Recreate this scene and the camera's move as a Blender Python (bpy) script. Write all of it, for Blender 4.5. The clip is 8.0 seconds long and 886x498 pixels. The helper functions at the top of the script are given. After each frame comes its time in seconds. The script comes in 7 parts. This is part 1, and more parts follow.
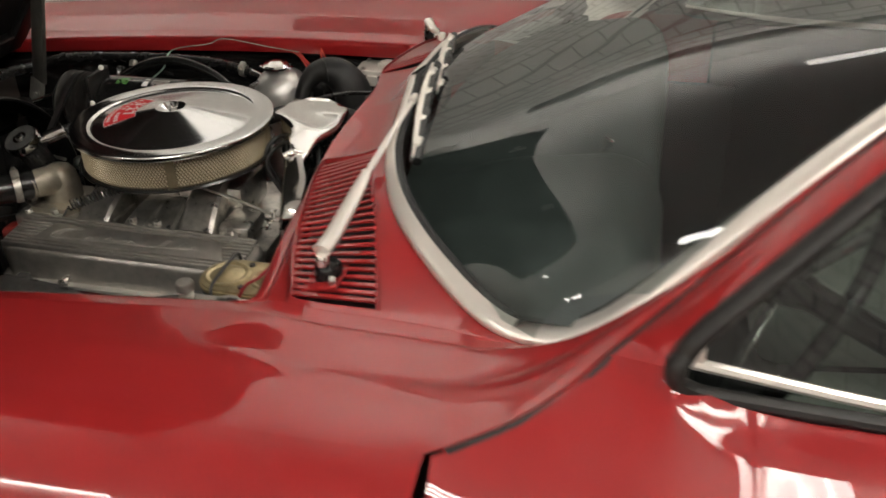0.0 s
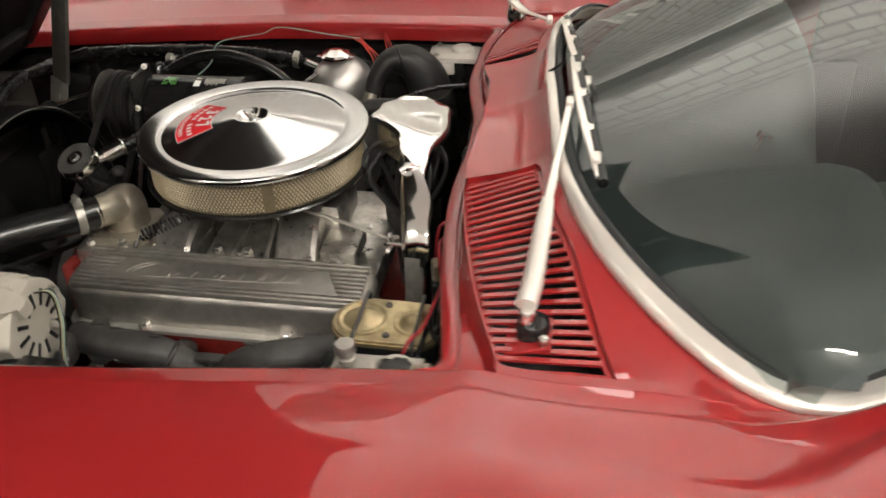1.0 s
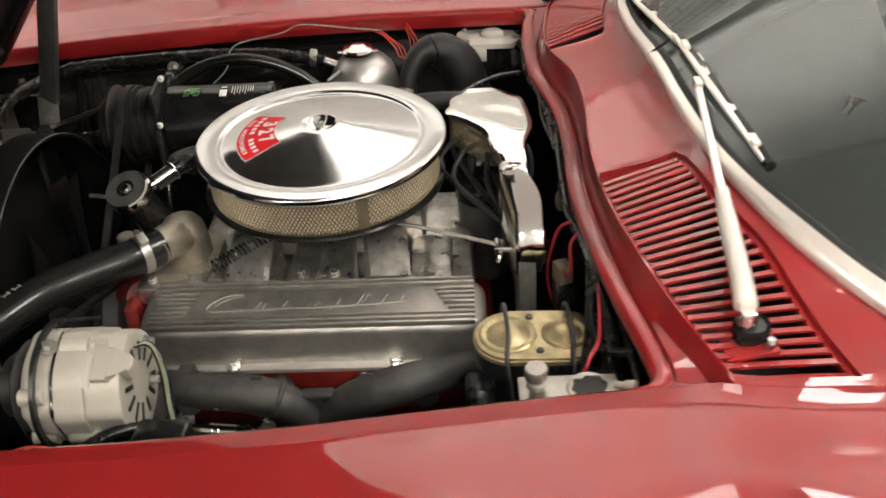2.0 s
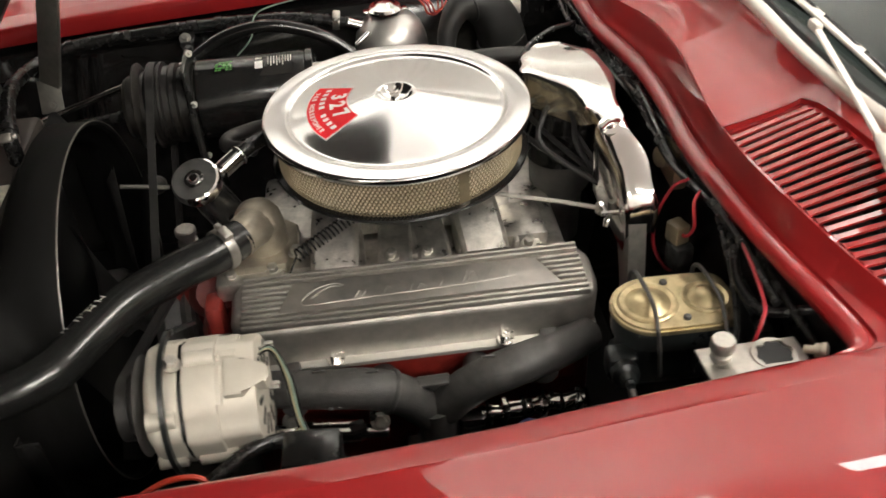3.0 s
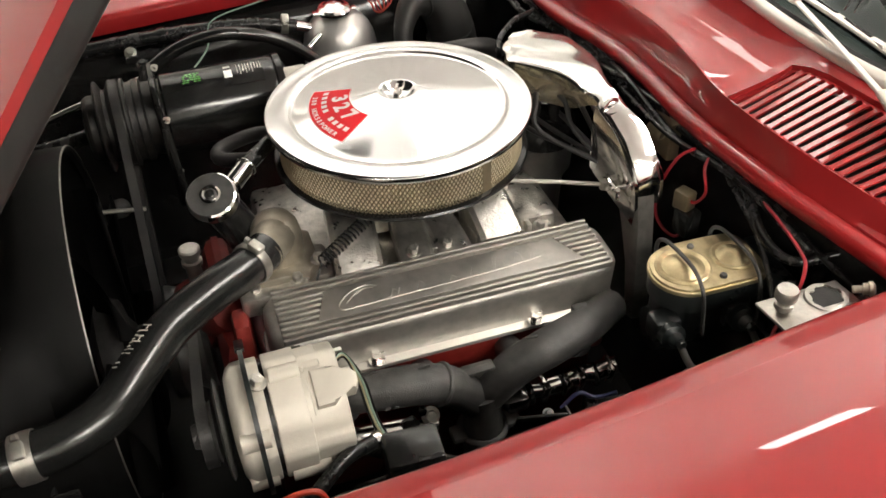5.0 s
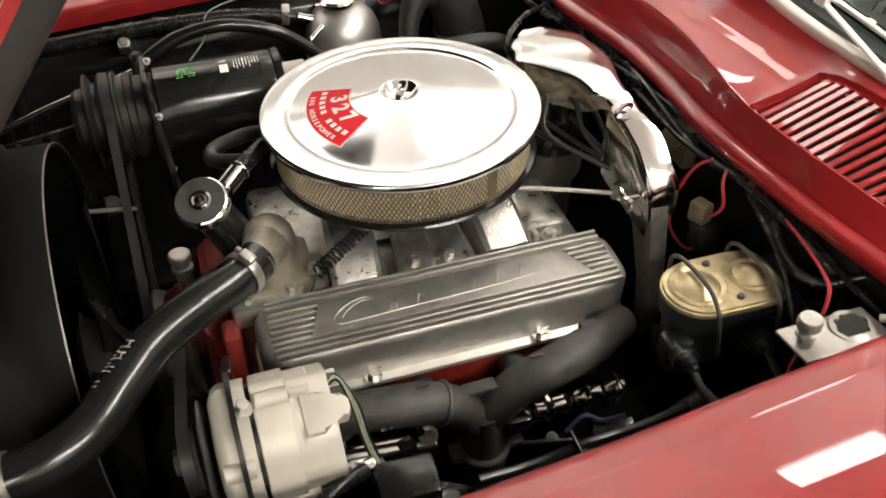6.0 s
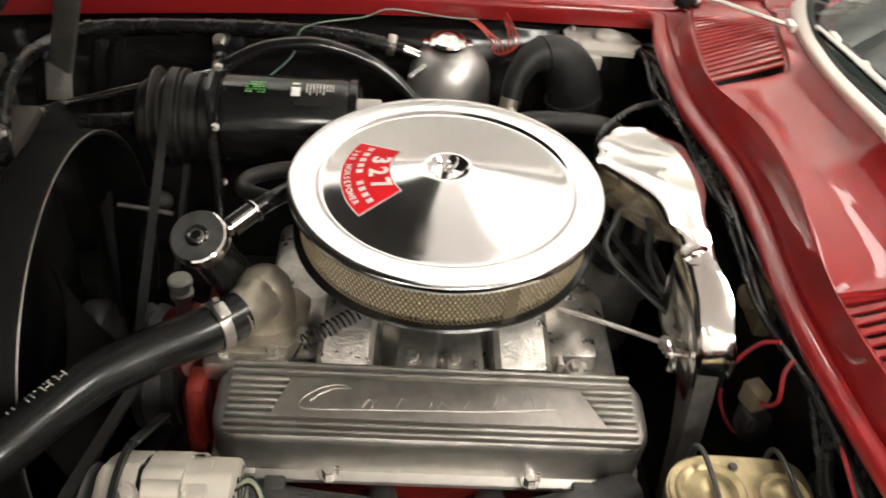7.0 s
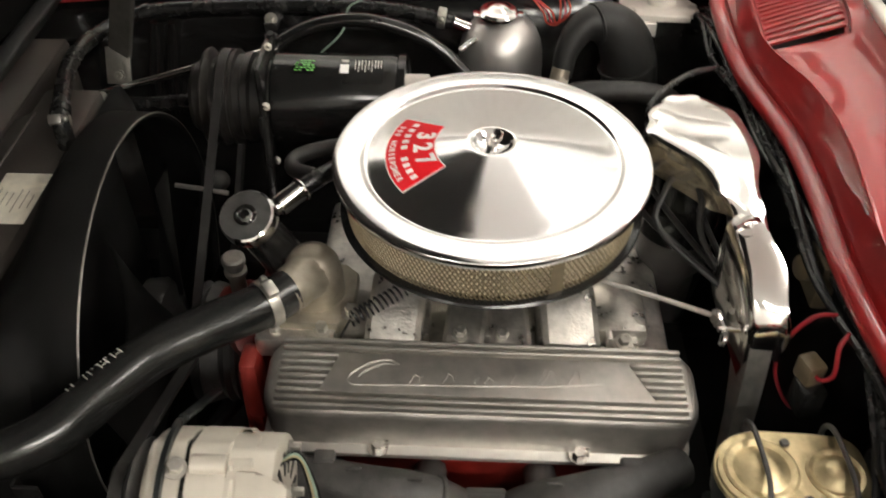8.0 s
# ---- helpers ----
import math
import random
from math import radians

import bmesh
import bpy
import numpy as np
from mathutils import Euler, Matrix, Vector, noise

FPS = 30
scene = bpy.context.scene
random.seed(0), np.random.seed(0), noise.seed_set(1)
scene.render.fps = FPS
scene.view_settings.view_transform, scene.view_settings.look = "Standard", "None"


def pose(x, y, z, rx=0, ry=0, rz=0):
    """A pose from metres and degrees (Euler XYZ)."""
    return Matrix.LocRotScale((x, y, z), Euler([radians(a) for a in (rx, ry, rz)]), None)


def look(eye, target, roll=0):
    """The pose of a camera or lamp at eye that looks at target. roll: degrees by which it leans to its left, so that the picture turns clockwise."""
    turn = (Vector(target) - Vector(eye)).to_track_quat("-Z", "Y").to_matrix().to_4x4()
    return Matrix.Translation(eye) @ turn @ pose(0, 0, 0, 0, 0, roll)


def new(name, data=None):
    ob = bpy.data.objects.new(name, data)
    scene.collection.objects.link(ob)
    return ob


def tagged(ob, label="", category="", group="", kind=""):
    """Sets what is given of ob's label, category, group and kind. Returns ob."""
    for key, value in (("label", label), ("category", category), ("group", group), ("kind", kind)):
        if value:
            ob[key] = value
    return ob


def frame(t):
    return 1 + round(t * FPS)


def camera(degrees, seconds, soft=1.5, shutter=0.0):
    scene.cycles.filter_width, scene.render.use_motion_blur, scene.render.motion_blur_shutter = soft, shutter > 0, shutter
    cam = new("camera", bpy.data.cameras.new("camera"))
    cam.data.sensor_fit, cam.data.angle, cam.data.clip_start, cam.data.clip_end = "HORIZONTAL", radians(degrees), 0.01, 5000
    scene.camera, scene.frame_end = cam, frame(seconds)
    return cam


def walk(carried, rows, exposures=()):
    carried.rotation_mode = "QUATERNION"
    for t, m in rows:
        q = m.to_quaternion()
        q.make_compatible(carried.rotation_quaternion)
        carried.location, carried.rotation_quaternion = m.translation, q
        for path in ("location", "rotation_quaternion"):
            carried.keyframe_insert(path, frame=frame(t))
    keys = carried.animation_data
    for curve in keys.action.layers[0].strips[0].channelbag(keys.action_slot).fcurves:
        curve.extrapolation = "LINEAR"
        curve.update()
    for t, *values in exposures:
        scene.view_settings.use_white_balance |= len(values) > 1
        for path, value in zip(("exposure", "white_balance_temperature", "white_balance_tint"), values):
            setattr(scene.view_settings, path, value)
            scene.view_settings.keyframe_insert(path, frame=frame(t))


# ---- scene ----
cam = camera(52.9, 8.0, soft=1.6, shutter=0.5)
PATH = [
    (0, (0.816, -1.344, 1.5), (0.411, 0.328, 0.48), -1.4),
    (0.5, (0.649, -1.244, 1.498), (0.285, 0.413, 0.44), -1.8),
    (1, (0.503, -1.195, 1.495), (0.21, 0.447, 0.391), -2.3),
    (1.2, (0.438, -1.183, 1.497), (0.19, 0.459, 0.383), -2.9),
    (2.5, (0.082, -1.086, 1.485), (0.118, 0.517, 0.291), -3.7),
    (3, (-0.035, -1.044, 1.489), (0.088, 0.51, 0.236), -4.3),
    (3.5, (-0.154, -1.034, 1.497), (0.111, 0.488, 0.226), -4.1),
    (4, (-0.238, -1.022, 1.507), (0.167, 0.467, 0.235), -2.9),
    (4.5, (-0.268, -1.013, 1.507), (0.202, 0.462, 0.24), -2.3),
    (6, (-0.239, -0.946, 1.496), (0.204, 0.503, 0.19), -1.7),
    (6.5, (-0.133, -0.869, 1.508), (0.139, 0.613, 0.193), 0.9),
    (7, (-0.05, -0.81, 1.492), (0.047, 0.709, 0.195), 4.6),
    (7.5, (-0.071, -0.798, 1.497), (-0.082, 0.718, 0.193), 3.0),
    (8, (-0.02, -0.805, 1.495), (-0.085, 0.669, 0.145), -0.4),
]
walk(cam, [(t, look(eye, target, roll)) for t, eye, target, roll in PATH],
     [(0.0, -0.95), (0.5, -0.6), (1.0, -0.42), (2.5, -0.23), (4.5, 0.0), (6.5, -0.02), (8.0, -0.22)])

# ---- light ----
scene.view_settings.exposure = 0.0
world = bpy.data.worlds.new("world")
scene.world = world
world.use_nodes = True
world.node_tree.nodes["Background"].inputs["Color"].default_value = (0.9, 0.95, 1.0, 1)
world.node_tree.nodes["Background"].inputs["Strength"].default_value = 0.15


# ---- materials ----
def node(nt, kind, **values):
    n = nt.nodes.new(kind)
    for k, v in values.items():
        n.inputs[k.replace("_", " ")].default_value = v
    return n


def mat(name, color, rough=0.5, metal=0.0, vary=0.12, scale=30.0, bump=0.0, bump_scale=400.0, coat=0.0,
        rough_vary=0.1, dust=0.0, specular=0.5, coords="Object", stretch=(1, 1, 1), coat_rough=0.03):
    """A surface with colour, gloss and relief that vary at two scales."""
    m = bpy.data.materials.new(name)
    m.use_nodes = True
    nt = m.node_tree
    b = nt.nodes["Principled BSDF"]
    b.inputs["Metallic"].default_value = metal
    b.inputs["Specular IOR Level"].default_value = specular
    b.inputs["Coat Weight"].default_value = coat
    b.inputs["Coat Roughness"].default_value = coat_rough
    tc = nt.nodes.new("ShaderNodeTexCoord")
    mp = nt.nodes.new("ShaderNodeMapping")
    mp.inputs["Scale"].default_value = stretch
    nt.links.new(tc.outputs[coords], mp.inputs["Vector"])
    big = node(nt, "ShaderNodeTexNoise", Scale=scale, Detail=5.0, Roughness=0.6)
    fine = node(nt, "ShaderNodeTexNoise", Scale=bump_scale, Detail=3.0)
    nt.links.new(mp.outputs[0], big.inputs["Vector"])
    nt.links.new(mp.outputs[0], fine.inputs["Vector"])
    ramp = nt.nodes.new("ShaderNodeValToRGB")
    ramp.color_ramp.elements[0].position, ramp.color_ramp.elements[1].position = 0.3, 0.7
    ramp.color_ramp.elements[0].color = (*[c * (1 - vary) for c in color], 1)
    ramp.color_ramp.elements[1].color = (*[min(1, c * (1 + vary)) for c in color], 1)
    nt.links.new(big.outputs["Fac"], ramp.inputs["Fac"])
    out = ramp.outputs["Color"]
    if dust:
        far = node(nt, "ShaderNodeTexNoise", Scale=scale * 0.25, Detail=6.0, Roughness=0.7)
        nt.links.new(mp.outputs[0], far.inputs["Vector"])
        mr = nt.nodes.new("ShaderNodeMapRange")
        mr.inputs["From Min"].default_value, mr.inputs["From Max"].default_value = 0.45, 0.75
        mr.inputs["To Max"].default_value = dust
        nt.links.new(far.outputs["Fac"], mr.inputs["Value"])
        mx = nt.nodes.new("ShaderNodeMix")
        mx.data_type = "RGBA"
        mx.inputs["B"].default_value = (0.22, 0.19, 0.15, 1)
        nt.links.new(mr.outputs[0], mx.inputs["Factor"])
        nt.links.new(out, mx.inputs["A"])
        out = mx.outputs["Result"]
    nt.links.new(out, b.inputs["Base Color"])
    rr = nt.nodes.new("ShaderNodeMapRange")
    rr.inputs["To Min"].default_value, rr.inputs["To Max"].default_value = max(0, rough - rough_vary), min(1, rough + rough_vary)
    nt.links.new(big.outputs["Fac"], rr.inputs["Value"])
    nt.links.new(rr.outputs[0], b.inputs["Roughness"])
    if bump:
        bp = node(nt, "ShaderNodeBump", Strength=bump, Distance=0.001)
        nt.links.new(fine.outputs["Fac"], bp.inputs["Height"])
        nt.links.new(bp.outputs[0], b.inputs["Normal"])
    return m


def glow(name, color, strength):
    m = bpy.data.materials.new(name)
    m.use_nodes = True
    b = m.node_tree.nodes["Principled BSDF"]
    b.inputs["Base Color"].default_value = (*color, 1)
    b.inputs["Emission Color"].default_value = (*color, 1)
    b.inputs["Emission Strength"].default_value = strength
    return m


def glass_mat(name, tint):
    m = bpy.data.materials.new(name)
    m.use_nodes = True
    nt = m.node_tree
    nt.nodes.remove(nt.nodes["Principled BSDF"])
    tr = node(nt, "ShaderNodeBsdfTransparent", Color=(*tint, 1))
    gl = node(nt, "ShaderNodeBsdfGlossy", Roughness=0.015, Color=(1, 1, 1, 1))
    fr = node(nt, "ShaderNodeFresnel", IOR=1.72)
    mx = nt.nodes.new("ShaderNodeMixShader")
    nt.links.new(fr.outputs[0], mx.inputs[0])
    nt.links.new(tr.outputs[0], mx.inputs[1])
    nt.links.new(gl.outputs[0], mx.inputs[2])
    nt.links.new(mx.outputs[0], nt.nodes["Material Output"].inputs["Surface"])
    return m


def brick_mat(name):
    m = bpy.data.materials.new(name)
    m.use_nodes = True
    nt = m.node_tree
    b = nt.nodes["Principled BSDF"]
    b.inputs["Roughness"].default_value = 0.6
    tc = nt.nodes.new("ShaderNodeTexCoord")
    br = node(nt, "ShaderNodeTexBrick", Color1=(0.80, 0.79, 0.76, 1), Color2=(0.70, 0.69, 0.66, 1), Mortar=(0.40, 0.39, 0.37, 1), Scale=1.0)
    br.inputs["Mortar Size"].default_value = 0.007
    br.inputs["Brick Width"].default_value = 0.215
    br.inputs["Row Height"].default_value = 0.075
    nt.links.new(tc.outputs["UV"], br.inputs["Vector"])
    nt.links.new(br.outputs["Color"], b.inputs["Base Color"])
    bp = node(nt, "ShaderNodeBump", Strength=0.6, Distance=0.01)
    bp.invert = True
    nt.links.new(br.outputs["Fac"], bp.inputs["Height"])
    nt.links.new(bp.outputs[0], b.inputs["Normal"])
    return m


RED = mat("red_paint", (0.245, 0.0115, 0.0125), 0.45, 0.0, 0.03, 3.0, 0.012, 900, coat=1.0, rough_vary=0.03, specular=0.12, coat_rough=0.015)
BLACK = mat("black_satin_paint", (0.012, 0.0117, 0.0113), 0.22, 0.0, 0.35, 14.0, 0.10, 160, rough_vary=0.10, dust=0.012, specular=0.4)
BLACK_FLAT = mat("black_flat_paint", (0.013, 0.0126, 0.0122), 0.48, 0.0, 0.3, 14.0, 0.2, 300, dust=0.01, specular=0.3)
GLOSS_BLACK = mat("black_gloss_enamel", (0.009, 0.0088, 0.0085), 0.16, 0.0, 0.25, 20.0, 0.05, 120, dust=0.012, specular=0.42)
RUBBER = mat("black_rubber", (0.011, 0.0108, 0.0106), 0.26, 0.0, 0.3, 40.0, 0.12, 500, dust=0.012, specular=0.4)
HOSE_RUBBER = mat("smooth_black_hose", (0.011, 0.011, 0.0105), 0.21, 0.0, 0.2, 60.0, 0.04, 900, rough_vary=0.04)
RUBBER_OLD = mat("worn_grey_rubber", (0.014, 0.013, 0.0125), 0.48, 0.0, 0.3, 60.0, 0.3, 500, dust=0.05, specular=0.35)
CHROME = mat("chrome", (0.80, 0.79, 0.77), 0.06, 1.0, 0.02, 20.0, 0.0, rough_vary=0.02)
LID = mat("polished_lid_chrome", (0.80, 0.795, 0.79), 0.115, 1.0, 0.01, 20.0, 0.0, rough_vary=0.015)
SATIN_CHROME = mat("satin_stainless", (0.82, 0.80, 0.77), 0.16, 1.0, 0.05, 30.0, 0.04, 600, rough_vary=0.05)
SHIELD = mat("dented_bright_stainless", (0.90, 0.885, 0.86), 0.10, 1.0, 0.03, 30.0, 0.10, 40, rough_vary=0.04)
TRIM = mat("stainless_trim", (0.86, 0.81, 0.745), 0.30, 0.6, 0.04, 20.0, 0.02, 500, rough_vary=0.05)
STEEL = mat("zinc_steel", (0.45, 0.43, 0.39), 0.4, 0.9, 0.2, 80.0, 0.15, 700, dust=0.15)
CAST_ALU = mat("cast_aluminium", (0.465, 0.442, 0.405), 0.40, 0.86, 0.18, 45.0, 0.5, 850, rough_vary=0.10, dust=0.08)
INTAKE = mat("intake_aluminium", (0.60, 0.575, 0.53), 0.32, 0.94, 0.42, 42.0, 0.8, 330, rough_vary=0.16, dust=0.3)
RAIL = mat("machined_aluminium", (0.72, 0.70, 0.65), 0.36, 0.8, 0.05, 60.0, 0.05, 900, rough_vary=0.04)
ALT = mat("alternator_aluminium", (0.51, 0.475, 0.405), 0.48, 0.2, 0.08, 30.0, 0.15, 700, dust=0.06)
BRASS = mat("aged_brass_casting", (0.40, 0.36, 0.29), 0.44, 0.75, 0.3, 30.0, 0.25, 500, dust=0.25)
GOLD = mat("yellow_zinc_plate", (0.50, 0.415, 0.245), 0.40, 0.85, 0.34, 55.0, 0.22, 400, rough_vary=0.15, dust=0.35)
IRON = mat("cast_iron", (0.050, 0.048, 0.046), 0.5, 0.15, 0.3, 45.0, 0.7, 600, dust=0.10)
RUST = mat("rusty_iron", (0.013, 0.0115, 0.0105), 0.42, 0.3, 0.45, 40.0, 0.4, 500, dust=0.06)
MC_BLACK = mat("black_enamel_casting", (0.010, 0.012, 0.012), 0.3, 0.0, 0.3, 30.0, 0.3, 300, dust=0.02)
TANK = mat("brushed_stainless", (0.58, 0.56, 0.53), 0.42, 0.85, 0.14, 12.0, 0.15, 160, rough_vary=0.08, stretch=(1, 1, 0.3))
ORANGE = mat("orange_engine_enamel", (0.15, 0.009, 0.006), 0.45, 0.0, 0.3, 40.0, 0.2, 400, dust=0.1)
PAPER = mat("filter_paper", (0.88, 0.80, 0.65), 0.85, 0.0, 0.08, 60.0, 0.3, 900)
MESH = mat("filter_mesh_metal", (0.22, 0.18, 0.115), 0.36, 0.6, 0.2, 60.0)
# polished metal; its brown is the filter screen's reflection put into the colour
SKIRT = mat("skirt_reflection_tint", (0.60, 0.52, 0.38), 0.20, 0.8, 0.25, 90.0, 0.5, 120, rough_vary=0.08)
DECAL = mat("red_decal", (0.62, 0.008, 0.014), 0.5, 0.0, 0.04, 60.0, specular=0.15)
WHITE = mat("white_print", (0.80, 0.79, 0.76), 0.5, 0.0, 0.05, 60.0)
GREEN = mat("green_print", (0.07, 0.27, 0.045), 0.5, 0.0, 0.1, 60.0)
WIRE_RED = mat("red_wire", (0.30, 0.012, 0.02), 0.4, 0.0, 0.1, 60.0)
WIRE_GREEN = mat("green_wire", (0.20, 0.28, 0.22), 0.45, 0.0, 0.1, 60.0)
WIRE_ORANGE = mat("orange_wire", (0.42, 0.035, 0.015), 0.45, 0.0, 0.1, 60.0)
WIRE_YELLOW = mat("pale_yellow_wire", (0.30, 0.26, 0.15), 0.5, 0.0, 0.1, 60.0)
WIRE_BLUE = mat("dark_blue_wire", (0.012, 0.014, 0.06), 0.45, 0.0, 0.1, 60.0)
LABEL = mat("stained_cream_paper", (0.74, 0.69, 0.57), 0.7, 0.0, 0.22, 60.0, 0.1, 400, dust=0.45)
CAP_GREY = mat("worn_grey_enamel", (0.075, 0.075, 0.073), 0.33, 0.4, 0.3, 50.0, 0.1, 500, rough_vary=0.1, dust=0.1)
PLASTIC_GREY = mat("pale_grey_plastic", (0.50, 0.47, 0.42), 0.5, 0.0, 0.1, 60.0, 0.1, 600, dust=0.15)
PLASTIC_BROWN = mat("amber_plastic", (0.11, 0.085, 0.05), 0.45, 0.0, 0.2, 60.0, dust=0.1)
PROP = mat("galvanised_bar", (0.20, 0.19, 0.17), 0.45, 0.75, 0.2, 40.0, 0.2, 500, dust=0.1)
CORK = mat("weatherstrip", (0.02, 0.02, 0.02), 0.75, 0.0, 0.3, 40.0, 0.4, 600)
SEAT = mat("sage_vinyl", (0.22, 0.26, 0.22), 0.5, 0.0, 0.1, 20.0, 0.3, 300)
DASH = mat("dark_green_grey_vinyl", (0.050, 0.060, 0.057), 0.55, 0.0, 0.15, 20.0, 0.5, 350)
CARPET = mat("dark_carpet", (0.02, 0.02, 0.022), 0.9, 0.0, 0.3, 60.0, 0.6, 300)
BRICK = brick_mat("white_painted_brick")
DUSTY = mat("dusty_black_paint", (0.040, 0.034, 0.030), 0.40, 0.0, 0.3, 14.0, 0.15, 300, dust=0.14)
SHROUD = mat("black_matte_plastic", (0.006, 0.0058, 0.0055), 0.6, 0.0, 0.3, 12.0, 0.15, 300, specular=0.08)
PLASTER = mat("white_ceiling_paint", (0.62, 0.61, 0.59), 0.8, 0.0, 0.04, 2.0, 0.1, 200)
CONCRETE = mat("sealed_concrete", (0.30, 0.29, 0.27), 0.4, 0.0, 0.18, 2.5, 0.2, 120, dust=0.1)
GLASS = glass_mat("tinted_glass", (0.62, 0.69, 0.66))
SIDE_GLASS = glass_mat("dark_tinted_glass", (0.52, 0.58, 0.55))
TUBE = glow("fluorescent_tube", (1.0, 0.955, 0.885), 36.0)
FILL_TUBE = glow("fill_tube", (1.0, 0.965, 0.91), 70.0)
DIFFUSER = glow("lamp_diffuser", (1.0, 0.975, 0.94), 17.0)
# weaker glow for the added lamp that whitens the vent bars
DIFFUSER_DIM = glow("dim_lamp_diffuser", (1.0, 0.95, 0.89), 8.5)
BRIGHT_TUBE = glow("bright_fluorescent_tube", (1.0, 0.955, 0.885), 70.0)
LAMP_WHITE = mat("lamp_enamel", (0.8, 0.8, 0.78), 0.4, 0.0, 0.03, 10.0)


# ---- mesh helpers ----
def catmull(pts, n=6):
    """A smooth line through the given points, n steps between two of them."""
    P = [np.array(p, float) for p in pts]
    if len(P) < 3:
        return [P[0] + (P[-1] - P[0]) * k / n for k in range(n + 1)]
    P = [2 * P[0] - P[1]] + P + [2 * P[-1] - P[-2]]
    out = []
    for i in range(1, len(P) - 2):
        a, b, c, d = P[i - 1:i + 3]
        for k in range(n):
            s = k / n
            out.append(0.5 * (2 * b + (c - a) * s + (2 * a - 5 * b + 4 * c - d) * s * s + (3 * b - a - 3 * c + d) * s ** 3))
    return out + [P[-2]]


def box(bm, c, s, bev=0.0, m=None, seg=2):
    """A box with its middle at c and the sizes s, its edges rounded by bev."""
    r = bmesh.ops.create_cube(bm, size=1.0)
    vs = r["verts"]
    for v in vs:
        v.co = Vector((v.co.x * s[0], v.co.y * s[1], v.co.z * s[2]))
    if bev:
        es = list({e for v in vs for e in v.link_edges})
        g = bmesh.ops.bevel(bm, geom=es, offset=bev, segments=seg, affect="EDGES", profile=0.5)
        vs = list({v for f in g["faces"] for v in f.verts} | {v for v in vs if v.is_valid})
    mm = Matrix.Translation(c) @ m if m else Matrix.Translation(c)
    for v in vs:
        v.co = mm @ v.co
    return bm


def lathe(bm, prof, m=None, seg=32, squash=1.0):
    """A turned body: prof lists radius and height."""
    m = m or Matrix()
    rings = []
    for r, z in prof:
        if r < 1e-6:
            rings.append([bm.verts.new(m @ Vector((0, 0, z)))])
        else:
            rings.append([bm.verts.new(m @ Vector((r * math.cos(2 * math.pi * k / seg), r * squash * math.sin(2 * math.pi * k / seg), z))) for k in range(seg)])
    for a, b in zip(rings, rings[1:]):
        for k in range(seg):
            j = (k + 1) % seg
            if len(a) == 1 and len(b) == 1:
                continue
            if len(a) == 1:
                bm.faces.new((a[0], b[j], b[k]))
            elif len(b) == 1:
                bm.faces.new((a[k], a[j], b[0]))
            else:
                bm.faces.new((a[k], a[j], b[j], b[k]))
    return bm


def tube(bm, pts, r, seg=10, n=6, caps=True, flat=1.0):
    """A round bar or hose along a smooth line; r is one radius or one for each point. flat below 1 presses it to a strap."""
    line = catmull(pts, n)
    if isinstance(r, (int, float)):
        rad = [r] * len(line)
    else:
        rad = np.interp(np.linspace(0, len(r) - 1, len(line)), range(len(r)), r)
    L = [Vector(p) for p in line]
    up = Vector((0, 0, 1))
    rings, nrm = [], None
    for i, p in enumerate(L):
        t = (L[min(i + 1, len(L) - 1)] - L[max(i - 1, 0)]).normalized()
        if nrm is None:
            nrm = up - t * up.dot(t)
            if nrm.length < 0.2:
                nrm = Vector((0, 1, 0)) - t * t.y
        nrm = (nrm - t * nrm.dot(t)).normalized()
        bi = t.cross(nrm)
        rings.append([bm.verts.new(p + float(rad[i]) * (flat * math.cos(a) * nrm + math.sin(a) * bi)) for a in (2 * math.pi * k / seg for k in range(seg))])
    for a, b in zip(rings, rings[1:]):
        for k in range(seg):
            bm.faces.new((a[k], a[(k + 1) % seg], b[(k + 1) % seg], b[k]))
    if caps:
        bm.faces.new(rings[0][::-1])
        bm.faces.new(rings[-1])
    return bm


def prism(bm, poly, z0, z1, bev=0.0, m=None, seg=2):
    """A flat outline drawn out from z0 to z1, with its upper edge rounded."""
    m = m or Matrix()
    a = [bm.verts.new((x, y, z0)) for x, y in poly]
    b = [bm.verts.new((x, y, z1)) for x, y in poly]
    n = len(poly)
    bm.faces.new(a[::-1])
    top = bm.faces.new(b)
    for k in range(n):
        bm.faces.new((a[k], a[(k + 1) % n], b[(k + 1) % n], b[k]))
    vs = set(a + b)
    if bev:
        g = bmesh.ops.bevel(bm, geom=list(top.edges), offset=bev, segments=seg, affect="EDGES", profile=0.5)
        vs = {v for f in g["faces"] for v in f.verts} | {v for v in vs if v.is_valid}
    for v in vs:
        v.co = m @ v.co
    bmesh.ops.recalc_face_normals(bm, faces=list({f for v in vs for f in v.link_faces}))
    return bm


def sheet(bm, rows, closed=False, skip=None):
    """A skin over a grid of points; skip(i, j) leaves a hole."""
    V = [[bm.verts.new(p) for p in r] for r in rows]
    for i in range(len(V) - 1):
        for j in range(len(V[0]) - (0 if closed else 1)):
            if skip and skip(i, j):
                continue
            k = (j + 1) % len(V[0])
            bm.faces.new((V[i][j], V[i][k], V[i + 1][k], V[i + 1][j]))
    return bm


def ring(bm, m, R, r, seg=40, n=8):
    """A round ring of radius R and bar radius r."""
    rows = []
    for i in range(seg):
        a = 2 * math.pi * i / seg
        rows.append([m @ Vector(((R + r * math.cos(b)) * math.cos(a), (R + r * math.cos(b)) * math.sin(a), r * math.sin(b))) for b in (2 * math.pi * k / n for k in range(n))])
    rows.append(rows[0])
    return sheet(bm, rows, closed=True)


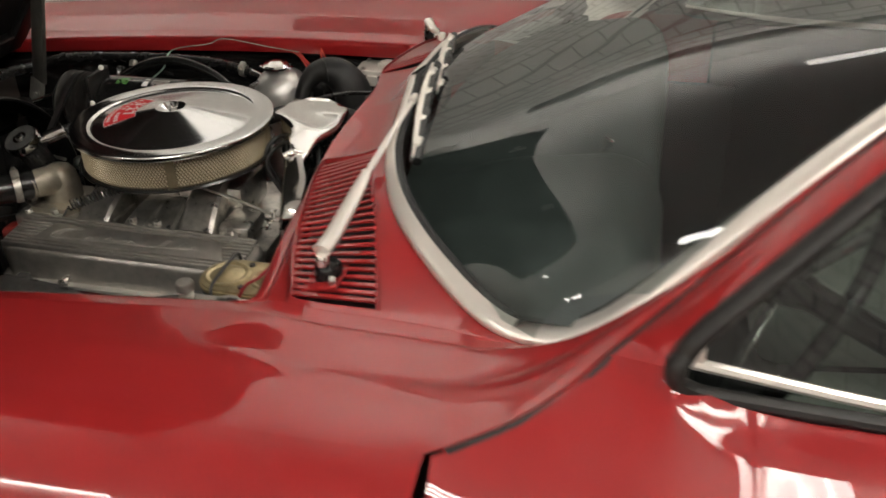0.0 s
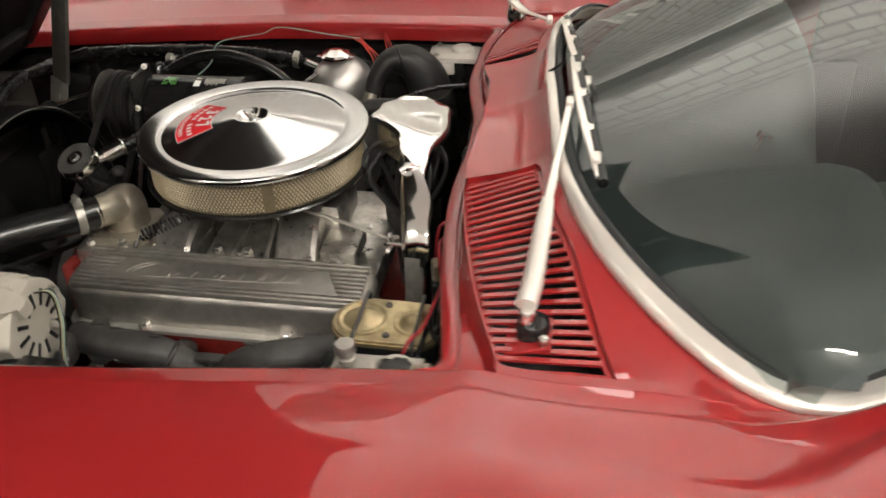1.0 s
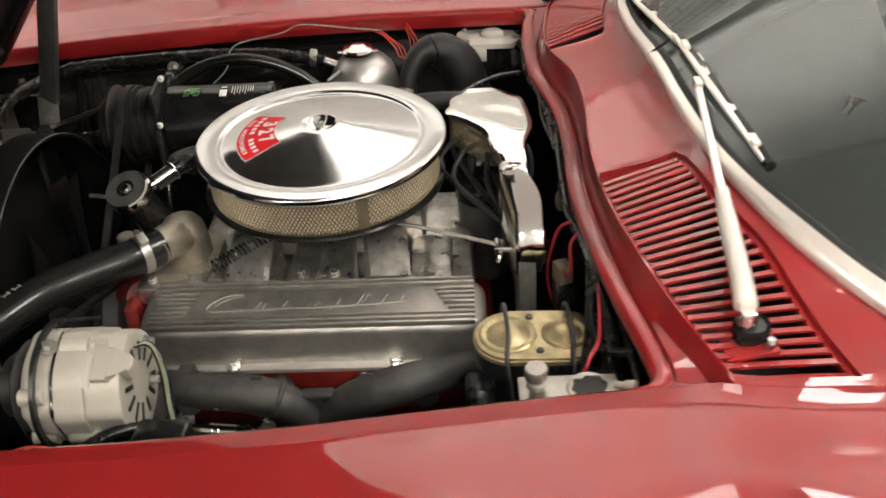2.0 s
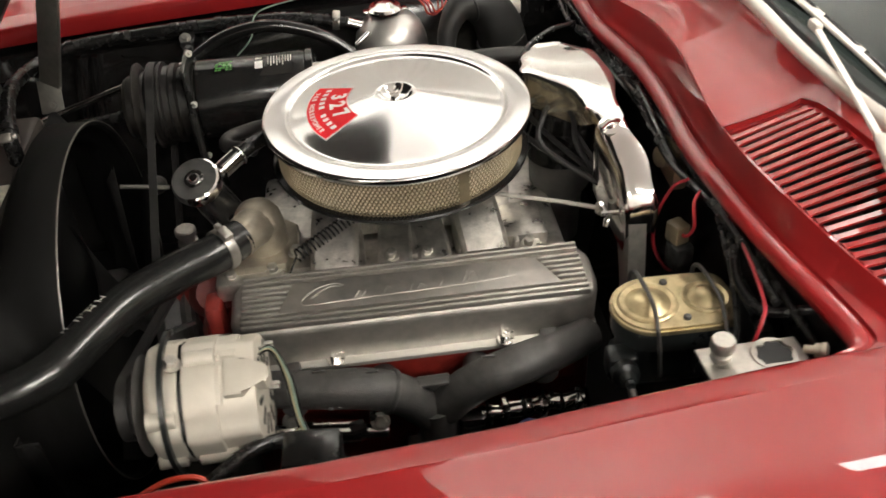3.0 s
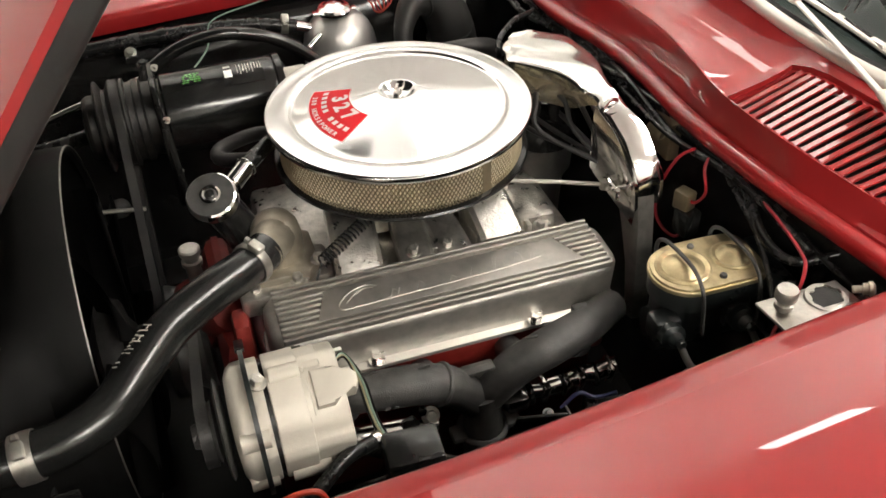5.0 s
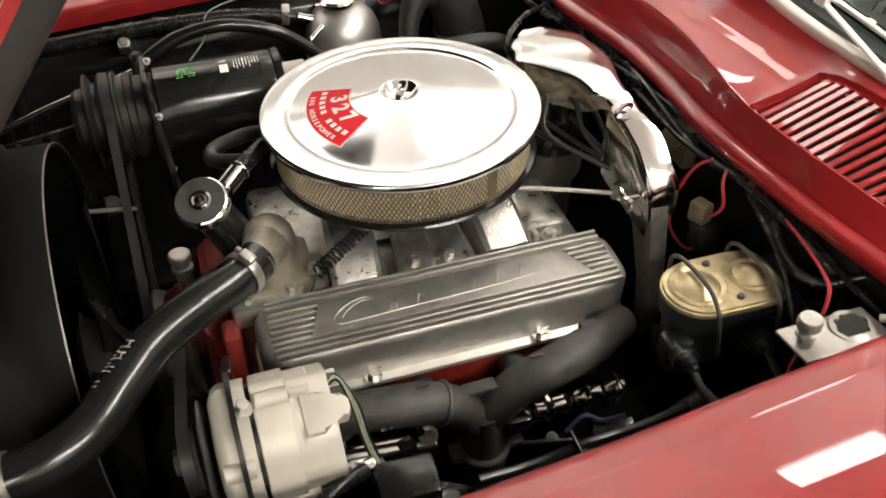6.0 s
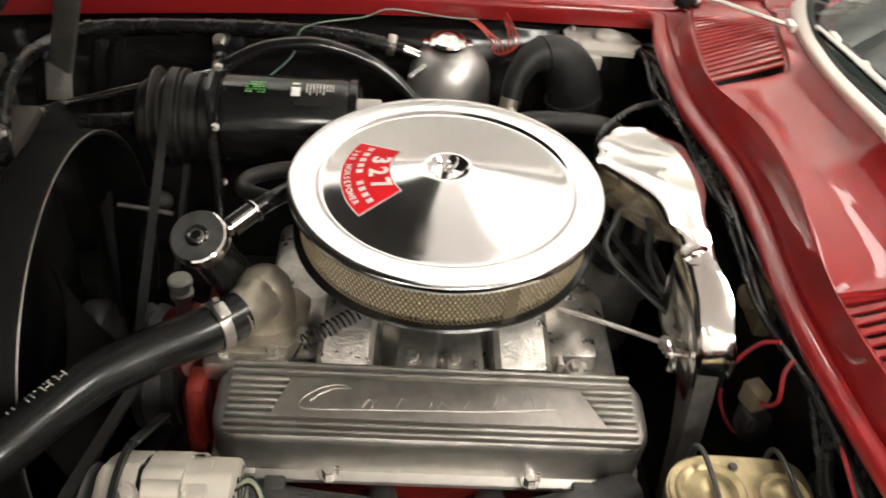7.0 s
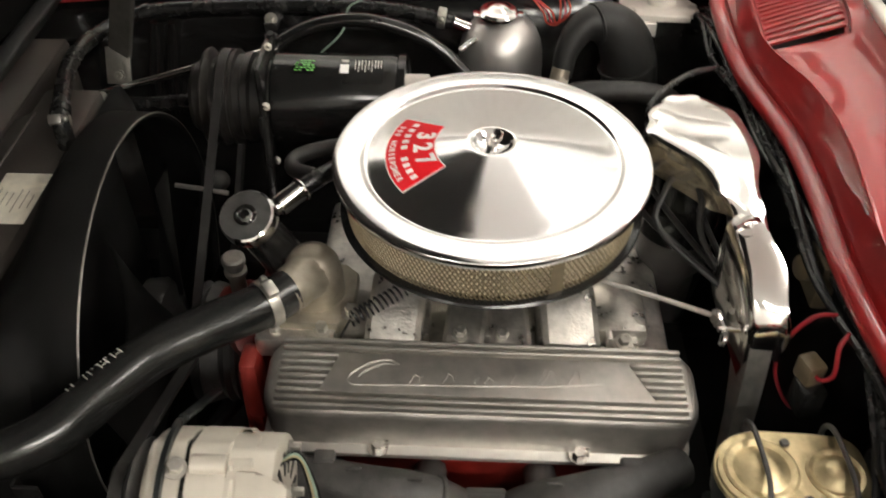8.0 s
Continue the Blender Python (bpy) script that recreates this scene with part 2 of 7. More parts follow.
def hexbolt(bm, p, nrm=(0, 0, 1), r=0.007, h=0.006, washer=True):
    """A hexagonal bolt head on its washer."""
    m = Matrix.Translation(p) @ Vector(nrm).to_track_quat("Z", "Y").to_matrix().to_4x4()
    if washer:
        lathe(bm, [(0, 0), (r * 1.5, 0), (r * 1.5, 0.0015), (0, 0.0015)], m, 16)
    lathe(bm, [(0, 0), (r, 0.0015), (r, h), (r * 0.85, h + 0.001), (r * 0.35, h + 0.001), (r * 0.3, h + 0.0005), (0, h + 0.0005)], m, 6)
    return bm


def aim(p, d):
    """A pose at p whose z axis runs along d."""
    return Matrix.Translation(p) @ Vector(d).to_track_quat("Z", "Y").to_matrix().to_4x4()


def new_bm():
    return bmesh.new()


def thing(name, loc, label, category, group="", kind=""):
    ob = new(name)
    ob.empty_display_size = 0.05
    ob.location = loc
    return tagged(ob, label, category, group, kind)


def finish(name, bm, material, angle=38, flip=True):
    if flip:
        bmesh.ops.recalc_face_normals(bm, faces=bm.faces)
    me = bpy.data.meshes.new(name)
    bm.to_mesh(me)
    bm.free()
    me.materials.append(material)
    me.shade_smooth()
    me.set_sharp_from_angle(angle=radians(angle))
    return me


def part(name, bm, material, parent, label="", angle=38, flip=True):
    """One mesh, given in world places, as a part of a thing or of a part."""
    ob = new(name, finish(name, bm, material, angle, flip))
    ob.parent = parent
    if parent.type == "EMPTY":
        ob.matrix_parent_inverse = Matrix.Translation(parent.location).inverted()
    return tagged(ob, label)


def solid(name, bm, material, label, category, kind="", group="", angle=38):
    """One mesh that is a thing by itself."""
    return tagged(new(name, finish(name, bm, material, angle)), label, category, group, kind)


def letters(text, size, material, parent, m, name="lettering", depth=0.0004, bold=0.0):
    """Words in the built-in font, as a mesh."""
    cu = bpy.data.curves.new(name, "FONT")
    cu.body, cu.size, cu.extrude, cu.offset, cu.align_x, cu.align_y = text, size, depth, bold, "CENTER", "CENTER"
    tmp = bpy.data.objects.new(name, cu)
    me = bpy.data.meshes.new_from_object(tmp)
    bpy.data.objects.remove(tmp)
    me.materials.clear()
    me.materials.append(material)
    me.transform(m)
    ob = new(name, me)
    ob.parent = parent
    if parent.type == "EMPTY":
        ob.matrix_parent_inverse = Matrix.Translation(parent.location).inverted()
    return ob


# ---- the garage ----
X0, X1, Y0, Y1, CEIL = -4.2, 4.6, -3.6, 2.9, 3.0


def wall(name, a, b, label):
    """A wall from a to b, 0.2 m thick, with running-bond brick in metres."""
    bm = new_bm()
    uv = bm.loops.layers.uv.new("UVMap")
    a, b = Vector((*a, 0)), Vector((*b, 0))
    d = (b - a).normalized()
    n = Vector((-d.y, d.x, 0)) * 0.2
    L = (b - a).length
    V = [bm.verts.new(p) for p in (a, b, b + Vector((0, 0, CEIL)), a + Vector((0, 0, CEIL)))]
    W = [bm.verts.new(v.co - n) for v in V]
    f = bm.faces.new(V)
    for lp, q in zip(f.loops, ((0, 0), (L, 0), (L, CEIL), (0, CEIL))):
        lp[uv].uv = q
    bm.faces.new(W[::-1])
    for k in range(4):
        j = (k + 1) % 4
        bm.faces.new((V[j], V[k], W[k], W[j]))
    return solid(name, bm, BRICK, label, "wall", "structure")


wall("wall_north", (X1, Y1), (X0, Y1), "white-painted brick garage wall with grey joints")
wall("wall_south", (X0, Y0), (X1, Y0), "white-painted brick garage wall with grey joints")
wall("wall_east", (X1, Y0), (X1, Y1), "white-painted brick garage wall with grey joints")
wall("wall_west", (X0, Y1), (X0, Y0), "white-painted brick garage wall with grey joints")
bm = new_bm()
box(bm, ((X0 + X1) / 2, (Y0 + Y1) / 2, -0.05), (X1 - X0 + 0.4, Y1 - Y0 + 0.4, 0.1))
solid("floor", bm, CONCRETE, "smooth sealed grey concrete garage floor", "floor", "structure")
bm = new_bm()
box(bm, ((X0 + X1) / 2, (Y0 + Y1) / 2, CEIL + 0.05), (X1 - X0 + 0.4, Y1 - Y0 + 0.4, 0.1))
solid("ceiling", bm, PLASTER, "plain white painted ceiling over the garage", "ceiling", "structure")


HANG = 0.85


def fill_uplight(x, y, length):
    """An unseen twin-tube fluorescent uplight, added to brighten the ceiling: two tubes over a white tray hung below
    it.
    """
    t = thing("ceiling_light", (x, y, CEIL), "unseen twin-tube uplight added to brighten the ceiling", "ceiling light", "garage strip lights")
    b = new_bm()
    box(b, (x, y, CEIL - HANG), (length, 0.24, 0.03), 0.006)
    for s in (-1, 1):
        box(b, (x, y + s * 0.116, CEIL - HANG + 0.035), (length, 0.008, 0.066), 0.002)
        box(b, (x + s * (length / 2 - 0.004), y, CEIL - HANG + 0.035), (0.008, 0.224, 0.066), 0.002)
    part("housing", b, LAMP_WHITE, t)
    for s in (-1, 1):
        b = new_bm()
        tube(b, [(x + s * length * 0.36, y, CEIL - HANG + 0.05), (x + s * length * 0.36, y, CEIL)], 0.006, 8, 2)
        part("hanger", b, LAMP_WHITE, t)
        b = new_bm()
        tube(b, [(x - length / 2 + 0.03, y + s * 0.075, CEIL - HANG + 0.045), (x + length / 2 - 0.03, y + s * 0.075, CEIL - HANG + 0.045)], 0.022, 12, 2)
        part("tube", b, FILL_TUBE, t, "glowing fluorescent tube")


def ceiling_panel(x, y, length, width, material, along_y=False):
    """A tray fitting under the ceiling with three bare tubes."""
    t = thing("ceiling_light", (x, y, CEIL), "unseen white ceiling fitting with three bare tubes", "ceiling light", "garage ceiling fittings")
    m = Matrix.Translation((x, y, CEIL)) @ Matrix.Rotation(radians(90 if along_y else 0), 4, "Z")
    b = new_bm()
    box(b, (0, 0, -0.03), (length, width, 0.06), 0.008)
    b.transform(m)
    part("tray", b, LAMP_WHITE, t)
    for k in (-1, 0, 1):
        b = new_bm()
        tube(b, [(-length / 2 + 0.03, k * width * 0.32, -0.085), (length / 2 - 0.03, k * width * 0.32, -0.085)], 0.024, 12, 2)
        b.transform(m)
        part("tube", b, material, t, "glowing fluorescent tube")


# added uplights, out of view, that make the ceiling bright enough to reflect
for lx, ly in ((-2.6, 2.0), (0.2, 2.25), (2.9, 2.0), (-2.6, -0.2)):
    fill_uplight(lx, ly, 2.2)


def diffuser_panel(x, y, length, width, material):
    """A flush ceiling lamp: a bright diffuser in a white tray."""
    t = thing("ceiling_light", (x, y, CEIL), "unseen flush ceiling lamp with a bright flat diffuser", "ceiling light", "flush diffuser lamps")
    b = new_bm()
    for s in (-1, 1):
        box(b, (x, y + s * width / 2, CEIL - 0.025), (length, 0.02, 0.05), 0.004)
        box(b, (x + s * length / 2, y, CEIL - 0.025), (0.02, width, 0.05), 0.004)
    part("tray", b, LAMP_WHITE, t)
    b = new_bm()
    box(b, (x, y, CEIL - 0.012), (length - 0.02, width - 0.02, 0.02), 0.002)
    part("diffuser", b, material, t, "glowing white diffuser")


diffuser_panel(1.77, 1.47, 0.54, 0.28, DIFFUSER)
# added lamp, set where the vent bars mirror it; dimmed to soften stray glints
diffuser_panel(0.76, 1.36, 0.40, 0.34, DIFFUSER_DIM)
ceiling_panel(1.55, -0.80, 1.30, 0.16, TUBE, True)
ceiling_panel(1.86, -0.80, 1.30, 0.16, TUBE, True)
ceiling_panel(-3.55, -1.36, 0.30, 0.14, TUBE)
ceiling_panel(-2.1, -3.42, 1.30, 0.20, BRIGHT_TUBE)
# added fill fitting, out of view, lighting the engine's near side
ceiling_panel(0.95, -2.75, 1.80, 0.50, BRIGHT_TUBE)


# ---- the car's body ----
YC = -0.03
OUT = catmull([(0, 0.452, 1.002), (0.12, 0.464, 0.988), (0.24, 0.481, 0.981), (0.36, 0.523, 0.964), (0.45, 0.600, 0.928), (0.512, 0.672, 0.911), (0.533, 0.735, 0.911),
               (0.537, 0.780, 0.927), (0.534, 0.842, 0.978), (0.50, 1.00, 1.132), (0.46, 1.12, 1.235)], 8)
LOW = [p for p in OUT[:49] if p[0] <= 0.531]


def xt(d):
    return float(np.interp(d, [p[0] for p in LOW], [p[1] for p in LOW]))


def zt(d):
    return float(np.interp(d, [p[0] for p in LOW], [p[2] for p in LOW]))


EDGE = catmull([(-1.6, 0.75, 0), (-1.1, 0.812, 0), (-0.65, 0.857, 0), (-0.175, 0.885, 0), (0.33, 0.901, 0), (0.66, 0.905, 0), (1.6, 0.915, 0)], 12)


def z_edge(x):
    """Height of the wing's edge along the car."""
    return float(np.interp(x, [p[0] for p in EDGE], [p[1] for p in EDGE]))


def step(a, b, v):
    s = min(1, max(0, (v - a) / (b - a)))
    return s * s * (3 - 2 * s)


HALF = 0.53


def half(x):
    """Half the width of the hood opening."""
    return float(np.interp(x, [-0.12, 0.04, 0.16, 0.30, 0.36, 0.40, 0.45, 0.50], [0.529, 0.522, 0.512, 0.501, 0.498, 0.509, 0.524, 0.53]))


car = thing("car", (0.2, YC, 0), "glossy dark red classic coupe standing with its hood raised", "car")

FEN = catmull([(0.0, 0.0), (0.024, 0.0068), (0.032, 0.0083), (0.092, 0.0198), (0.115, 0.0236), (0.140, 0.0262), (0.178, 0.0294), (0.215, 0.0325), (0.255, 0.0265), (0.295, -0.004), (0.32, -0.06), (0.335, -0.14), (0.337, -0.25), (0.33, -0.34), (0.31, -0.5)], 4)


FX = np.linspace(-1.15, 0.656, 110)
INNER, FOOT = 29, 88


def fender_rows(s):
    """The wing's skin, row by row from the nose to the door."""
    rows = []
    for x in FX:
        ze = z_edge(x)
        nose = step(-0.75, -1.15, x) * 0.10
        hw = half(x)
        lift = z_join(x) - ze
        roll = step(0.43, 0.37, x)
        row = [(x, YC + s * (hw + 0.003), ze + lift - 0.034), (x, YC + s * (hw - 0.002 * roll), ze + lift - 0.004 - 0.006 * roll), (x, YC + s * (hw + 0.001 * roll), ze + lift - 0.0006 - 0.0014 * roll)]
        b = step(0.36, 0.50, x)
        for t, h in FEN:
            rise = step(0.0, 0.215, t)
            if t < 0.214:
                h += (0.0325 * rise - h) * b
            row.append((x, YC + s * (hw + 0.004 * roll + 0.0006 + t * (HALF + 0.337 - hw) / 0.337 * (1 - nose)), ze + h + lift * (1 - rise)))
        rows.append(row)
    return rows


def fender(s):
    """The wing between the hood opening, the door's front edge and the sill; beside the driver its rear inner corner belongs to the pillar's foot."""
    b = new_bm()
    sheet(b, fender_rows(s), skip=lambda i, j: s < 0 and i >= FOOT and 3 <= j < 3 + INNER - 1)
    return part("fender", b, RED, car, "glossy red front fender with a soft crown", 60)


def warp(p):
    """The far half of the cowl lies a little further forward than the near half."""
    x, y, z = p
    e = y - YC
    w = step(-0.05, 0.20, e)
    return Vector((x - 0.024 * w - 0.078 * max(0.0, e - 0.18), y + 0.022 * w * step(0.53, 0.40, e), z))


LIP = [(-0.50, 0.373), (-0.42, 0.365), (-0.337, 0.350), (-0.264, 0.342), (-0.195, 0.335), (-0.112, 0.332), (-0.02, 0.338), (0.05, 0.346), (0.10, 0.349),
       (0.155, 0.341), (0.203, 0.335), (0.265, 0.338), (0.362, 0.348), (0.475, 0.367), (0.50, 0.371)]


def x_lip(e):
    """Front edge of the cowl across the car."""
    q = [min(0.50, max(-0.50, e + o)) for o in (-0.03, -0.015, 0.0, 0.015, 0.03)]
    base = float(np.mean(np.interp(q, [a for a, b in LIP], [b for a, b in LIP])))
    d = abs(e)
    if d > 0.50:
        base -= 0.03 * (1 - math.sqrt(max(0, 1 - ((d - 0.50) / 0.03) ** 2)))
    return base


def z_lip(d):
    return 0.898


def plateau(e):
    d = abs(e)
    k = step(0.11, 0.178, d)
    xp = (x_lip(e) + 0.026) * (1 - k) + (0.345 + 0.088 * (d / 0.515) ** 2) * k
    xp = max(xp, x_lip(e) + 0.0215)
    return xp, 0.944 - 0.092 * min(d, 0.47) ** 2 - 0.0016 * step(0.44, 0.53, d) + 0.016 * step(0.185, 0.02, d)


V_IN, V_OUT = 0.178, 0.517


def vent_x(d):
    xp, _ = plateau(d)
    d = abs(d)
    return xp + 0.003, min(0.448 + 0.295 * (d - 0.175), xt(d) - 0.018)


def z_top(x, d):
    """Height of the cowl's plateau, apart from its flow into the wings."""
    xp, zp = plateau(d)
    d = abs(d)
    m = step(0.08, 0.178, d)
    xp = 0.362 * (1 - m) + xp * m
    k = (x - xp) / max(0.02, xt(d) - xp)
    # in the middle the plateau lies flat and sweeps up only close to the glass
    c = min(1.0, max(0.0, k))
    n = step(0.13, 0.24, d)
    return zp + (zt(d) - zp) * (k * n + c ** 4 * (1 - n)) + 0.006 * n * math.sin(math.pi * c)


def z_join(x):
    """Height at which cowl and wing meet: the wing's edge ahead, the plateau further back."""
    s = step(0.355, 0.44, x)
    return z_edge(x) * (1 - s) + z_top(x, 0.525) * s


def z_cowl(x, d):
    """Height of the cowl."""
    f = step(0.53, 0.500, abs(d))
    return z_top(x, d) * f + z_join(x) * (1 - f)


fender(-1)
fender(1)


cols = sorted(set([round(v, 4) for v in np.linspace(-0.53, 0.53, 133)] + [V_IN, V_OUT, -V_IN, -V_OUT, 0.515, 0.523, 0.528, -0.515, -0.523, -0.528]))
CUTS = (0.02, 0.05, 0.10, 0.20, 0.32, 0.44, 0.56, 0.68, 0.80, 0.90, 1.0)
rows = []
for e in cols:
    d = abs(e)
    f = step(0.53, 0.49, d)
    x0, z0 = x_lip(e), z_lip(d)
    xp, zp = plateau(e)
    zp = z_cowl(xp, e)
    xa, xb = vent_x(e)
    xe = xt(d)
    line = [(x0 + 0.006, z0 - 0.022), (x0 - 0.001, z0 - 0.009), (x0 + 0.001, z0 - 0.002), (x0 + 0.006, z0 + 0.001), (x0 + 0.014, z0 + 0.003 * f), (x0 + 0.017, z0 + 0.002 * f),
            (x0 + 0.0185, z0 - 0.003 * f), (x0 + 0.0205, z0 - 0.003 * f), (x0 + 0.022, z0 + 0.002 * f)]
    xs = max(x0 + 0.023, xp - 0.010)
    line += [(xs, z0 + 0.004 * f), (max(xs + 0.001, xp - 0.003), zp - 0.006 * f), (max(xs + 0.002, xp + 0.0005), zp + 0.001 * f)]
    for x in (max(xs + 0.003, xa),):
        line.append((x, z_cowl(x, e)))
    for k in CUTS:
        x = max(xs + 0.003, xa) * (1 - k) + xb * k
        line.append((x, z_cowl(x, e)))
    for k in (0.06, 0.14, 0.28, 0.42, 0.56, 0.70, 0.85, 1.0):
        x = xb * (1 - k) + xe * k
        line.append((x, z_cowl(x, e)))
    rows.append([warp((x, YC + e - math.copysign((HALF - half(x)) * step(0.40, 0.53, abs(e)), e), z)) for x, z in line])
# the hump runs across in one even sweep
R = np.array([[tuple(p) for p in r] for r in rows])
hump = np.array([step(0.170, 0.150, abs(e)) for e in cols])
for k in range(60):
    Q = R.copy()
    Q[1:-1, 11:-1] = (R[2:, 11:-1] + R[:-2, 11:-1]) / 2
    R += (Q - R) * hump[:, None, None] * np.array([0, 0, 1.0])
rows = [[Vector(p) for p in r] for r in R]
# a flange tucks under the wings
cols = [cols[0] - 0.014] + cols + [cols[-1] + 0.014]
rows = [[p + Vector((0, -0.014, -0.005)) for p in rows[0]]] + rows + [[p + Vector((0, 0.014, -0.005)) for p in rows[-1]]]
b = new_bm()
sheet(b, rows, skip=lambda i, j: 12 <= j < 12 + len(CUTS) and V_IN - 1e-6 <= min(abs(cols[i]), abs(cols[i + 1])) and max(abs(cols[i]), abs(cols[i + 1])) <= V_OUT + 1e-6)
part("cowl", b, RED, car, "glossy red cowl between hood opening and windshield", 50)


def cowl_vent(s):
    """A slotted air grille let into the cowl: rim, bars and the dark box beneath."""
    dn, df = V_IN, V_OUT
    (a0, b0), (a1, b1) = vent_x(dn), vent_x(df)

    def at(d, k, drop):
        xa, xb = vent_x(d)
        x = xa + (xb - xa) * k
        return warp((x, YC + s * d, z_cowl(x, d) - drop))

    rim = new_bm()
    loop = [(dn, k) for k in np.linspace(0, 1, 8)] + [(d, 1) for d in np.linspace(dn, df, 14)[1:]] + [(df, k) for k in np.linspace(1, 0, 8)[1:]] + [(d, 0) for d in np.linspace(df, dn, 14)[1:-1]]
    inset = []
    for d, k in loop:
        inset.append((min(max(d, dn + 0.008), df - 0.010), min(max(k, 0.05), 0.94)))
    rr = []
    for (d, k), (d2, k2) in zip(loop, inset):
        rr.append([at(d, k, 0.0), at(d, k, 0.007), at(d2, k2, 0.006), at(d2, k2, 0.012)])
    rr.append(rr[0])
    sheet(rim, rr)
    v = part("cowl_vent", rim, RED, car, "red slotted cowl vent grille")
    n = 25
    half = (df - dn - 0.018) / n / 2
    # bars between round-ended slots: waisted, with a fillet at both ends
    ends = [(0.5 - 0.07 * (1 - math.cos(a)), half - (half - 0.0033) * math.sin(a)) for a in np.linspace(0, math.pi / 2, 7)]
    outline = ends + [(-x, y) for x, y in ends[::-1]] + [(-x, -y) for x, y in ends] + [(x, -y) for x, y in ends[::-1]]
    slat = new_bm()
    prism(slat, outline, 0.0012, 0.0040, 0.0013, seg=3)
    me = finish("slat", slat, RED, 60)
    for i in range(1, n):
        d = dn + 0.008 + (df - dn - 0.018) * i / n
        p, q = at(d, 0.035, 0.0075), at(d, 0.955, 0.0075)
        ob = new("slat", me)
        ob.parent = v
        ob.matrix_basis = Matrix.Translation((p + q) / 2) @ (q - p).to_track_quat("X", "Z").to_matrix().to_4x4() @ Matrix.Diagonal(((q - p).length, 1, 1, 1))
    pp = new_bm()
    pv = Vector((0.462, YC + s * 0.462, 0.0)) if s < 0 else Vector((0.452, YC + s * 0.462, 0.0))
    pv.z = z_cowl(pv.x, 0.462) - 0.0065
    if s > 0:
        pv.x -= 0.046
    box(pp, pv, (0.048, 0.052, 0.005), 0.002, Matrix.Rotation(radians(-14), 4, "Y"))
    part("pivot_plate", pp, RED, v)
    well = new_bm()
    V = []
    for d in (dn + 0.004, df - 0.004):
        V.append([at(d, k, dz) for k, dz in ((0.03, 0.009), (0.06, 0.05), (1.0, 0.07), (1.0, 0.009))])
    sheet(well, V)
    well.verts.ensure_lookup_table()
    well.faces.new(list(well.verts)[0:4])
    well.faces.new(list(well.verts)[4:8])
    part("vent_box", well, BLACK_FLAT, v, "dark air box under the grille")


cowl_vent(-1)
cowl_vent(1)

# windshield: bright trim all round, curved glass
def out_pt(p, s):
    return warp((p[1], YC + s * p[0], p[2]))


trim_rows = []
full = [out_pt(p, 1) for p in OUT[::-1]] + [out_pt(p, -1) for p in OUT[1:]]
for i, p in enumerate(full):
    t = (full[min(i + 1, len(full) - 1)] - full[max(i - 1, 0)]).normalized()
    nrm = Vector((-0.62, 0.28 * (1 if p.y > YC + 0.3 else -1 if p.y < YC - 0.3 else (p.y - YC) / 0.3), 0.74)).normalized()
    inn = nrm.cross(t)
    mid = Vector((0.85, YC, 1.12))
    if inn.dot(mid - p) < 0:
        inn = -inn
    w = 0.017 + 0.012 * step(0.22, 0.46, abs(p.y - YC))
    trim_rows.append([p - nrm * 0.006, p + nrm * 0.003, p + inn * 0.004 + nrm * 0.008, p + inn * w * 0.55 + nrm * 0.010, p + inn * w + nrm * 0.006, p + inn * (w + 0.002) - nrm * 0.004])
b = new_bm()
sheet(b, trim_rows)
trim = part("windshield_trim", b, TRIM, car, "bright stainless windshield surround", 50)
b = new_bm()
for y in (YC - 0.008, ):
    p = out_pt(OUT[0], 1)
    tube(b, [p + Vector((0.0, 0, 0.010)), p + Vector((0.026, 0, 0.029))], 0.002, 6, 2)
part("trim_joint", b, BLACK, trim)
seal_rows = []
for r in trim_rows:
    a, c = Vector(r[4]), Vector(r[3])
    inn = (a - c).normalized()
    wide = 0.012
    seal_rows.append([a - Vector((0, 0, 0.002)), a + inn * 0.006 + Vector((0, 0, 0.001)), a + inn * wide - Vector((0, 0, 0.004))])
b = new_bm()
sheet(b, seal_rows)
part("windshield_seal", b, CORK, car, "black rubber windshield seal")


def up_branch(d):
    """Top of the glass at the distance d from the middle."""
    if d <= 0.46:
        return np.array([1.069 + 0.051 * (d / 0.46) ** 3.3, 1.215 + 0.020 * (d / 0.46) ** 2])
    k = (0.534 - d) / 0.074
    return np.array([0.842 + (1.12 - 0.842) * max(0, k), 0.978 + 0.257 * max(0, k)])


glass_rows = []
for e in np.linspace(-0.529, 0.529, 61):
    d = abs(e)
    lo, hi, c = np.array([xt(d), zt(d)]), up_branch(d), 1 - (d / 0.53) ** 2
    row = []
    for k in np.linspace(0, 1, 13):
        q = lo * (1 - k) + hi * k
        bow = (0.0345 - 0.009 * c * c) * (math.sin(math.pi * k) + (0.164 - 0.512 * min(c, 0.62)) * math.sin(2 * math.pi * k))
        q = Vector((q[0] - bow * 0.6 + 0.006, YC + e, q[1] + bow * 0.8))
        row.append(q + (warp(q) - q) * (1 - k))
    glass_rows.append(row)
glass = np.array(glass_rows)
for k in range(30):
    glass[2:-2] = (glass[1:-3] + 2 * glass[2:-2] + glass[3:-1]) / 4
b = new_bm()
sheet(b, glass)
ws = part("windshield", b, GLASS, car, "curved lightly tinted windshield glass", 80)
ws.visible_shadow = False

# roof and header behind the glass
rows = []
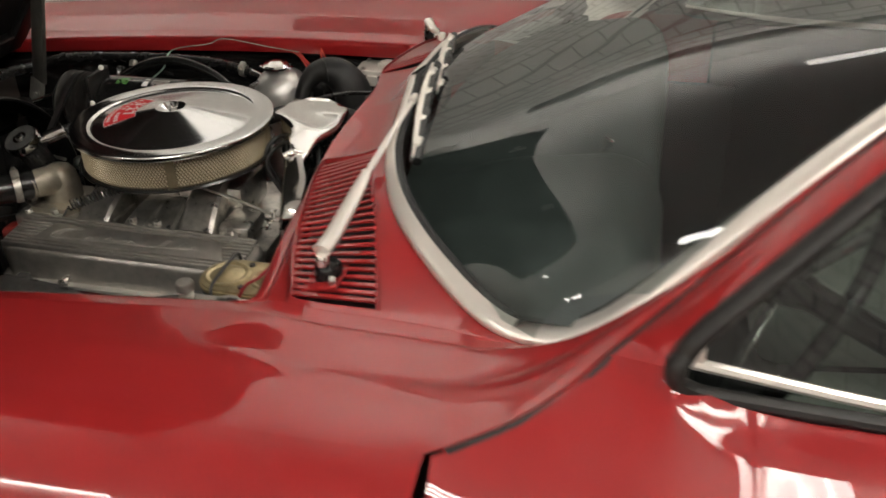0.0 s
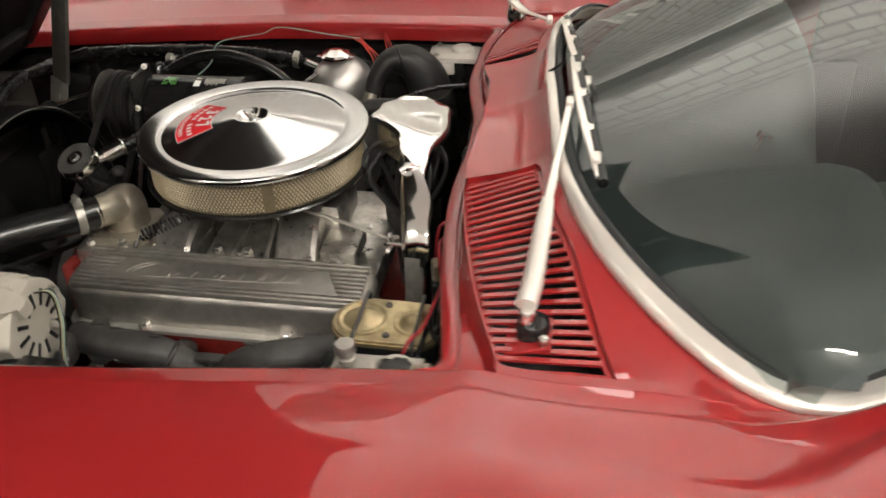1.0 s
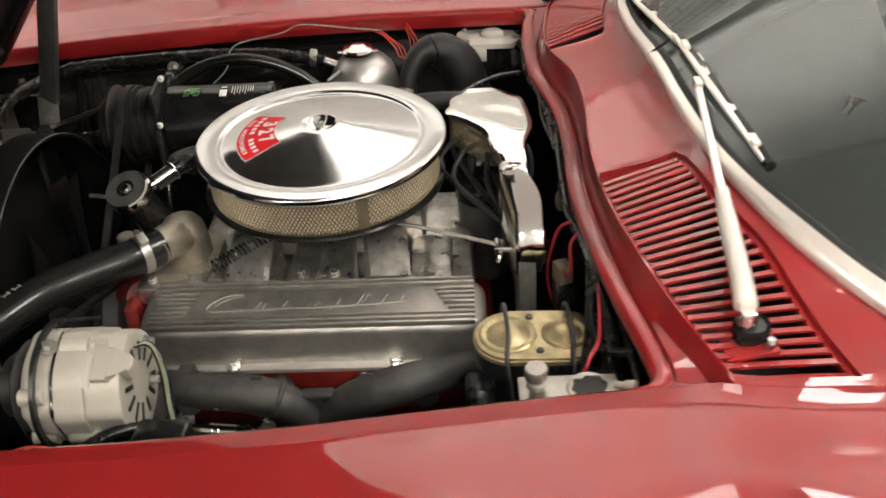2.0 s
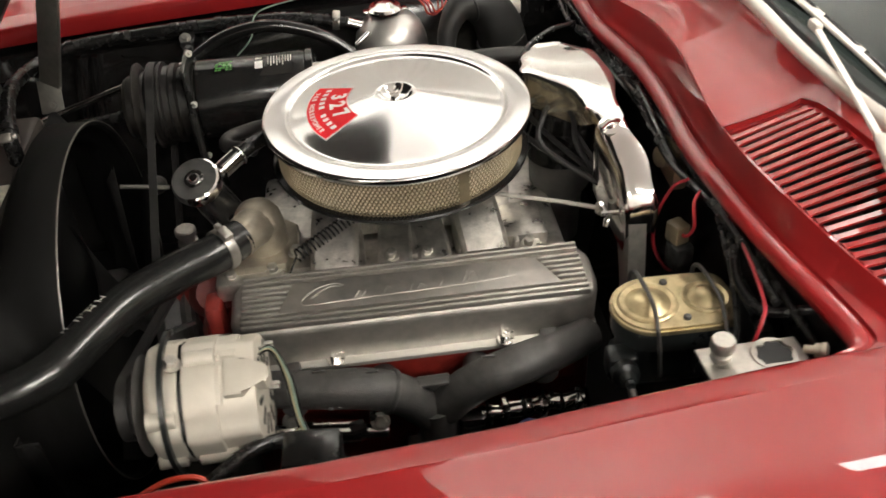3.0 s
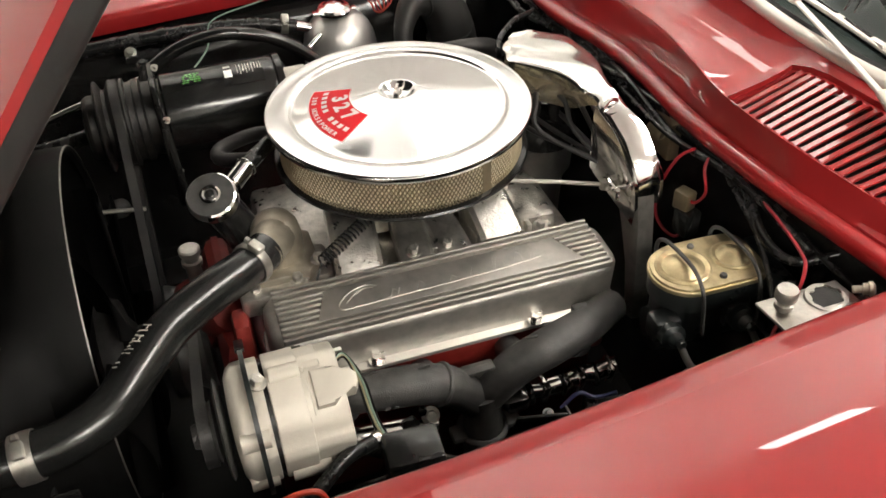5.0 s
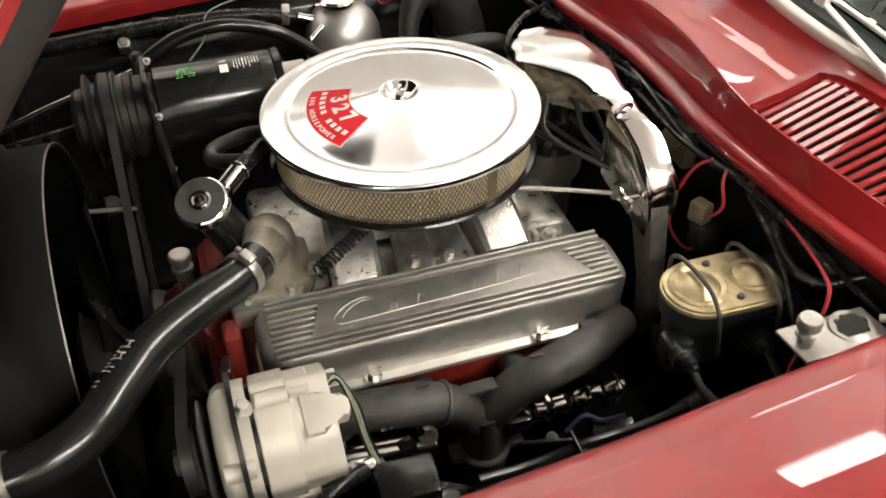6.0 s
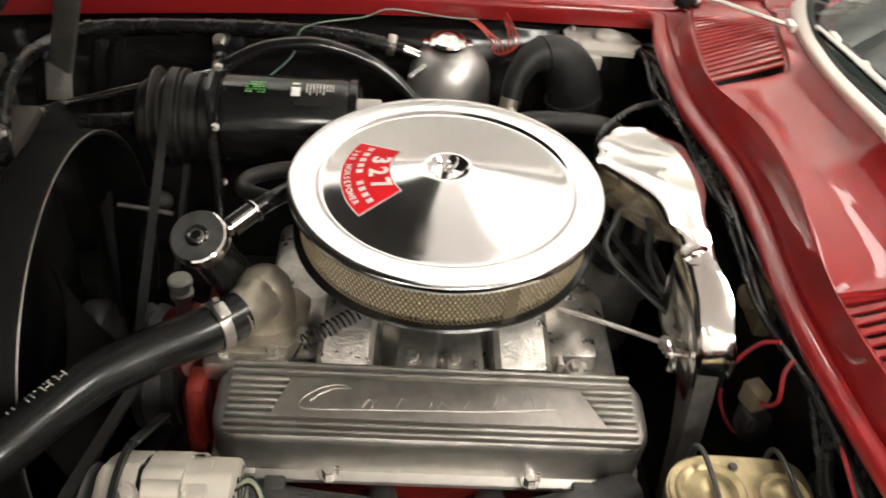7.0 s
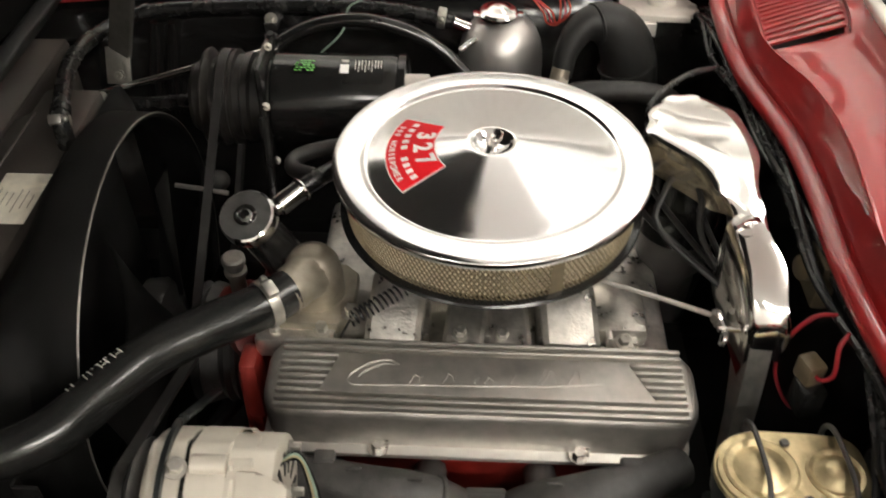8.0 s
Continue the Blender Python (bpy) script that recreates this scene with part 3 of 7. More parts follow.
for e in np.linspace(-0.50, 0.50, 21):
    d = abs(e)
    x0, z0 = up_branch(min(d, 0.46))
    rows.append([(x0 + k * (2.1 - x0), YC + e * (1 - 0.1 * k * k), z0 + 0.028 * math.sin(math.pi * min(1, k * 1.3 + 0.05)) - 0.12 * k * k - 0.05 * (d / 0.5) ** 4) for k in np.linspace(0, 1, 12)])
b = new_bm()
sheet(b, rows)
part("roof", b, RED, car, "glossy red coupe roof", 60)

# pillar, door frame and door
GAP = [(0.657, -0.778, 0.9385), (0.725, -0.728, 0.947), (0.771, -0.676, 0.953), (0.805, -0.634, 0.967), (0.840, -0.605, 0.989), (0.889, -0.585, 1.036), (0.959, -0.565, 1.109), (1.099, -0.520, 1.251)]
WIN = [(0.70, -0.80, 0.936), (0.775, -0.775, 0.948), (0.83, -0.735, 0.955), (0.866, -0.668, 0.984), (0.884, -0.655, 1.012), (0.936, -0.636, 1.066), (1.09, -0.575, 1.215), (1.17, -0.545, 1.268)]
INN = [(0.656, YC - 0.534, 0.912), (0.695, YC - 0.531, 0.911), (0.735, YC - 0.531, 0.912), (0.780, YC - 0.535, 0.926), (0.842, YC - 0.532, 0.976), (0.93, YC - 0.514, 1.062), (1.00, YC - 0.498, 1.130), (1.12, YC - 0.458, 1.233)]


def mirrored(pts, s):
    return pts if s < 0 else [tuple(warp((x, 2 * YC - y, z))) for x, y, z in pts]


for s in (-1, 1):
    A, G, W = (catmull(mirrored(p, s), 5) for p in (INN, GAP, WIN))
    rows = []
    for i, (a, g) in enumerate(zip(A, G)):
        fade, row = max(0.0, 1 - i / 16), []
        for k in np.linspace(0, 1, 12):
            q = a * (1 - k) + g * k
            crown = 0.0325 * (step(0, 1, k) - k)
            row.append(np.array([q[0], q[1], q[2] + crown * fade + 0.005 * (1 - fade) * math.sin(math.pi * k)]))
        rows.append(row + [g + np.array([0.003, 0.0, -0.012])])
    b = new_bm()
    if s < 0:
        # the foot flows out of the wing in one smooth skin
        P = [[np.array(p) for p in r[3:3 + INNER]] for r in fender_rows(s)[FOOT:]]
        ahead = len(P)
        cut = [t / FEN[INNER - 1][0] for t, h in FEN[:INNER]]
        for r in rows[1:]:
            P.append([np.array([np.interp(c, np.linspace(0, 1, 12), [p[q] for p in r[:12]]) for q in range(3)]) for c in cut])
        P = np.array(P)
        wi = np.array([step(0, ahead + 2, i) * step(len(P) - 2, ahead + 14, i) for i in range(len(P))])
        wj = np.array([min(1.0, j / 3) * min(1.0, (INNER - 1 - j) / 5) for j in range(INNER)])
        for k in range(40):
            Q = P.copy()
            Q[1:-1, 1:-1] = (P[2:, 1:-1] + P[:-2, 1:-1] + P[1:-1, 2:] + P[1:-1, :-2]) / 4
            P += (Q - P) * (wi[:, None] * wj[None, :])[:, :, None] * np.array([0, 0, 1.0])
        sheet(b, P)
        sheet(b, [r[-2:] for r in rows[1:]])
    else:
        sheet(b, rows)
    part("windshield_pillar", b, RED, car, "glossy red windshield pillar", 60)
    out = np.array([0, s * 1.0, 0])
    rows = []
    for i, (g, w) in enumerate(zip(G, W)):
        if i < 15:
            continue
        g2 = g + (w - g) * (0.008 / max(0.016, float(np.linalg.norm(w - g))))
        if i == 15:
            brow = [g2 * (1 - k) + w * k for k in np.linspace(0, 1, 7)]
        crown = 0.006 * step(15, 22, i)
        rows.append([g2 - np.array([0, 0, 0.012])] + [g2 * (1 - k) + w * k + np.array([0, 0, crown * math.sin(math.pi * k)]) for k in np.linspace(0, 1, 7)])
    b = new_bm()
    sheet(b, rows)
    door = part("door", b, RED, car, "glossy red door with its window frame", 60)
    # skin of the door under the window
    rows = []
    Gx, Gd, Gz = [g[0] for g in G], [abs(g[1] - YC) for g in G], [g[2] for g in G]
    BELT = catmull([(0.56, 0.990, 0), (0.657, 0.9695, 0), (0.725, 0.9585, 0), (0.80, 0.9515, 0), (0.87, 0.9470, 0), (0.93, 0.9430, 0), (1.06, 0.9360, 0), (1.9, 0.918, 0), (2.2, 0.915, 0)], 10)
    xs = list(np.linspace(0.664, 1.08, 80)) + list(np.linspace(1.15, 1.9, 8))
    base, lift = [], []
    for x in xs:
        zb = float(np.interp(x, [p[0] for p in BELT], [p[1] for p in BELT]))
        if x < 0.81:
            d0, ze = float(np.interp(x, Gx, Gd)) + 0.006, float(np.interp(x, Gx, Gz))
        elif x < 0.866:
            d0, ze = (float(np.interp(x, [p[0] for p in brow], [abs(p[q] - YC) if q == 1 else p[q] for p in brow])) for q in (1, 2))
        else:
            d0 = float(np.interp(x, [0.866, 0.90, 1.9], [0.640, 0.643, 0.643]))
            ze = zb + float(np.interp(x, [0.866, 0.890, 0.93, 1.0, 1.9], [0.0367, 0.021, 0.011, 0.006, 0.005]))
        ds = np.linspace(d0, 0.865, 40)
        zs = zb - 0.2 * np.maximum(0.0, (ds - 0.60) / 0.265) ** 3.2
        base.append([(x, YC + s * d, z) for d, z in zip(ds, zs)])
        lift.append((ze - zs[0]) * np.exp(-((ds - d0) / 0.035) ** 2))
    # the lift along the upper edge fades evenly into the flank
    P, F = np.array(base), np.array(lift)
    for k in range(700):
        F[1:78, 1:-1] = (F[2:79, 1:-1] + F[:77, 1:-1] + F[1:78, 2:] + F[1:78, :-2]) / 4.075
    P[:, :, 2] += F
    b = new_bm()
    sheet(b, [[r[0] - np.array([0, 0, 0.012])] + list(r) + [(r[0][0], YC + s * 0.864, 0.66), (r[0][0], YC + s * 0.84, 0.42)] for r in P])
    part("door_skin", b, RED, door, "", 60)
    # black tube laid in the door gap in place of its shade
    b = new_bm()
    tube(b, [Vector(g + (w - g) * 0.06 + np.array([0.002, 0, -0.0040])) for g, w in list(zip(G, W))[1:]], 0.0052, 8, 2)
    part("door_gap_shade", b, BLACK_FLAT, door, "black strip standing for the shade in the gap round the door")
    # rubber and bright frame of the window
    fr = [Vector(p) + Vector((0.004, 0, 0.003)) for p in W[15:]]
    low = [Vector((x, YC + s * y, z)) for x, y, z in ((0.872, 0.639, 0.969), (0.895, 0.636, 0.958), (0.93, 0.634, 0.953), (1.06, 0.634, 0.946), (1.2, 0.635, 0.940), (1.6, 0.635, 0.932))]
    b = new_bm()
    tube(b, fr[::-1] + low, [0.0125] * (len(fr) + 1) + [0.0105] * (len(low) - 1), 10, 3, flat=0.8)
    part("window_seal", b, RUBBER_OLD, door, "dark grey rubber window seal")
    b = new_bm()
    tube(b, [p + Vector((0.012, -s * 0.016, -0.006)) for p in fr], 0.006, 8, 1)
    tube(b, [(0.884, YC + s * 0.618, 0.978), (1.06, YC + s * 0.620, 0.956), (1.2, YC + s * 0.621, 0.949), (1.6, YC + s * 0.621, 0.940)], 0.006, 8, 4)
    box(b, (0.888, YC + s * 0.618, 0.988), (0.016, 0.008, 0.024), 0.003)
    part("window_frame", b, TRIM, door, "bright vent window frame")
    b = new_bm()
    g0 = [p + Vector((0.014, -s * 0.018, -0.006)) for p in fr]
    rows = [[p, Vector((p.x, YC + s * 0.619, 0.955))] for p in g0] + [[Vector((1.6, YC + s * 0.50, 1.25)), Vector((1.6, YC + s * 0.619, 0.940))]]
    sheet(b, rows)
    sg = part("side_glass", b, SIDE_GLASS, door, "dark tinted side window", 80)
    sg.visible_shadow = False

# hood, hinged at the nose and standing open
HINGE, HANG, HLEN, HW = Vector((-0.70, YC, 0.845)), radians(51.5), 1.03, 0.535
HM = Matrix.Translation(HINGE) @ Matrix.Rotation(-HANG, 4, "Y")


def hood_top(u, e):
    d = abs(e) / HW
    return 0.030 * (1 - d ** 4) + 0.028 * step(0.40, 0.24, abs(e)) * step(0.0, 0.3, u)


us, es = np.linspace(0, HLEN, 24), np.linspace(-HW, HW, 41)


def reach(u, e):
    """The trailing edge follows the cowl: its corners reach further back than its middle."""
    return u + (u / HLEN) ** 3 * (0.055 * (abs(e) / HW) ** 2 - 0.012)


b = new_bm()
rows = []
for u in us:
    r = [HM @ Vector((reach(u, e), e, hood_top(u, e))) for e in es]
    rows.append([HM @ Vector((reach(u, HW), -HW, -0.006))] + r + [HM @ Vector((reach(u, HW), HW, -0.006))])
sheet(b, rows)
hood = part("hood", b, RED, car, "raised glossy red hood seen from beside and below", 50)
b = new_bm()
rows = [[HM @ Vector((reach(u, e), e * 0.985, hood_top(u, e) - 0.014)) for e in es] for u in us]
sheet(b, rows)
for e in (-HW + 0.03, HW - 0.03):
    box(b, (0, 0, 0), (HLEN, 0.06, 0.018), 0.004, HM @ Matrix.Translation((HLEN / 2, e, -0.0125)))
for u in (0.03, HLEN * 0.5, HLEN - 0.035):
    box(b, (0, 0, 0), (0.06, 2 * HW - 0.12, 0.022), 0.005, HM @ Matrix.Translation((u, 0, -0.0125)))
part("hood_frame", b, BLACK_FLAT, hood, "black underside and stiffening frame of the hood", 50)
for e in (-0.30, 0.30):
    b = new_bm()
    box(b, (0, 0, 0), (0.05, 0.03, 0.006), 0.002, HM @ Matrix.Translation((HLEN - 0.045, e, -0.024)))
    tube(b, [HM @ Vector((HLEN - 0.045, e, -0.024)), HM @ Vector((HLEN - 0.045, e, -0.07))], 0.006, 8, 2)
    lathe(b, [(0, -0.012), (0.011, -0.006), (0.011, 0.004), (0, 0.008)], HM @ Matrix.Translation((HLEN - 0.045, e, -0.072)), 12)
    part("latch_pin", b, STEEL, hood, "zinc-plated hood latch pin")
# support bar
b = new_bm()
P0, P1 = Vector((-0.572, 0.39, 0.79)), Vector((-0.462, 0.36, 1.14))
dv = (P1 - P0).normalized()
mm = Matrix.Translation((P0 + P1) / 2) @ dv.to_track_quat("Z", "Y").to_matrix().to_4x4()
L = (P1 - P0).length
box(b, (0, 0, 0), (0.003, 0.034, L), 0.001, mm)
for k in (-1, 1):
    box(b, (0, 0, 0), (0.010, 0.003, L), 0.001, mm @ Matrix.Translation((0.004, k * 0.016, 0)))
hp = part("hood_support", b, PROP, hood, "galvanised steel channel hood support")
b = new_bm()
box(b, (-0.572, 0.381, 0.778), (0.038, 0.004, 0.056), 0.001, Matrix.Rotation(radians(-28), 4, "X"))
hexbolt(b, (-0.569, 0.368, 0.768), (0.0, -0.88, 0.47), 0.006, 0.005)
part("support_bracket", b, PROP, hp)

# nose and tail, closing the shell
rows = []
for k in np.linspace(0, 1, 14):
    x = -0.735 - 0.50 * k
    rows.append([(x + 0.10 * (abs(e) / 0.8) ** 3, YC + e, z_edge(-0.735) - 0.006 - 0.05 * k - 0.16 * k ** 3 - 0.02 * (abs(e) / 0.6) ** 2 * k) for e in np.linspace(-0.56, 0.56, 25)])
b = new_bm()
sheet(b, rows)
part("nose_panel", b, RED, car, "glossy red nose panel ahead of the hood", 60)
b = new_bm()
rows = []
for z, x in ((0.66, -1.22), (0.58, -1.25), (0.48, -1.22), (0.36, -1.15)):
    rows.append([(x + 0.22 * (abs(e) / 0.84) ** 3, YC + e, z) for e in np.linspace(-0.84, 0.84, 31)])
sheet(b, rows)
part("front_valance", b, RED, car, "glossy red front valance", 60)
b = new_bm()
rows = []
for k in np.linspace(0, 1, 18):
    x, w, zb, rw, ztop = 1.88 + 0.95 * k, 0.868 - 0.12 * k ** 2, 0.945 - 0.10 * k, 0.56 * (1 - 0.7 * k) + 0.02, 1.19 - 0.33 * k ** 1.2
    side = [(w - 0.04, 0.36), (w, 0.55), (w, 0.70), (w - 0.03, zb - 0.05), (w - 0.12, zb), (rw + 0.05, zb + 0.01), (rw, zb + (ztop - zb) * 0.35), (rw * 0.75, zb + (ztop - zb) * 0.85), (0, max(ztop, zb + 0.005))]
    rows.append([(x, YC - a, z) for a, z in side] + [(x, YC + a, z) for a, z in side[-2::-1]])
sheet(b, rows)
end = rows[-1]
b.faces.new([v for v in list(b.verts)[-len(end):]])
part("rear_body", b, RED, car, "glossy red fastback tail", 50)

# ---- the engine bay ----
for s in (-1, 1):
    rows = []
    for x in np.linspace(-0.98, 0.40, 36):
        ze = z_edge(x)
        dent = 0.02 * math.exp(-((x + 0.46) / 0.035) ** 2) + 0.015 * math.exp(-((x + 0.1) / 0.05) ** 2)
        rows.append([(x, YC + s * (half(x) + 0.02), ze - 0.03), (x, YC + s * (half(x) + 0.03), ze - 0.05), (x, YC + s * (HALF + 0.01), ze - 0.06), (x, YC + s * (HALF - 0.005), ze - 0.075),
                     (x, YC + s * (HALF - 0.02 + dent), 0.76), (x, YC + s * (HALF - 0.03 + dent), 0.70), (x, YC + s * (HALF - 0.045), 0.60), (x, YC + s * (HALF - 0.06), 0.40), (x, YC + s * (HALF - 0.2), 0.28)])
    b = new_bm()
    sheet(b, rows)
    inner = part("inner_fender", b, GLOSS_BLACK, car, "black inner fender panel", 50)
    if s > 0:
        for x in (-0.549, -0.520):
            b = new_bm()
            tube(b, [(x + 0.010, YC + 0.508, 0.80), (x + 0.004, YC + 0.512, 0.765), (x - 0.006, YC + 0.500, 0.70), (x - 0.008, YC + 0.49, 0.64)], [0.006, 0.012, 0.012, 0.008], 12, 4)
            part("pressed_rib", b, GLOSS_BLACK, inner)
        for p in ((-0.335, 0.425, 0.837),):
            b = new_bm()
            hexbolt(b, p, (0, -0.6, 0.8), 0.0065, 0.007)
            part("bay_bolt", b, STEEL, inner)
            b = new_bm()
            box(b, (p[0], p[1] + 0.035, p[2] - 0.010), (0.02, 0.09, 0.014), 0.003)
            part("bolt_bracket", b, BLACK, inner)
b = new_bm()
rows = [[(0.36 + 0.045 * (abs(e) / 0.5) ** 2, YC + e, 0.865), (0.385, YC + e, 0.80), (0.40, YC + e, 0.60), (0.36, YC + e, 0.30)] for e in np.linspace(-0.55, 0.55, 16)]
sheet(b, rows)
part("firewall", b, BLACK, car, "black painted firewall", 50)
b = new_bm()
box(b, (-0.20, YC, 0.27), (1.6, 1.2, 0.03), 0.01)
for y in (-0.42, 0.36):
    box(b, (-0.2, y, 0.36), (1.5, 0.09, 0.14), 0.015)
part("chassis_frame", b, BLACK_FLAT, car, "black chassis rails under the engine")


def wheel(x, y):
    s = 1 if y > YC else -1
    m = Matrix.Translation((x, y, 0.33)) @ Matrix.Rotation(radians(90), 4, "X")
    b = new_bm()
    lathe(b, [(0.20, -0.07), (0.215, -0.085), (0.29, -0.09), (0.32, -0.075), (0.33, -0.04), (0.33, 0.04), (0.32, 0.075), (0.29, 0.09), (0.215, 0.085), (0.20, 0.07), (0.20, -0.07)], m, 40)
    w = part("wheel", b, RUBBER, car, "black road tyre on its wheel")
    b = new_bm()
    lathe(b, [(0, -0.03), (0.06, -0.035), (0.10, -0.02), (0.17, -0.03), (0.205, -0.075), (0.205, 0.075), (0.17, 0.03), (0.10, 0.02), (0.06, 0.035), (0, 0.03)], m, 40)
    part("rim", b, STEEL, w)


for wx in (-0.62, 1.87):
    for wy in (-0.76, 0.70):
        wheel(wx, wy)

# radiator, shroud and fan in the nose
radiator = thing("radiator", (-0.58, YC, 0.30), "black radiator with a paper label on its top tank", "radiator")
b = new_bm()
box(b, (-0.595, YC - 0.02, 0.52), (0.055, 0.66, 0.44), 0.006)
part("core", b, BLACK_FLAT, radiator)
b = new_bm()
box(b, (-0.605, YC - 0.02, 0.765), (0.085, 0.68, 0.06), 0.010)
tk = part("top_tank", b, DUSTY, radiator, "satin black top tank")
b = new_bm()
box(b, (-0.590, 0.034, 0.7965), (0.060, 0.098, 0.0012), 0.0003)
lab = part("label", b, LABEL, tk, "cream paper label with unreadable print")
for k in range(6):
    b = new_bm()
    box(b, (-0.612 + 0.009 * k, 0.030 - 0.003 * (k % 2), 0.7975), (0.0009, 0.045 - 0.010 * (k % 3), 0.0004))
    part("print_line", b, PLASTIC_BROWN, lab)
b = new_bm()
tube(b, [(-0.56, -0.343, 0.79), (-0.59, -0.345, 0.785)], 0.022, 16, 2)
part("inlet_neck", b, BLACK, tk)
b = new_bm()
box(b, (-0.70, YC, 0.790), (0.07, 0.92, 0.012), 0.004)
box(b, (-0.668, YC, 0.68), (0.008, 0.92, 0.22), 0.003)
part("core_support", b, DUSTY, radiator, "black core support panel")
b = new_bm()
box(b, (-0.632, 0.09, 0.812), (0.035, 0.20, 0.003), 0.001, Matrix.Rotation(radians(-24), 4, "Y"))
part("air_seal", b, DUSTY, radiator, "brownish metal air seal strip")
b = new_bm()
tube(b, [(-0.565, 0.148, 0.79), (-0.567, 0.155, 0.815)], 0.012, 14, 2)
part("outlet_neck", b, BLACK, tk)

b = new_bm()
box(b, (-0.515, -0.215, 0.60), (0.006, 0.14, 0.11), 0.002)
box(b, (-0.500, -0.285, 0.60), (0.03, 0.006, 0.11), 0.002)
bp = part("side_bracket", b, BLACK, radiator, "black side bracket")
b = new_bm()
hexbolt(b, (-0.510, -0.19, 0.575), (1, -0.2, 0.3), 0.008, 0.006)
part("bracket_bolt", b, BRASS, bp)
shroud = thing("fan_shroud", (-0.48, 0.05, 0.3), "black fan shroud round the cooling fan behind the radiator", "fan shroud")
SY, SZ, SR = 0.020, 0.613, 0.268
rows = []
for k in range(97):
    a = 2 * math.pi * k / 96
    c, s_ = math.cos(a), math.sin(a)
    q = min(0.335 / max(1e-6, abs(c)), (0.178 if s_ > 0 else 0.26) / max(1e-6, abs(s_)))
    sec = [(SR - 0.006, -0.447, 0), (SR - 0.005, -0.439, 0), (SR - 0.001, -0.4375, 0), (SR + 0.0005, -0.4405, 0), (SR + 0.0015, -0.470, 0), (SR + 0.002, -0.492, 0.0), (SR, -0.512, 0.25), (SR, -0.532, 0.7), (SR, -0.552, 1.0)]
    rows.append([(x, SY - 0.03 * w + (r * (1 - w) + q * w) * c, SZ + (r * (1 - w) + q * w) * s_) for r, x, w in sec])
b = new_bm()
sheet(b, rows)
part("shroud_body", b, SHROUD, shroud, "", 50)
# thin pale ring along the lip
b = new_bm()
sheet(b, [[(x, SY + r * math.cos(2 * math.pi * k / 96), SZ + r * math.sin(2 * math.pi * k / 96)) for r, x in ((SR - 0.0008, -0.4368), (SR + 0.0004, -0.4366), (SR + 0.0011, -0.4385))] for k in range(97)])
part("lip_line", b, PROP, shroud, "thin bright edge of the shroud")
fan = thing("cooling_fan", (-0.46, -0.02, 0.60), "black steel cooling fan on its clutch hub", "fan")
FY, FZ, FX = 0.025, 0.585, -0.432
for k in range(7):
    b = new_bm()
    a = 2 * math.pi * k / 7 + 0.35
    rows = []
    for r in np.linspace(0.055, 0.228, 9):
        w = 0.045 + 0.46 * (r - 0.055)
        rows.append([Vector((FX + (q - 0.5) * 0.040 + 0.014 * math.sin(q * 3.1), FY + r * math.cos(a + (q - 0.5) * w / r), FZ + r * math.sin(a + (q - 0.5) * w / r))) for q in np.linspace(0, 1, 9)])
    sheet(b, rows)
    sheet(b, [[p + Vector((0.003, 0, 0)) for p in r] for r in rows])
    part("blade", b, SHROUD, fan)
b = new_bm()
lathe(b, [(0, -0.035), (0.03, -0.035), (0.05, -0.028), (0.07, -0.02), (0.072, 0.0), (0.065, 0.012), (0.04, 0.018), (0.022, 0.03), (0.022, 0.09), (0, 0.09)], aim((FX - 0.005, FY - 0.02, FZ + 0.008), (1, 0, 0)), 28)
part("clutch_hub", b, IRON, fan)

# ---- the engine ----
engine = thing("engine", (0, 0, 0.30), "small V8 engine with finned aluminium valve cover and orange block", "engine")
TILT_E = Matrix.Translation((0, 0, 0.70)) @ Matrix.Rotation(radians(0.9), 4, "Y") @ Matrix.Translation((0, 0, -0.70))
b = new_bm()
box(b, (-0.01, 0, 0.48), (0.50, 0.34, 0.26), 0.02)
b.transform(TILT_E)
part("engine_block", b, ORANGE, engine, "orange painted engine block")
for s in (-1,):
    b = new_bm()
    box(b, (-0.012, s * 0.176, 0.640), (0.445, 0.13, 0.088), 0.008)
    b.transform(TILT_E)
    part("cylinder_head", b, ORANGE, engine, "orange painted cylinder head")
b = new_bm()
box(b, (-0.275, -0.02, 0.56), (0.05, 0.26, 0.24), 0.03)
b.transform(TILT_E)
part("timing_cover", b, ORANGE, engine)
b = new_bm()
lathe(b, [(0, 0), (0.05, 0), (0.055, 0.02), (0.045, 0.05), (0.03, 0.06), (0, 0.06)], aim((-0.29, -0.02, 0.64), (-1, 0, 0)), 24)
tube(b, [(-0.275, -0.10, 0.70), (-0.29, -0.07, 0.67), (-0.30, -0.03, 0.64)], [0.026, 0.03, 0.03], 14, 4)
box(b, (-0.266, -0.160, 0.692), (0.022, 0.040, 0.095), 0.008)
part("water_pump", b, ORANGE, engine, "orange water pump")

# valve cover on the side of the camera
b = new_bm()
VC = Matrix.Translation((-0.008, -0.194, 0.722)) @ Matrix.Rotation(radians(0.9), 4, "Y") @ Matrix.Rotation(radians(5), 4, "X")
rr = 0.029
poly = []
for cx, cy, a0 in ((0.231 - rr, 0.048 - rr, 0), (-0.231 + rr, 0.048 - rr, 90), (-0.231 + rr, -0.048 + rr, 180), (0.231 - rr, -0.048 + rr, 270)):
    poly += [(cx + rr * math.cos(radians(a0 + q)), cy + rr * math.sin(radians(a0 + q))) for q in (0, 22.5, 45, 67.5, 90)]
prism(b, poly, -0.035, 0.029, 0.012, seg=4)
b.transform(VC)
vc = part("valve_cover", b, CAST_ALU, engine, "grey cast aluminium valve cover with long fins")
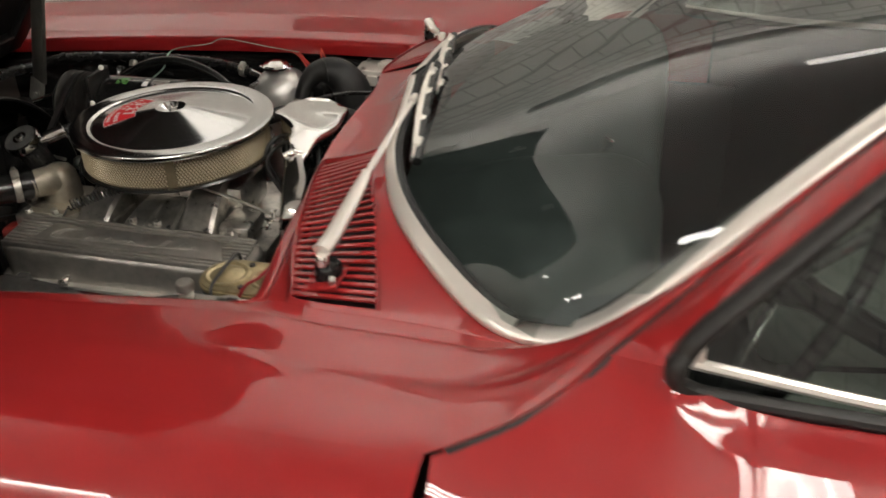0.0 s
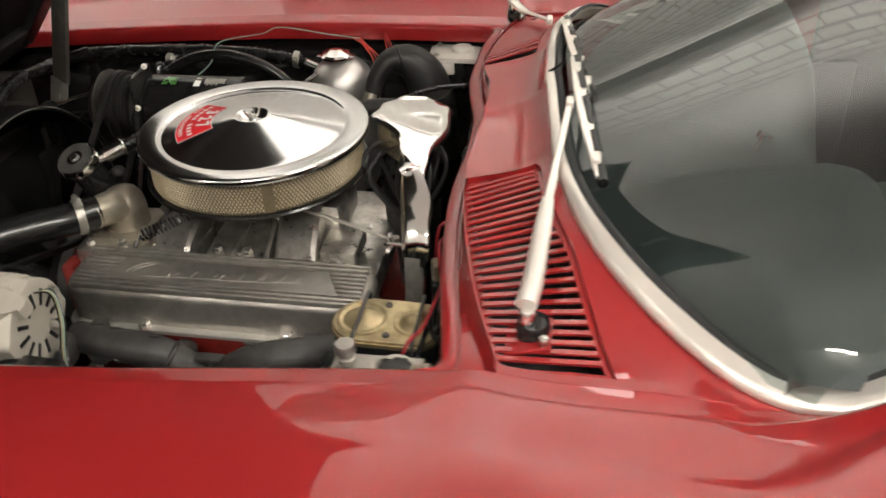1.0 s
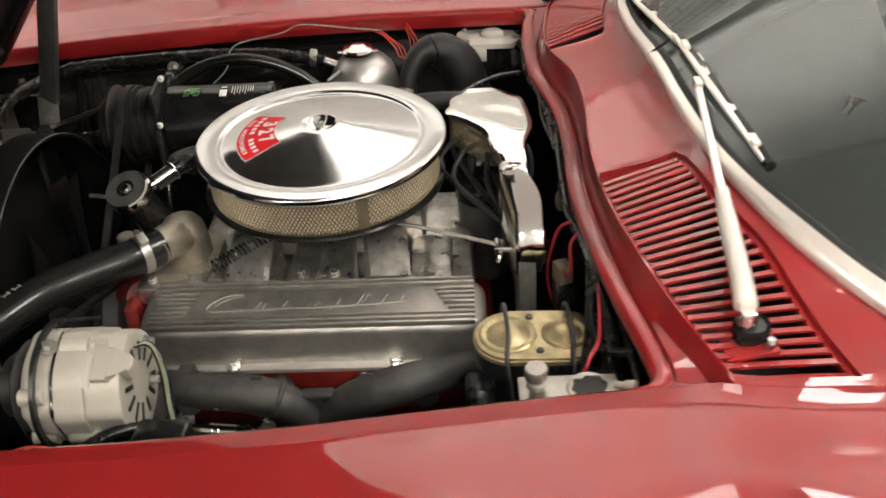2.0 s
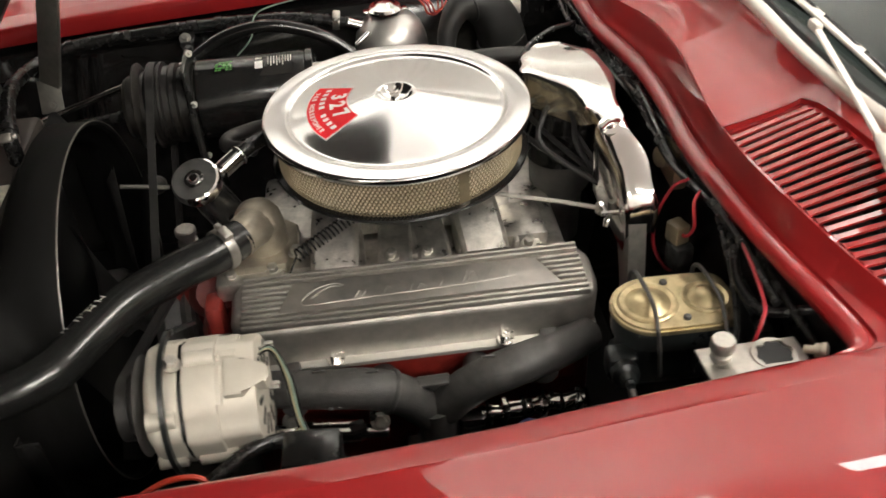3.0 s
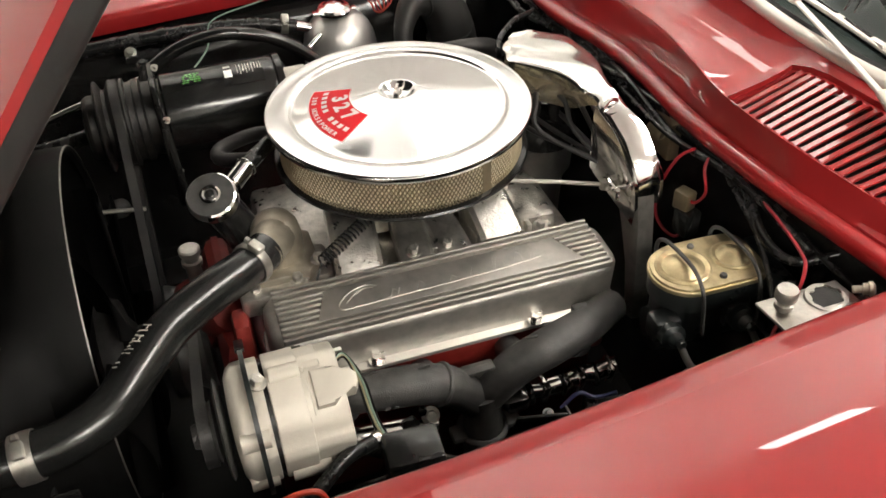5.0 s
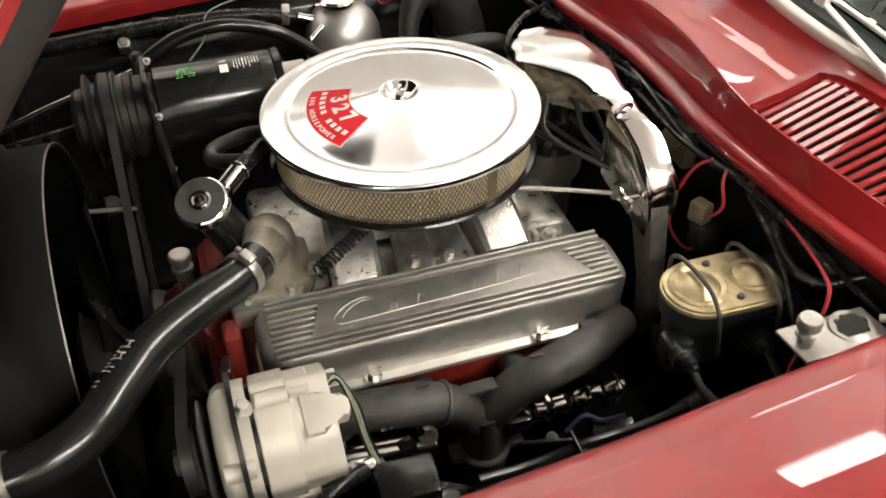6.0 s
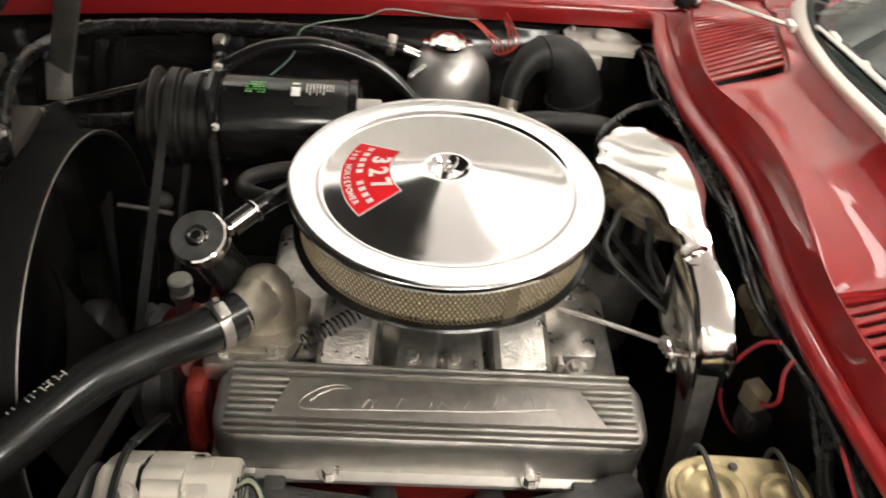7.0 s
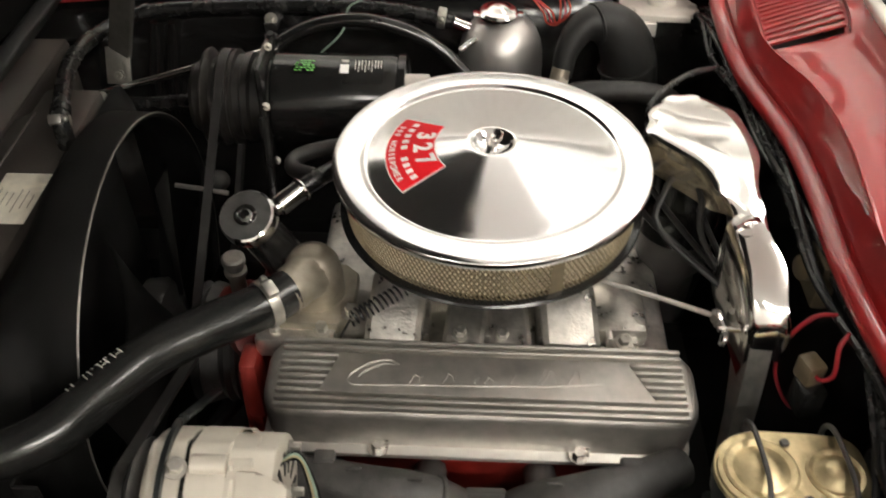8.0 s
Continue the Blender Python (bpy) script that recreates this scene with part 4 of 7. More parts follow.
b = new_bm()
fl = []
for cx, cy, a0 in ((0.206, 0.030, 0), (-0.211, 0.030, 90), (-0.211, -0.036, 180), (0.206, -0.036, 270)):
    fl += [(cx + 0.024 * math.cos(radians(a0 + q)), cy + 0.024 * math.sin(radians(a0 + q))) for q in (0, 30, 60, 90)]
prism(b, fl, -0.039, -0.033, 0.0025)
b.transform(VC)
part("cover_flange", b, RAIL, vc, "machined bright flange")
for k, y in enumerate((-0.043, -0.034, 0.031, 0.040)):
    b = new_bm()
    box(b, (0, y, 0.0322), (0.432, 0.0054, 0.0092), 0.0022)
    b.transform(VC)
    part("fin", b, CAST_ALU, vc)
for s in (-1, 1):
    for k, y in enumerate((-0.025, -0.016, -0.007, 0.002, 0.011, 0.020)):
        L = 0.047 + 0.003 * k if s < 0 else 0.034 + 0.0045 * k
        b = new_bm()
        box(b, (s * (0.2160 - L / 2), y, 0.0322), (L, 0.0054, 0.0092), 0.0022)
        b.transform(VC)
        part("fin", b, CAST_ALU, vc)
b = new_bm()
prism(b, [(-0.171, -0.0275), (0.184, -0.0275), (0.157, 0.0225), (-0.152, 0.0225)], 0.0275, 0.0362, 0.0010)
b.transform(VC)
panel = part("name_panel", b, CAST_ALU, vc, "raised cast panel")
b = new_bm()
ZS = 0.0362
tube(b, [(-0.088, 0.010, ZS), (-0.100, 0.015, ZS), (-0.122, 0.009, ZS), (-0.139, -0.006, ZS), (-0.138, -0.016, ZS), (-0.120, -0.0175, ZS), (-0.06, -0.0155, ZS), (0.06, -0.012, ZS), (0.130, -0.006, ZS)], 0.0010, 6, 5)
tube(b, [(-0.092, 0.009, ZS), (-0.104, 0.010, ZS), (-0.120, 0.002, ZS), (-0.130, -0.008, ZS)], 0.0008, 6, 5)
# slanted strokes of uneven height along the underline
for x, h, hook in ((-0.075, 0.011, 1), (-0.066, 0.010, 0), (-0.040, 0.012, 1), (-0.006, 0.008, 0), (0.004, 0.008, 1), (0.032, 0.012, 0), (0.060, 0.019, 0), (0.066, 0.017, 1), (0.092, 0.018, 1), (0.116, 0.011, 0)):
    y = -0.0155 + 0.00009 * (x + 0.06) * 1000 * 0.35
    tube(b, [(x, y + 0.003, ZS), (x + h * 0.25, y + 0.003 + h * 0.5, ZS), (x + h * 0.45, y + 0.003 + h, ZS)], 0.0010, 6, 3)
    if hook:
        tube(b, [(x + h * 0.45, y + 0.003 + h, ZS), (x + h * 0.45 + 0.005, y + h, ZS), (x + h * 0.45 + 0.006, y + 0.006, ZS)], 0.0007, 6, 3)
b.transform(VC)
part("raised_script", b, CAST_ALU, panel, "raised cast strokes")
for x in (-0.1075, 0.1080):
    b = new_bm()
    hexbolt(b, VC @ Vector((x, -0.054, -0.0285)), VC.to_3x3() @ Vector((0, 0, 1)), 0.0075, 0.008)
    box(b, (0, 0, 0), (0.016, 0.012, 0.005), 0.0008, VC @ Matrix.Translation((x, -0.053, -0.0308)))
    tube(b, [VC @ Vector((x + 0.004, -0.0515, -0.031)), VC @ Vector((x + 0.005, -0.0500, -0.022)), VC @ Vector((x + 0.011, -0.0500, -0.020))], 0.0016, 6, 3)
    part("cover_bolt", b, SATIN_CHROME, vc, "bright hex bolt")

# intake manifold
b = new_bm()
box(b, (0.0, 0, 0.700), (0.42, 0.26, 0.05), 0.012)
box(b, (0.01, 0.0, 0.765), (0.26, 0.12, 0.07), 0.015)
b.transform(TILT_E)
intake = part("intake_manifold", b, INTAKE, engine, "bare cast aluminium intake manifold")
for x, w, h, yb in ((-0.106, 0.062, 0.052, 0), (-0.028, 0.046, 0.034, 1), (0.026, 0.046, 0.034, 1), (0.092, 0.062, 0.052, 0)):
    b = new_bm()
    z = 0.780 if not yb else 0.757
    rows = []
    for k in np.linspace(0, 1, 9):
        yy = -0.03 - 0.118 * k
        zz = z - (z - 0.742) * (k ** 2.2)
        xx = x + (0.012 if x < 0 else -0.012) * (1 - k)
        ww, hh = w / 2, h / 2 * (1.0 - 0.25 * k)
        rows.append([Vector((xx + ww * max(-1, min(1, 1.35 * math.cos(a))), yy - 0.3 * hh * math.sin(a), zz + hh * max(-1, min(1, 1.3 * math.sin(a))))) for a in (2 * math.pi * q / 20 for q in range(20))])
    sheet(b, rows, closed=True)
    b.faces.new(list(b.verts)[-20:])
    part("runner", b, INTAKE, intake, "", 32)
for c, d in (((-0.01, -0.140, 0.731), (0.40, 0.020, 0.012)), ((-0.07, -0.105, 0.742), (0.008, 0.07, 0.030)), ((0.0, -0.105, 0.742), (0.008, 0.07, 0.030)), ((0.06, -0.105, 0.742), (0.008, 0.07, 0.030)),
             ((0.135, -0.105, 0.742), (0.008, 0.07, 0.030)), ((0.15, -0.09, 0.745), (0.06, 0.08, 0.03)), ((-0.16, -0.10, 0.74), (0.05, 0.07, 0.028))):
    b = new_bm()
    box(b, c, d, min(d) * 0.32)
    part("casting_web", b, INTAKE, intake)
for x, z in ((-0.239, 0.760), (-0.185, 0.763), (-0.116, 0.745), (-0.031, 0.763), (0.016, 0.760), (0.110, 0.747), (0.151, 0.755)):
    b = new_bm()
    box(b, (x, -0.134, z - 0.017), (0.026, 0.022, 0.020), 0.004)
    box(b, (x + 0.004, -0.132, z - 0.006), (0.022, 0.016, 0.003), 0.001)
    hexbolt(b, (x, -0.138, z - 0.005), (0, -0.25, 0.97), 0.0068, 0.010)
    part("manifold_bolt", b, STEEL, intake, "zinc bolt on a cast boss")
b = new_bm()
box(b, (0.01, 0, 0.805), (0.13, 0.11, 0.03), 0.006)
box(b, (0.01, 0, 0.824), (0.09, 0.09, 0.02), 0.006)
box(b, (0.055, -0.062, 0.80), (0.03, 0.02, 0.035), 0.004)
part("carburettor", b, INTAKE, engine, "aluminium carburettor body under the air cleaner")
b = new_bm()
tube(b, [(0.07, -0.085, 0.812), (0.16, -0.108, 0.802), (0.245, -0.135, 0.792)], 0.003, 8, 3)
lathe(b, [(0, -0.006), (0.006, -0.006), (0.006, 0.006), (0, 0.006)], Matrix.Translation((0.245, -0.135, 0.792)), 10)
part("throttle_rod", b, STEEL, engine, "thin bright throttle rod")
b = new_bm()
p0, p1 = Vector((-0.152, -0.140, 0.778)), Vector((-0.075, -0.092, 0.795))
ax = (p1 - p0).normalized()
n1 = ax.cross(Vector((0, 0, 1))).normalized()
n2 = ax.cross(n1)
tube(b, [p0 + (p1 - p0) * k / 130 + 0.0085 * (n1 * math.cos(k * 0.72) + n2 * math.sin(k * 0.72)) for k in range(131)], 0.0015, 5, 1)
tube(b, [p0, p0 + Vector((-0.012, -0.012, -0.02))], 0.0016, 5, 2)
part("return_spring", b, BLACK, engine, "black coiled return spring")

# thermostat housing with bolts
b = new_bm()
lathe(b, [(0, 0.034), (0.011, 0.033), (0.023, 0.027), (0.030, 0.016), (0.033, 0.0), (0.034, -0.03)], Matrix.Translation((-0.198, -0.088, 0.798)), 28)
tube(b, [(-0.198, -0.092, 0.800), (-0.208, -0.114, 0.809), (-0.222, -0.143, 0.812)], [0.029, 0.0255, 0.0235], 20, 4)
prism(b, [(-0.248, -0.125), (-0.23, -0.138), (-0.168, -0.138), (-0.152, -0.12), (-0.152, -0.055), (-0.168, -0.04), (-0.23, -0.04), (-0.248, -0.055)], 0.752, 0.768, 0.004)
th = part("thermostat_housing", b, BRASS, engine, "stained cast thermostat housing")
for x, y in ((-0.236, -0.125), (-0.152, -0.125)):
    b = new_bm()
    hexbolt(b, (x, y, 0.772), (0, 0, 1), 0.008, 0.009)
    part("housing_bolt", b, STEEL, th)
b = new_bm()
box(b, (-0.215, -0.12, 0.742), (0.09, 0.07, 0.03), 0.006)
part("water_neck", b, INTAKE, engine)

# oil filler with breather
b = new_bm()
tube(b, [(-0.218, -0.055, 0.745), (-0.238, -0.062, 0.80), (-0.262, -0.074, 0.862)], [0.027, 0.025, 0.024], 20, 4)
ft = part("oil_filler_tube", b, BLACK, engine, "black oil filler tube")
CAPM = aim((-0.264, -0.076, 0.866), (-0.12, -0.46, 0.88))
b = new_bm()
lathe(b, [(0, 0.012), (0.006, 0.012), (0.009, 0.009), (0.013, 0.008), (0.029, 0.009), (0.031, 0.006), (0.0315, -0.004), (0.029, -0.006), (0.024, -0.006)], CAPM, 32)
cap = part("filler_cap", b, CAP_GREY, ft, "worn dark grey oil filler cap")
# bright ring in the middle and a bright arc round half the rim
b = new_bm()
lathe(b, [(0.012, 0.009), (0.0125, 0.0105), (0.010, 0.0115), (0.006, 0.010), (0.005, 0.0135), (0, 0.014)], CAPM, 20)
rows = []
for k in range(33):
    a = math.pi * (-0.15 + 0.95 * k / 32) - 1.2
    rows.append([CAPM @ Vector((r * math.cos(a), r * math.sin(a), z)) for r, z in ((0.0285, 0.0095), (0.031, 0.008), (0.0325, 0.002), (0.0320, -0.006))])
sheet(b, rows)
part("cap_edge", b, CHROME, cap, "bright centre ring and half rim of the cap")
b = new_bm()
tube(b, [(-0.236, -0.050, 0.862), (-0.214, -0.026, 0.868)], 0.012, 16, 2)
ring(b, aim((-0.214, -0.026, 0.868), (0.022, 0.024, 0.006)), 0.012, 0.0025, 20)
tube(b, [(-0.248, -0.062, 0.860), (-0.236, -0.050, 0.862)], 0.008, 12, 2)
part("breather_elbow", b, CHROME, ft, "bright breather elbow")
b = new_bm()
tube(b, [(-0.216, -0.028, 0.868), (-0.19, 0.0, 0.870), (-0.165, 0.035, 0.860), (-0.13, 0.05, 0.835)], 0.0105, 14, 5)
part("breather_hose", b, RUBBER, engine, "black breather hose")
b = new_bm()
tube(b, [(-0.20, 0.03, 0.84), (-0.24, 0.055, 0.835), (-0.235, 0.09, 0.83), (-0.18, 0.11, 0.83), (-0.13, 0.10, 0.82)], 0.010, 12, 5)
part("vacuum_hose", b, RUBBER_OLD, engine, "dull grey vacuum hose")
b = new_bm()
lathe(b, [(0.010, -0.03), (0.010, 0.0), (0.014, 0.001), (0.014, 0.007), (0.011, 0.009), (0.011, 0.018), (0.0145, 0.019), (0.0145, 0.026), (0.012, 0.028), (0, 0.028)], Matrix.Translation((-0.309, -0.028, 0.735)), 20)
part("temperature_sender", b, STEEL, engine, "tall bright sender bolt")

# exhaust manifold: two log halves meeting over the outlet
b = new_bm()
tube(b, [(-0.205, -0.282, 0.692), (-0.13, -0.299, 0.696), (-0.080, -0.305, 0.694), (-0.040, -0.304, 0.674), (-0.006, -0.300, 0.630)], [0.0225, 0.0245, 0.0255, 0.0250, 0.024], 20, 6)
ex = part("exhaust_manifold", b, IRON, engine, "dark cast iron exhaust manifold", 45)
b = new_bm()
tube(b, [(0.205, -0.255, 0.686), (0.150, -0.288, 0.698), (0.095, -0.304, 0.696), (0.045, -0.304, 0.674), (0.004, -0.300, 0.630)], [0.022, 0.0245, 0.0255, 0.0250, 0.024], 20, 6)
part("rear_branch", b, IRON, ex, "", 45)
b = new_bm()
tube(b, [(0.0, -0.300, 0.648), (0.004, -0.300, 0.60), (0.006, -0.297, 0.55), (0.01, -0.29, 0.44)], [0.027, 0.0265, 0.028, 0.026], 18, 6)
ring(b, aim((0.005, -0.298, 0.572), (0.05, 0.05, -1)), 0.029, 0.006, 24)
for dx in (-0.034, 0.040):
    box(b, (0.005 + dx, -0.300, 0.572), (0.022, 0.026, 0.012), 0.004)
part("outlet", b, IRON, ex, "", 45)
for x, hgt in ((-0.168, 0.682), (0.148, 0.684)):
    b = new_bm()
    box(b, (x, -0.276, hgt + 0.016), (0.022, 0.018, 0.040), 0.003)
    part("boss", b, IRON, ex)
b = new_bm()
box(b, (0.0, -0.300, 0.684), (0.040, 0.012, 0.006), 0.0025)
box(b, (0.0, -0.290, 0.668), (0.044, 0.012, 0.030), 0.004)
part("web", b, IRON, ex)
for x in (-0.17, -0.06, 0.06, 0.14):
    b = new_bm()
    tube(b, [(x, -0.294, 0.672), (x, -0.245, 0.650)], 0.018, 12, 2)
    part("port", b, IRON, ex)
for x, y, z in ((-0.178, -0.300, 0.648), (-0.07, -0.312, 0.640)):
    b = new_bm()
    hexbolt(b, (x, y, z), (0, -0.8, 0.6), 0.008, 0.01)
    part("manifold_stud", b, STEEL, engine)
rngm = random.Random(3)
for k, x in enumerate((-0.165, -0.135, -0.100, -0.072, 0.068, 0.098, 0.128, 0.160)):
    b = new_bm()
    zz = 0.7195 if abs(x) < 0.15 else 0.717
    box(b, (x, -0.303 + 0.02 * max(0, abs(x) - 0.10) / 0.06, zz + rngm.uniform(-0.001, 0.001)), (0.016, 0.003, 0.004), 0.001, Matrix.Rotation(0.1 if x > 0 else -0.1, 4, "Y"))
    part("casting_seam", b, IRON, ex)
for k in range(6):
    b = new_bm()
    box(b, (-0.125 + 0.011 * k, -0.3235, 0.687), (0.006, 0.003, 0.009), 0.001, Matrix.Rotation(0.5, 4, "X"))
    part("cast_mark", b, IRON, ex)
# spark plug wire shields below the manifold
b = new_bm()
rs = random.Random(12)
tube(b, [(0.030 + 0.0085 * k, -0.306 + rs.uniform(-0.002, 0.002), 0.620 + 0.0004 * k + rs.uniform(-0.0015, 0.0015)) for k in range(20)], [rs.choice((0.0105, 0.0125, 0.0130, 0.0115)) for k in range(20)], 14, 2)
for x in (0.085, 0.135, 0.178):
    box(b, (x, -0.308, 0.625), (0.010, 0.029, 0.028), 0.004, Matrix.Rotation(0.2, 4, "Y"))
box(b, (0.045, -0.314, 0.622), (0.032, 0.022, 0.024), 0.006)
part("plug_wire_shield", b, SATIN_CHROME, engine, "crumpled bright plug wire shield", 40)
for x in (0.066, 0.110, 0.158):
    b = new_bm()
    ring(b, aim((x, -0.308, 0.623), (1, 0, 0.03)), 0.0130, 0.0035, 16)
    part("shield_clip", b, BLACK, engine, "dark clip round the shield")
b = new_bm()
tube(b, [(-0.205, -0.305, 0.632), (-0.150, -0.308, 0.630), (-0.095, -0.310, 0.626)], [0.0155, 0.0155, 0.0150], 20, 4)
ring(b, aim((-0.142, -0.308, 0.6295), (1, 0, -0.06)), 0.0155, 0.0014, 24)
ring(b, aim((-0.134, -0.308, 0.6290), (1, 0, -0.06)), 0.0155, 0.0014, 24)
tube(b, [(-0.098, -0.310, 0.626), (-0.080, -0.312, 0.624), (-0.062, -0.312, 0.622)], [0.0125, 0.0085, 0.0085], 16, 3)
part("plug_wire_tube", b, SATIN_CHROME, engine, "bright plug wire tube ahead of the outlet")
b = new_bm()
box(b, (-0.098, -0.318, 0.640), (0.020, 0.018, 0.014), 0.003, Matrix.Rotation(0.3, 4, "Z"))
box(b, (-0.078, -0.306, 0.644), (0.010, 0.012, 0.010), 0.002)
part("tube_clip", b, BLACK, engine, "dark spring clip on the tube")
b = new_bm()
ring(b, aim((-0.052, -0.305, 0.683), (0.85, 0.02, -0.45)), 0.0250, 0.0036, 28)
part("branch_collar", b, IRON, ex)
b = new_bm()
ring(b, aim((0.121, -0.312, 0.692), (0.3, -0.8, 0.5)), 0.010, 0.0032, 20)
tube(b, [(0.115, -0.306, 0.684), (0.110, -0.300, 0.675)], 0.004, 8, 2)
part("lifting_eye", b, RUST, engine, "small brown metal loop")

# ---- air cleaner ----
air = thing("air_cleaner", (0, 0, 0.826), "round chrome air cleaner with pale pleated filter and red decal", "air cleaner")
b = new_bm()
lathe(b, [(0.171, 0.8915), (0.1768, 0.8919), (0.1780, 0.8932), (0.1781, 0.8992), (0.1776, 0.9010), (0.1764, 0.9019), (0.1748, 0.9022), (0.1700, 0.90225), (0.1600, 0.9022), (0.1490, 0.9021), (0.1470, 0.9018), (0.1452, 0.9008), (0.1438, 0.8994), (0.1425, 0.8988), (0.1405, 0.8989),
          (0.1380, 0.8992), (0.1300, 0.90075), (0.110, 0.9047), (0.090, 0.90865), (0.070, 0.9126), (0.050, 0.91655), (0.034, 0.9197), (0.0285, 0.9208), (0.0262, 0.9211), (0.0242, 0.9207), (0.0224, 0.9193), (0.0198, 0.9160), (0.0165, 0.9130), (0.011, 0.9112), (0, 0.9106)], None, 160)
lid = part("lid", b, LID, air, "mirror-bright chrome lid", 60)
b = new_bm()
tube(b, [(0, 0, 0.909), (0, 0, 0.928)], 0.0026, 10, 2)
lathe(b, [(0, 0.923), (0.0045, 0.922), (0.0065, 0.913), (0.0065, 0.910), (0, 0.910)], None, 20)
for a in (0.5, 0.5 + math.pi):
    c, s_ = math.cos(a), math.sin(a)
    tube(b, [(0.004 * c, 0.004 * s_, 0.916), (0.009 * c, 0.009 * s_, 0.922), (0.0115 * c, 0.0115 * s_, 0.929)], [0.0032, 0.0042, 0.0032], 8, 3, flat=0.5)
part("wing_nut", b, SATIN_CHROME, lid, "bright wing nut on its stud")
A0, A1 = radians(147), radians(217)


def cone_z(r):
    return float(np.interp(r, [0.036, 0.070, 0.110, 0.138], [0.9195, 0.9125, 0.9045, 0.8990]))


def band(r0, r1, a0, a1, lift, n=24):
    b = new_bm()
    sheet(b, [[Vector((r * math.cos(a), r * math.sin(a), cone_z(r) + lift)) for r in np.linspace(r0, r1, 5)] for a in np.linspace(a0, a1, n)])
    return b


dec = part("decal", band(0.064, 0.119, A0, A1, 0.0006), DECAL, lid, "red paper decal with white lettering", 80)
for r0, r1, a0, a1 in ((0.0635, 0.0645, A0, A1), (0.1185, 0.1195, A0, A1), (0.0635, 0.1195, A0 - 0.008, A0 + 0.004), (0.0635, 0.1195, A1 - 0.004, A1 + 0.008)):
    part("decal_border", band(r0, r1, a0, a1, 0.0009), WHITE, dec, "", 80)


def decal_text(text, r, a_mid, size, turn=0.0, bold=0.0):
    """Letters set one by one along the arc, their feet outwards."""
    turn = turn or size * 0.80 / r
    for i, ch in enumerate(text):
        if ch == " ":
            continue
        a = a_mid + (i - (len(text) - 1) / 2) * turn
        up = Vector((-math.cos(a), -math.sin(a), 0.19)).normalized()
        rt = Vector((-math.sin(a), math.cos(a), 0))
        nn = rt.cross(up)
        m = Matrix((rt, up, nn)).transposed().to_4x4()
        m.translation = Vector((r * math.cos(a), r * math.sin(a), cone_z(r) + 0.0012))
        letters(ch, size, WHITE, dec, m, "letter", 0.0001, bold)


decal_text("327", 0.0780, (A0 + A1) / 2, 0.0290, 0.29, 0.0011)
decal_text("300 HORSEPOWER", 0.1122, (A0 + A1) / 2, 0.0096, 0.0, 0.00025)
for k in range(10):
    if k == 5:
        continue
    a = A0 + 0.06 + (A1 - A0 - 0.13) * k / 9.6
    part("print_bar", band(0.0945, 0.1020, a, a + 0.070, 0.0012, 4), WHITE, dec, "", 80)
# pleated paper behind an expanded metal screen
b = new_bm()
NP = 220
rows = []
for k in range(2 * NP + 1):
    a = math.pi * k / NP
    r = 0.1605 if k % 2 else 0.1560
    rows.append([(r * math.cos(a), r * math.sin(a), 0.838), (r * math.cos(a), r * math.sin(a), 0.893)])
sheet(b, rows)
part("filter_paper", b, PAPER, air, "cream pleated filter paper", 20)
verts, faces = [], []
NS, NR = 184, 12
z0, z1, RS = 0.838, 0.893, 0.1645
for i in range(NS):
    for sgn in (-1, 1):
        base = len(verts)
        for j in range(NR + 1):
            a = 2 * math.pi * (i + 0.5 + sgn * 0.5 * (j % 2)) / NS
            z = z0 + (z1 - z0) * j / NR
            w = 0.0010 / RS
            verts += [(RS * math.cos(a - w), RS * math.sin(a - w), z), ((RS + 0.0012) * math.cos(a), (RS + 0.0012) * math.sin(a), z), (RS * math.cos(a + w), RS * math.sin(a + w), z)]
        for j in range(NR):
            q = base + 3 * j
            faces += [(q, q + 1, q + 4, q + 3), (q + 1, q + 2, q + 5, q + 4)]
me = bpy.data.meshes.new("filter_screen")
me.from_pydata(verts, [], faces)
me.materials.append(MESH)
ob = new("filter_screen", me)
ob.parent = air
ob.matrix_parent_inverse = Matrix.Translation(air.location).inverted()
tagged(ob, "fine expanded metal screen round the filter", kind="stuff")
b = new_bm()
for a0 in (radians(-66), ):
    sheet(b, [[(r * math.cos(a), r * math.sin(a), z) for z in (0.838, 0.893)] for a, r in [(a0 + k * 0.012, 0.1662) for k in range(-4, 5)]])
part("screen_seam", b, MESH, air)
b = new_bm()
lathe(b, [(0, 0.826), (0.10, 0.824), (0.150, 0.829), (0.168, 0.8325), (0.1735, 0.8340), (0.1745, 0.8362), (0.1725, 0.8385), (0.166, 0.8395), (0.165, 0.838), (0, 0.836)], None, 96)
part("base_pan", b, GLOSS_BLACK, air, "black base pan")
b = new_bm()
lathe(b, [(0, 0.80), (0.058, 0.80), (0.058, 0.83), (0, 0.83)], None, 32)
part("throat", b, BLACK, air)
b = new_bm()
ring(b, Matrix.Translation((0, 0, 0.8925)), 0.167, 0.0022, 96, 6)
part("filter_gasket", b, RUBBER, air)


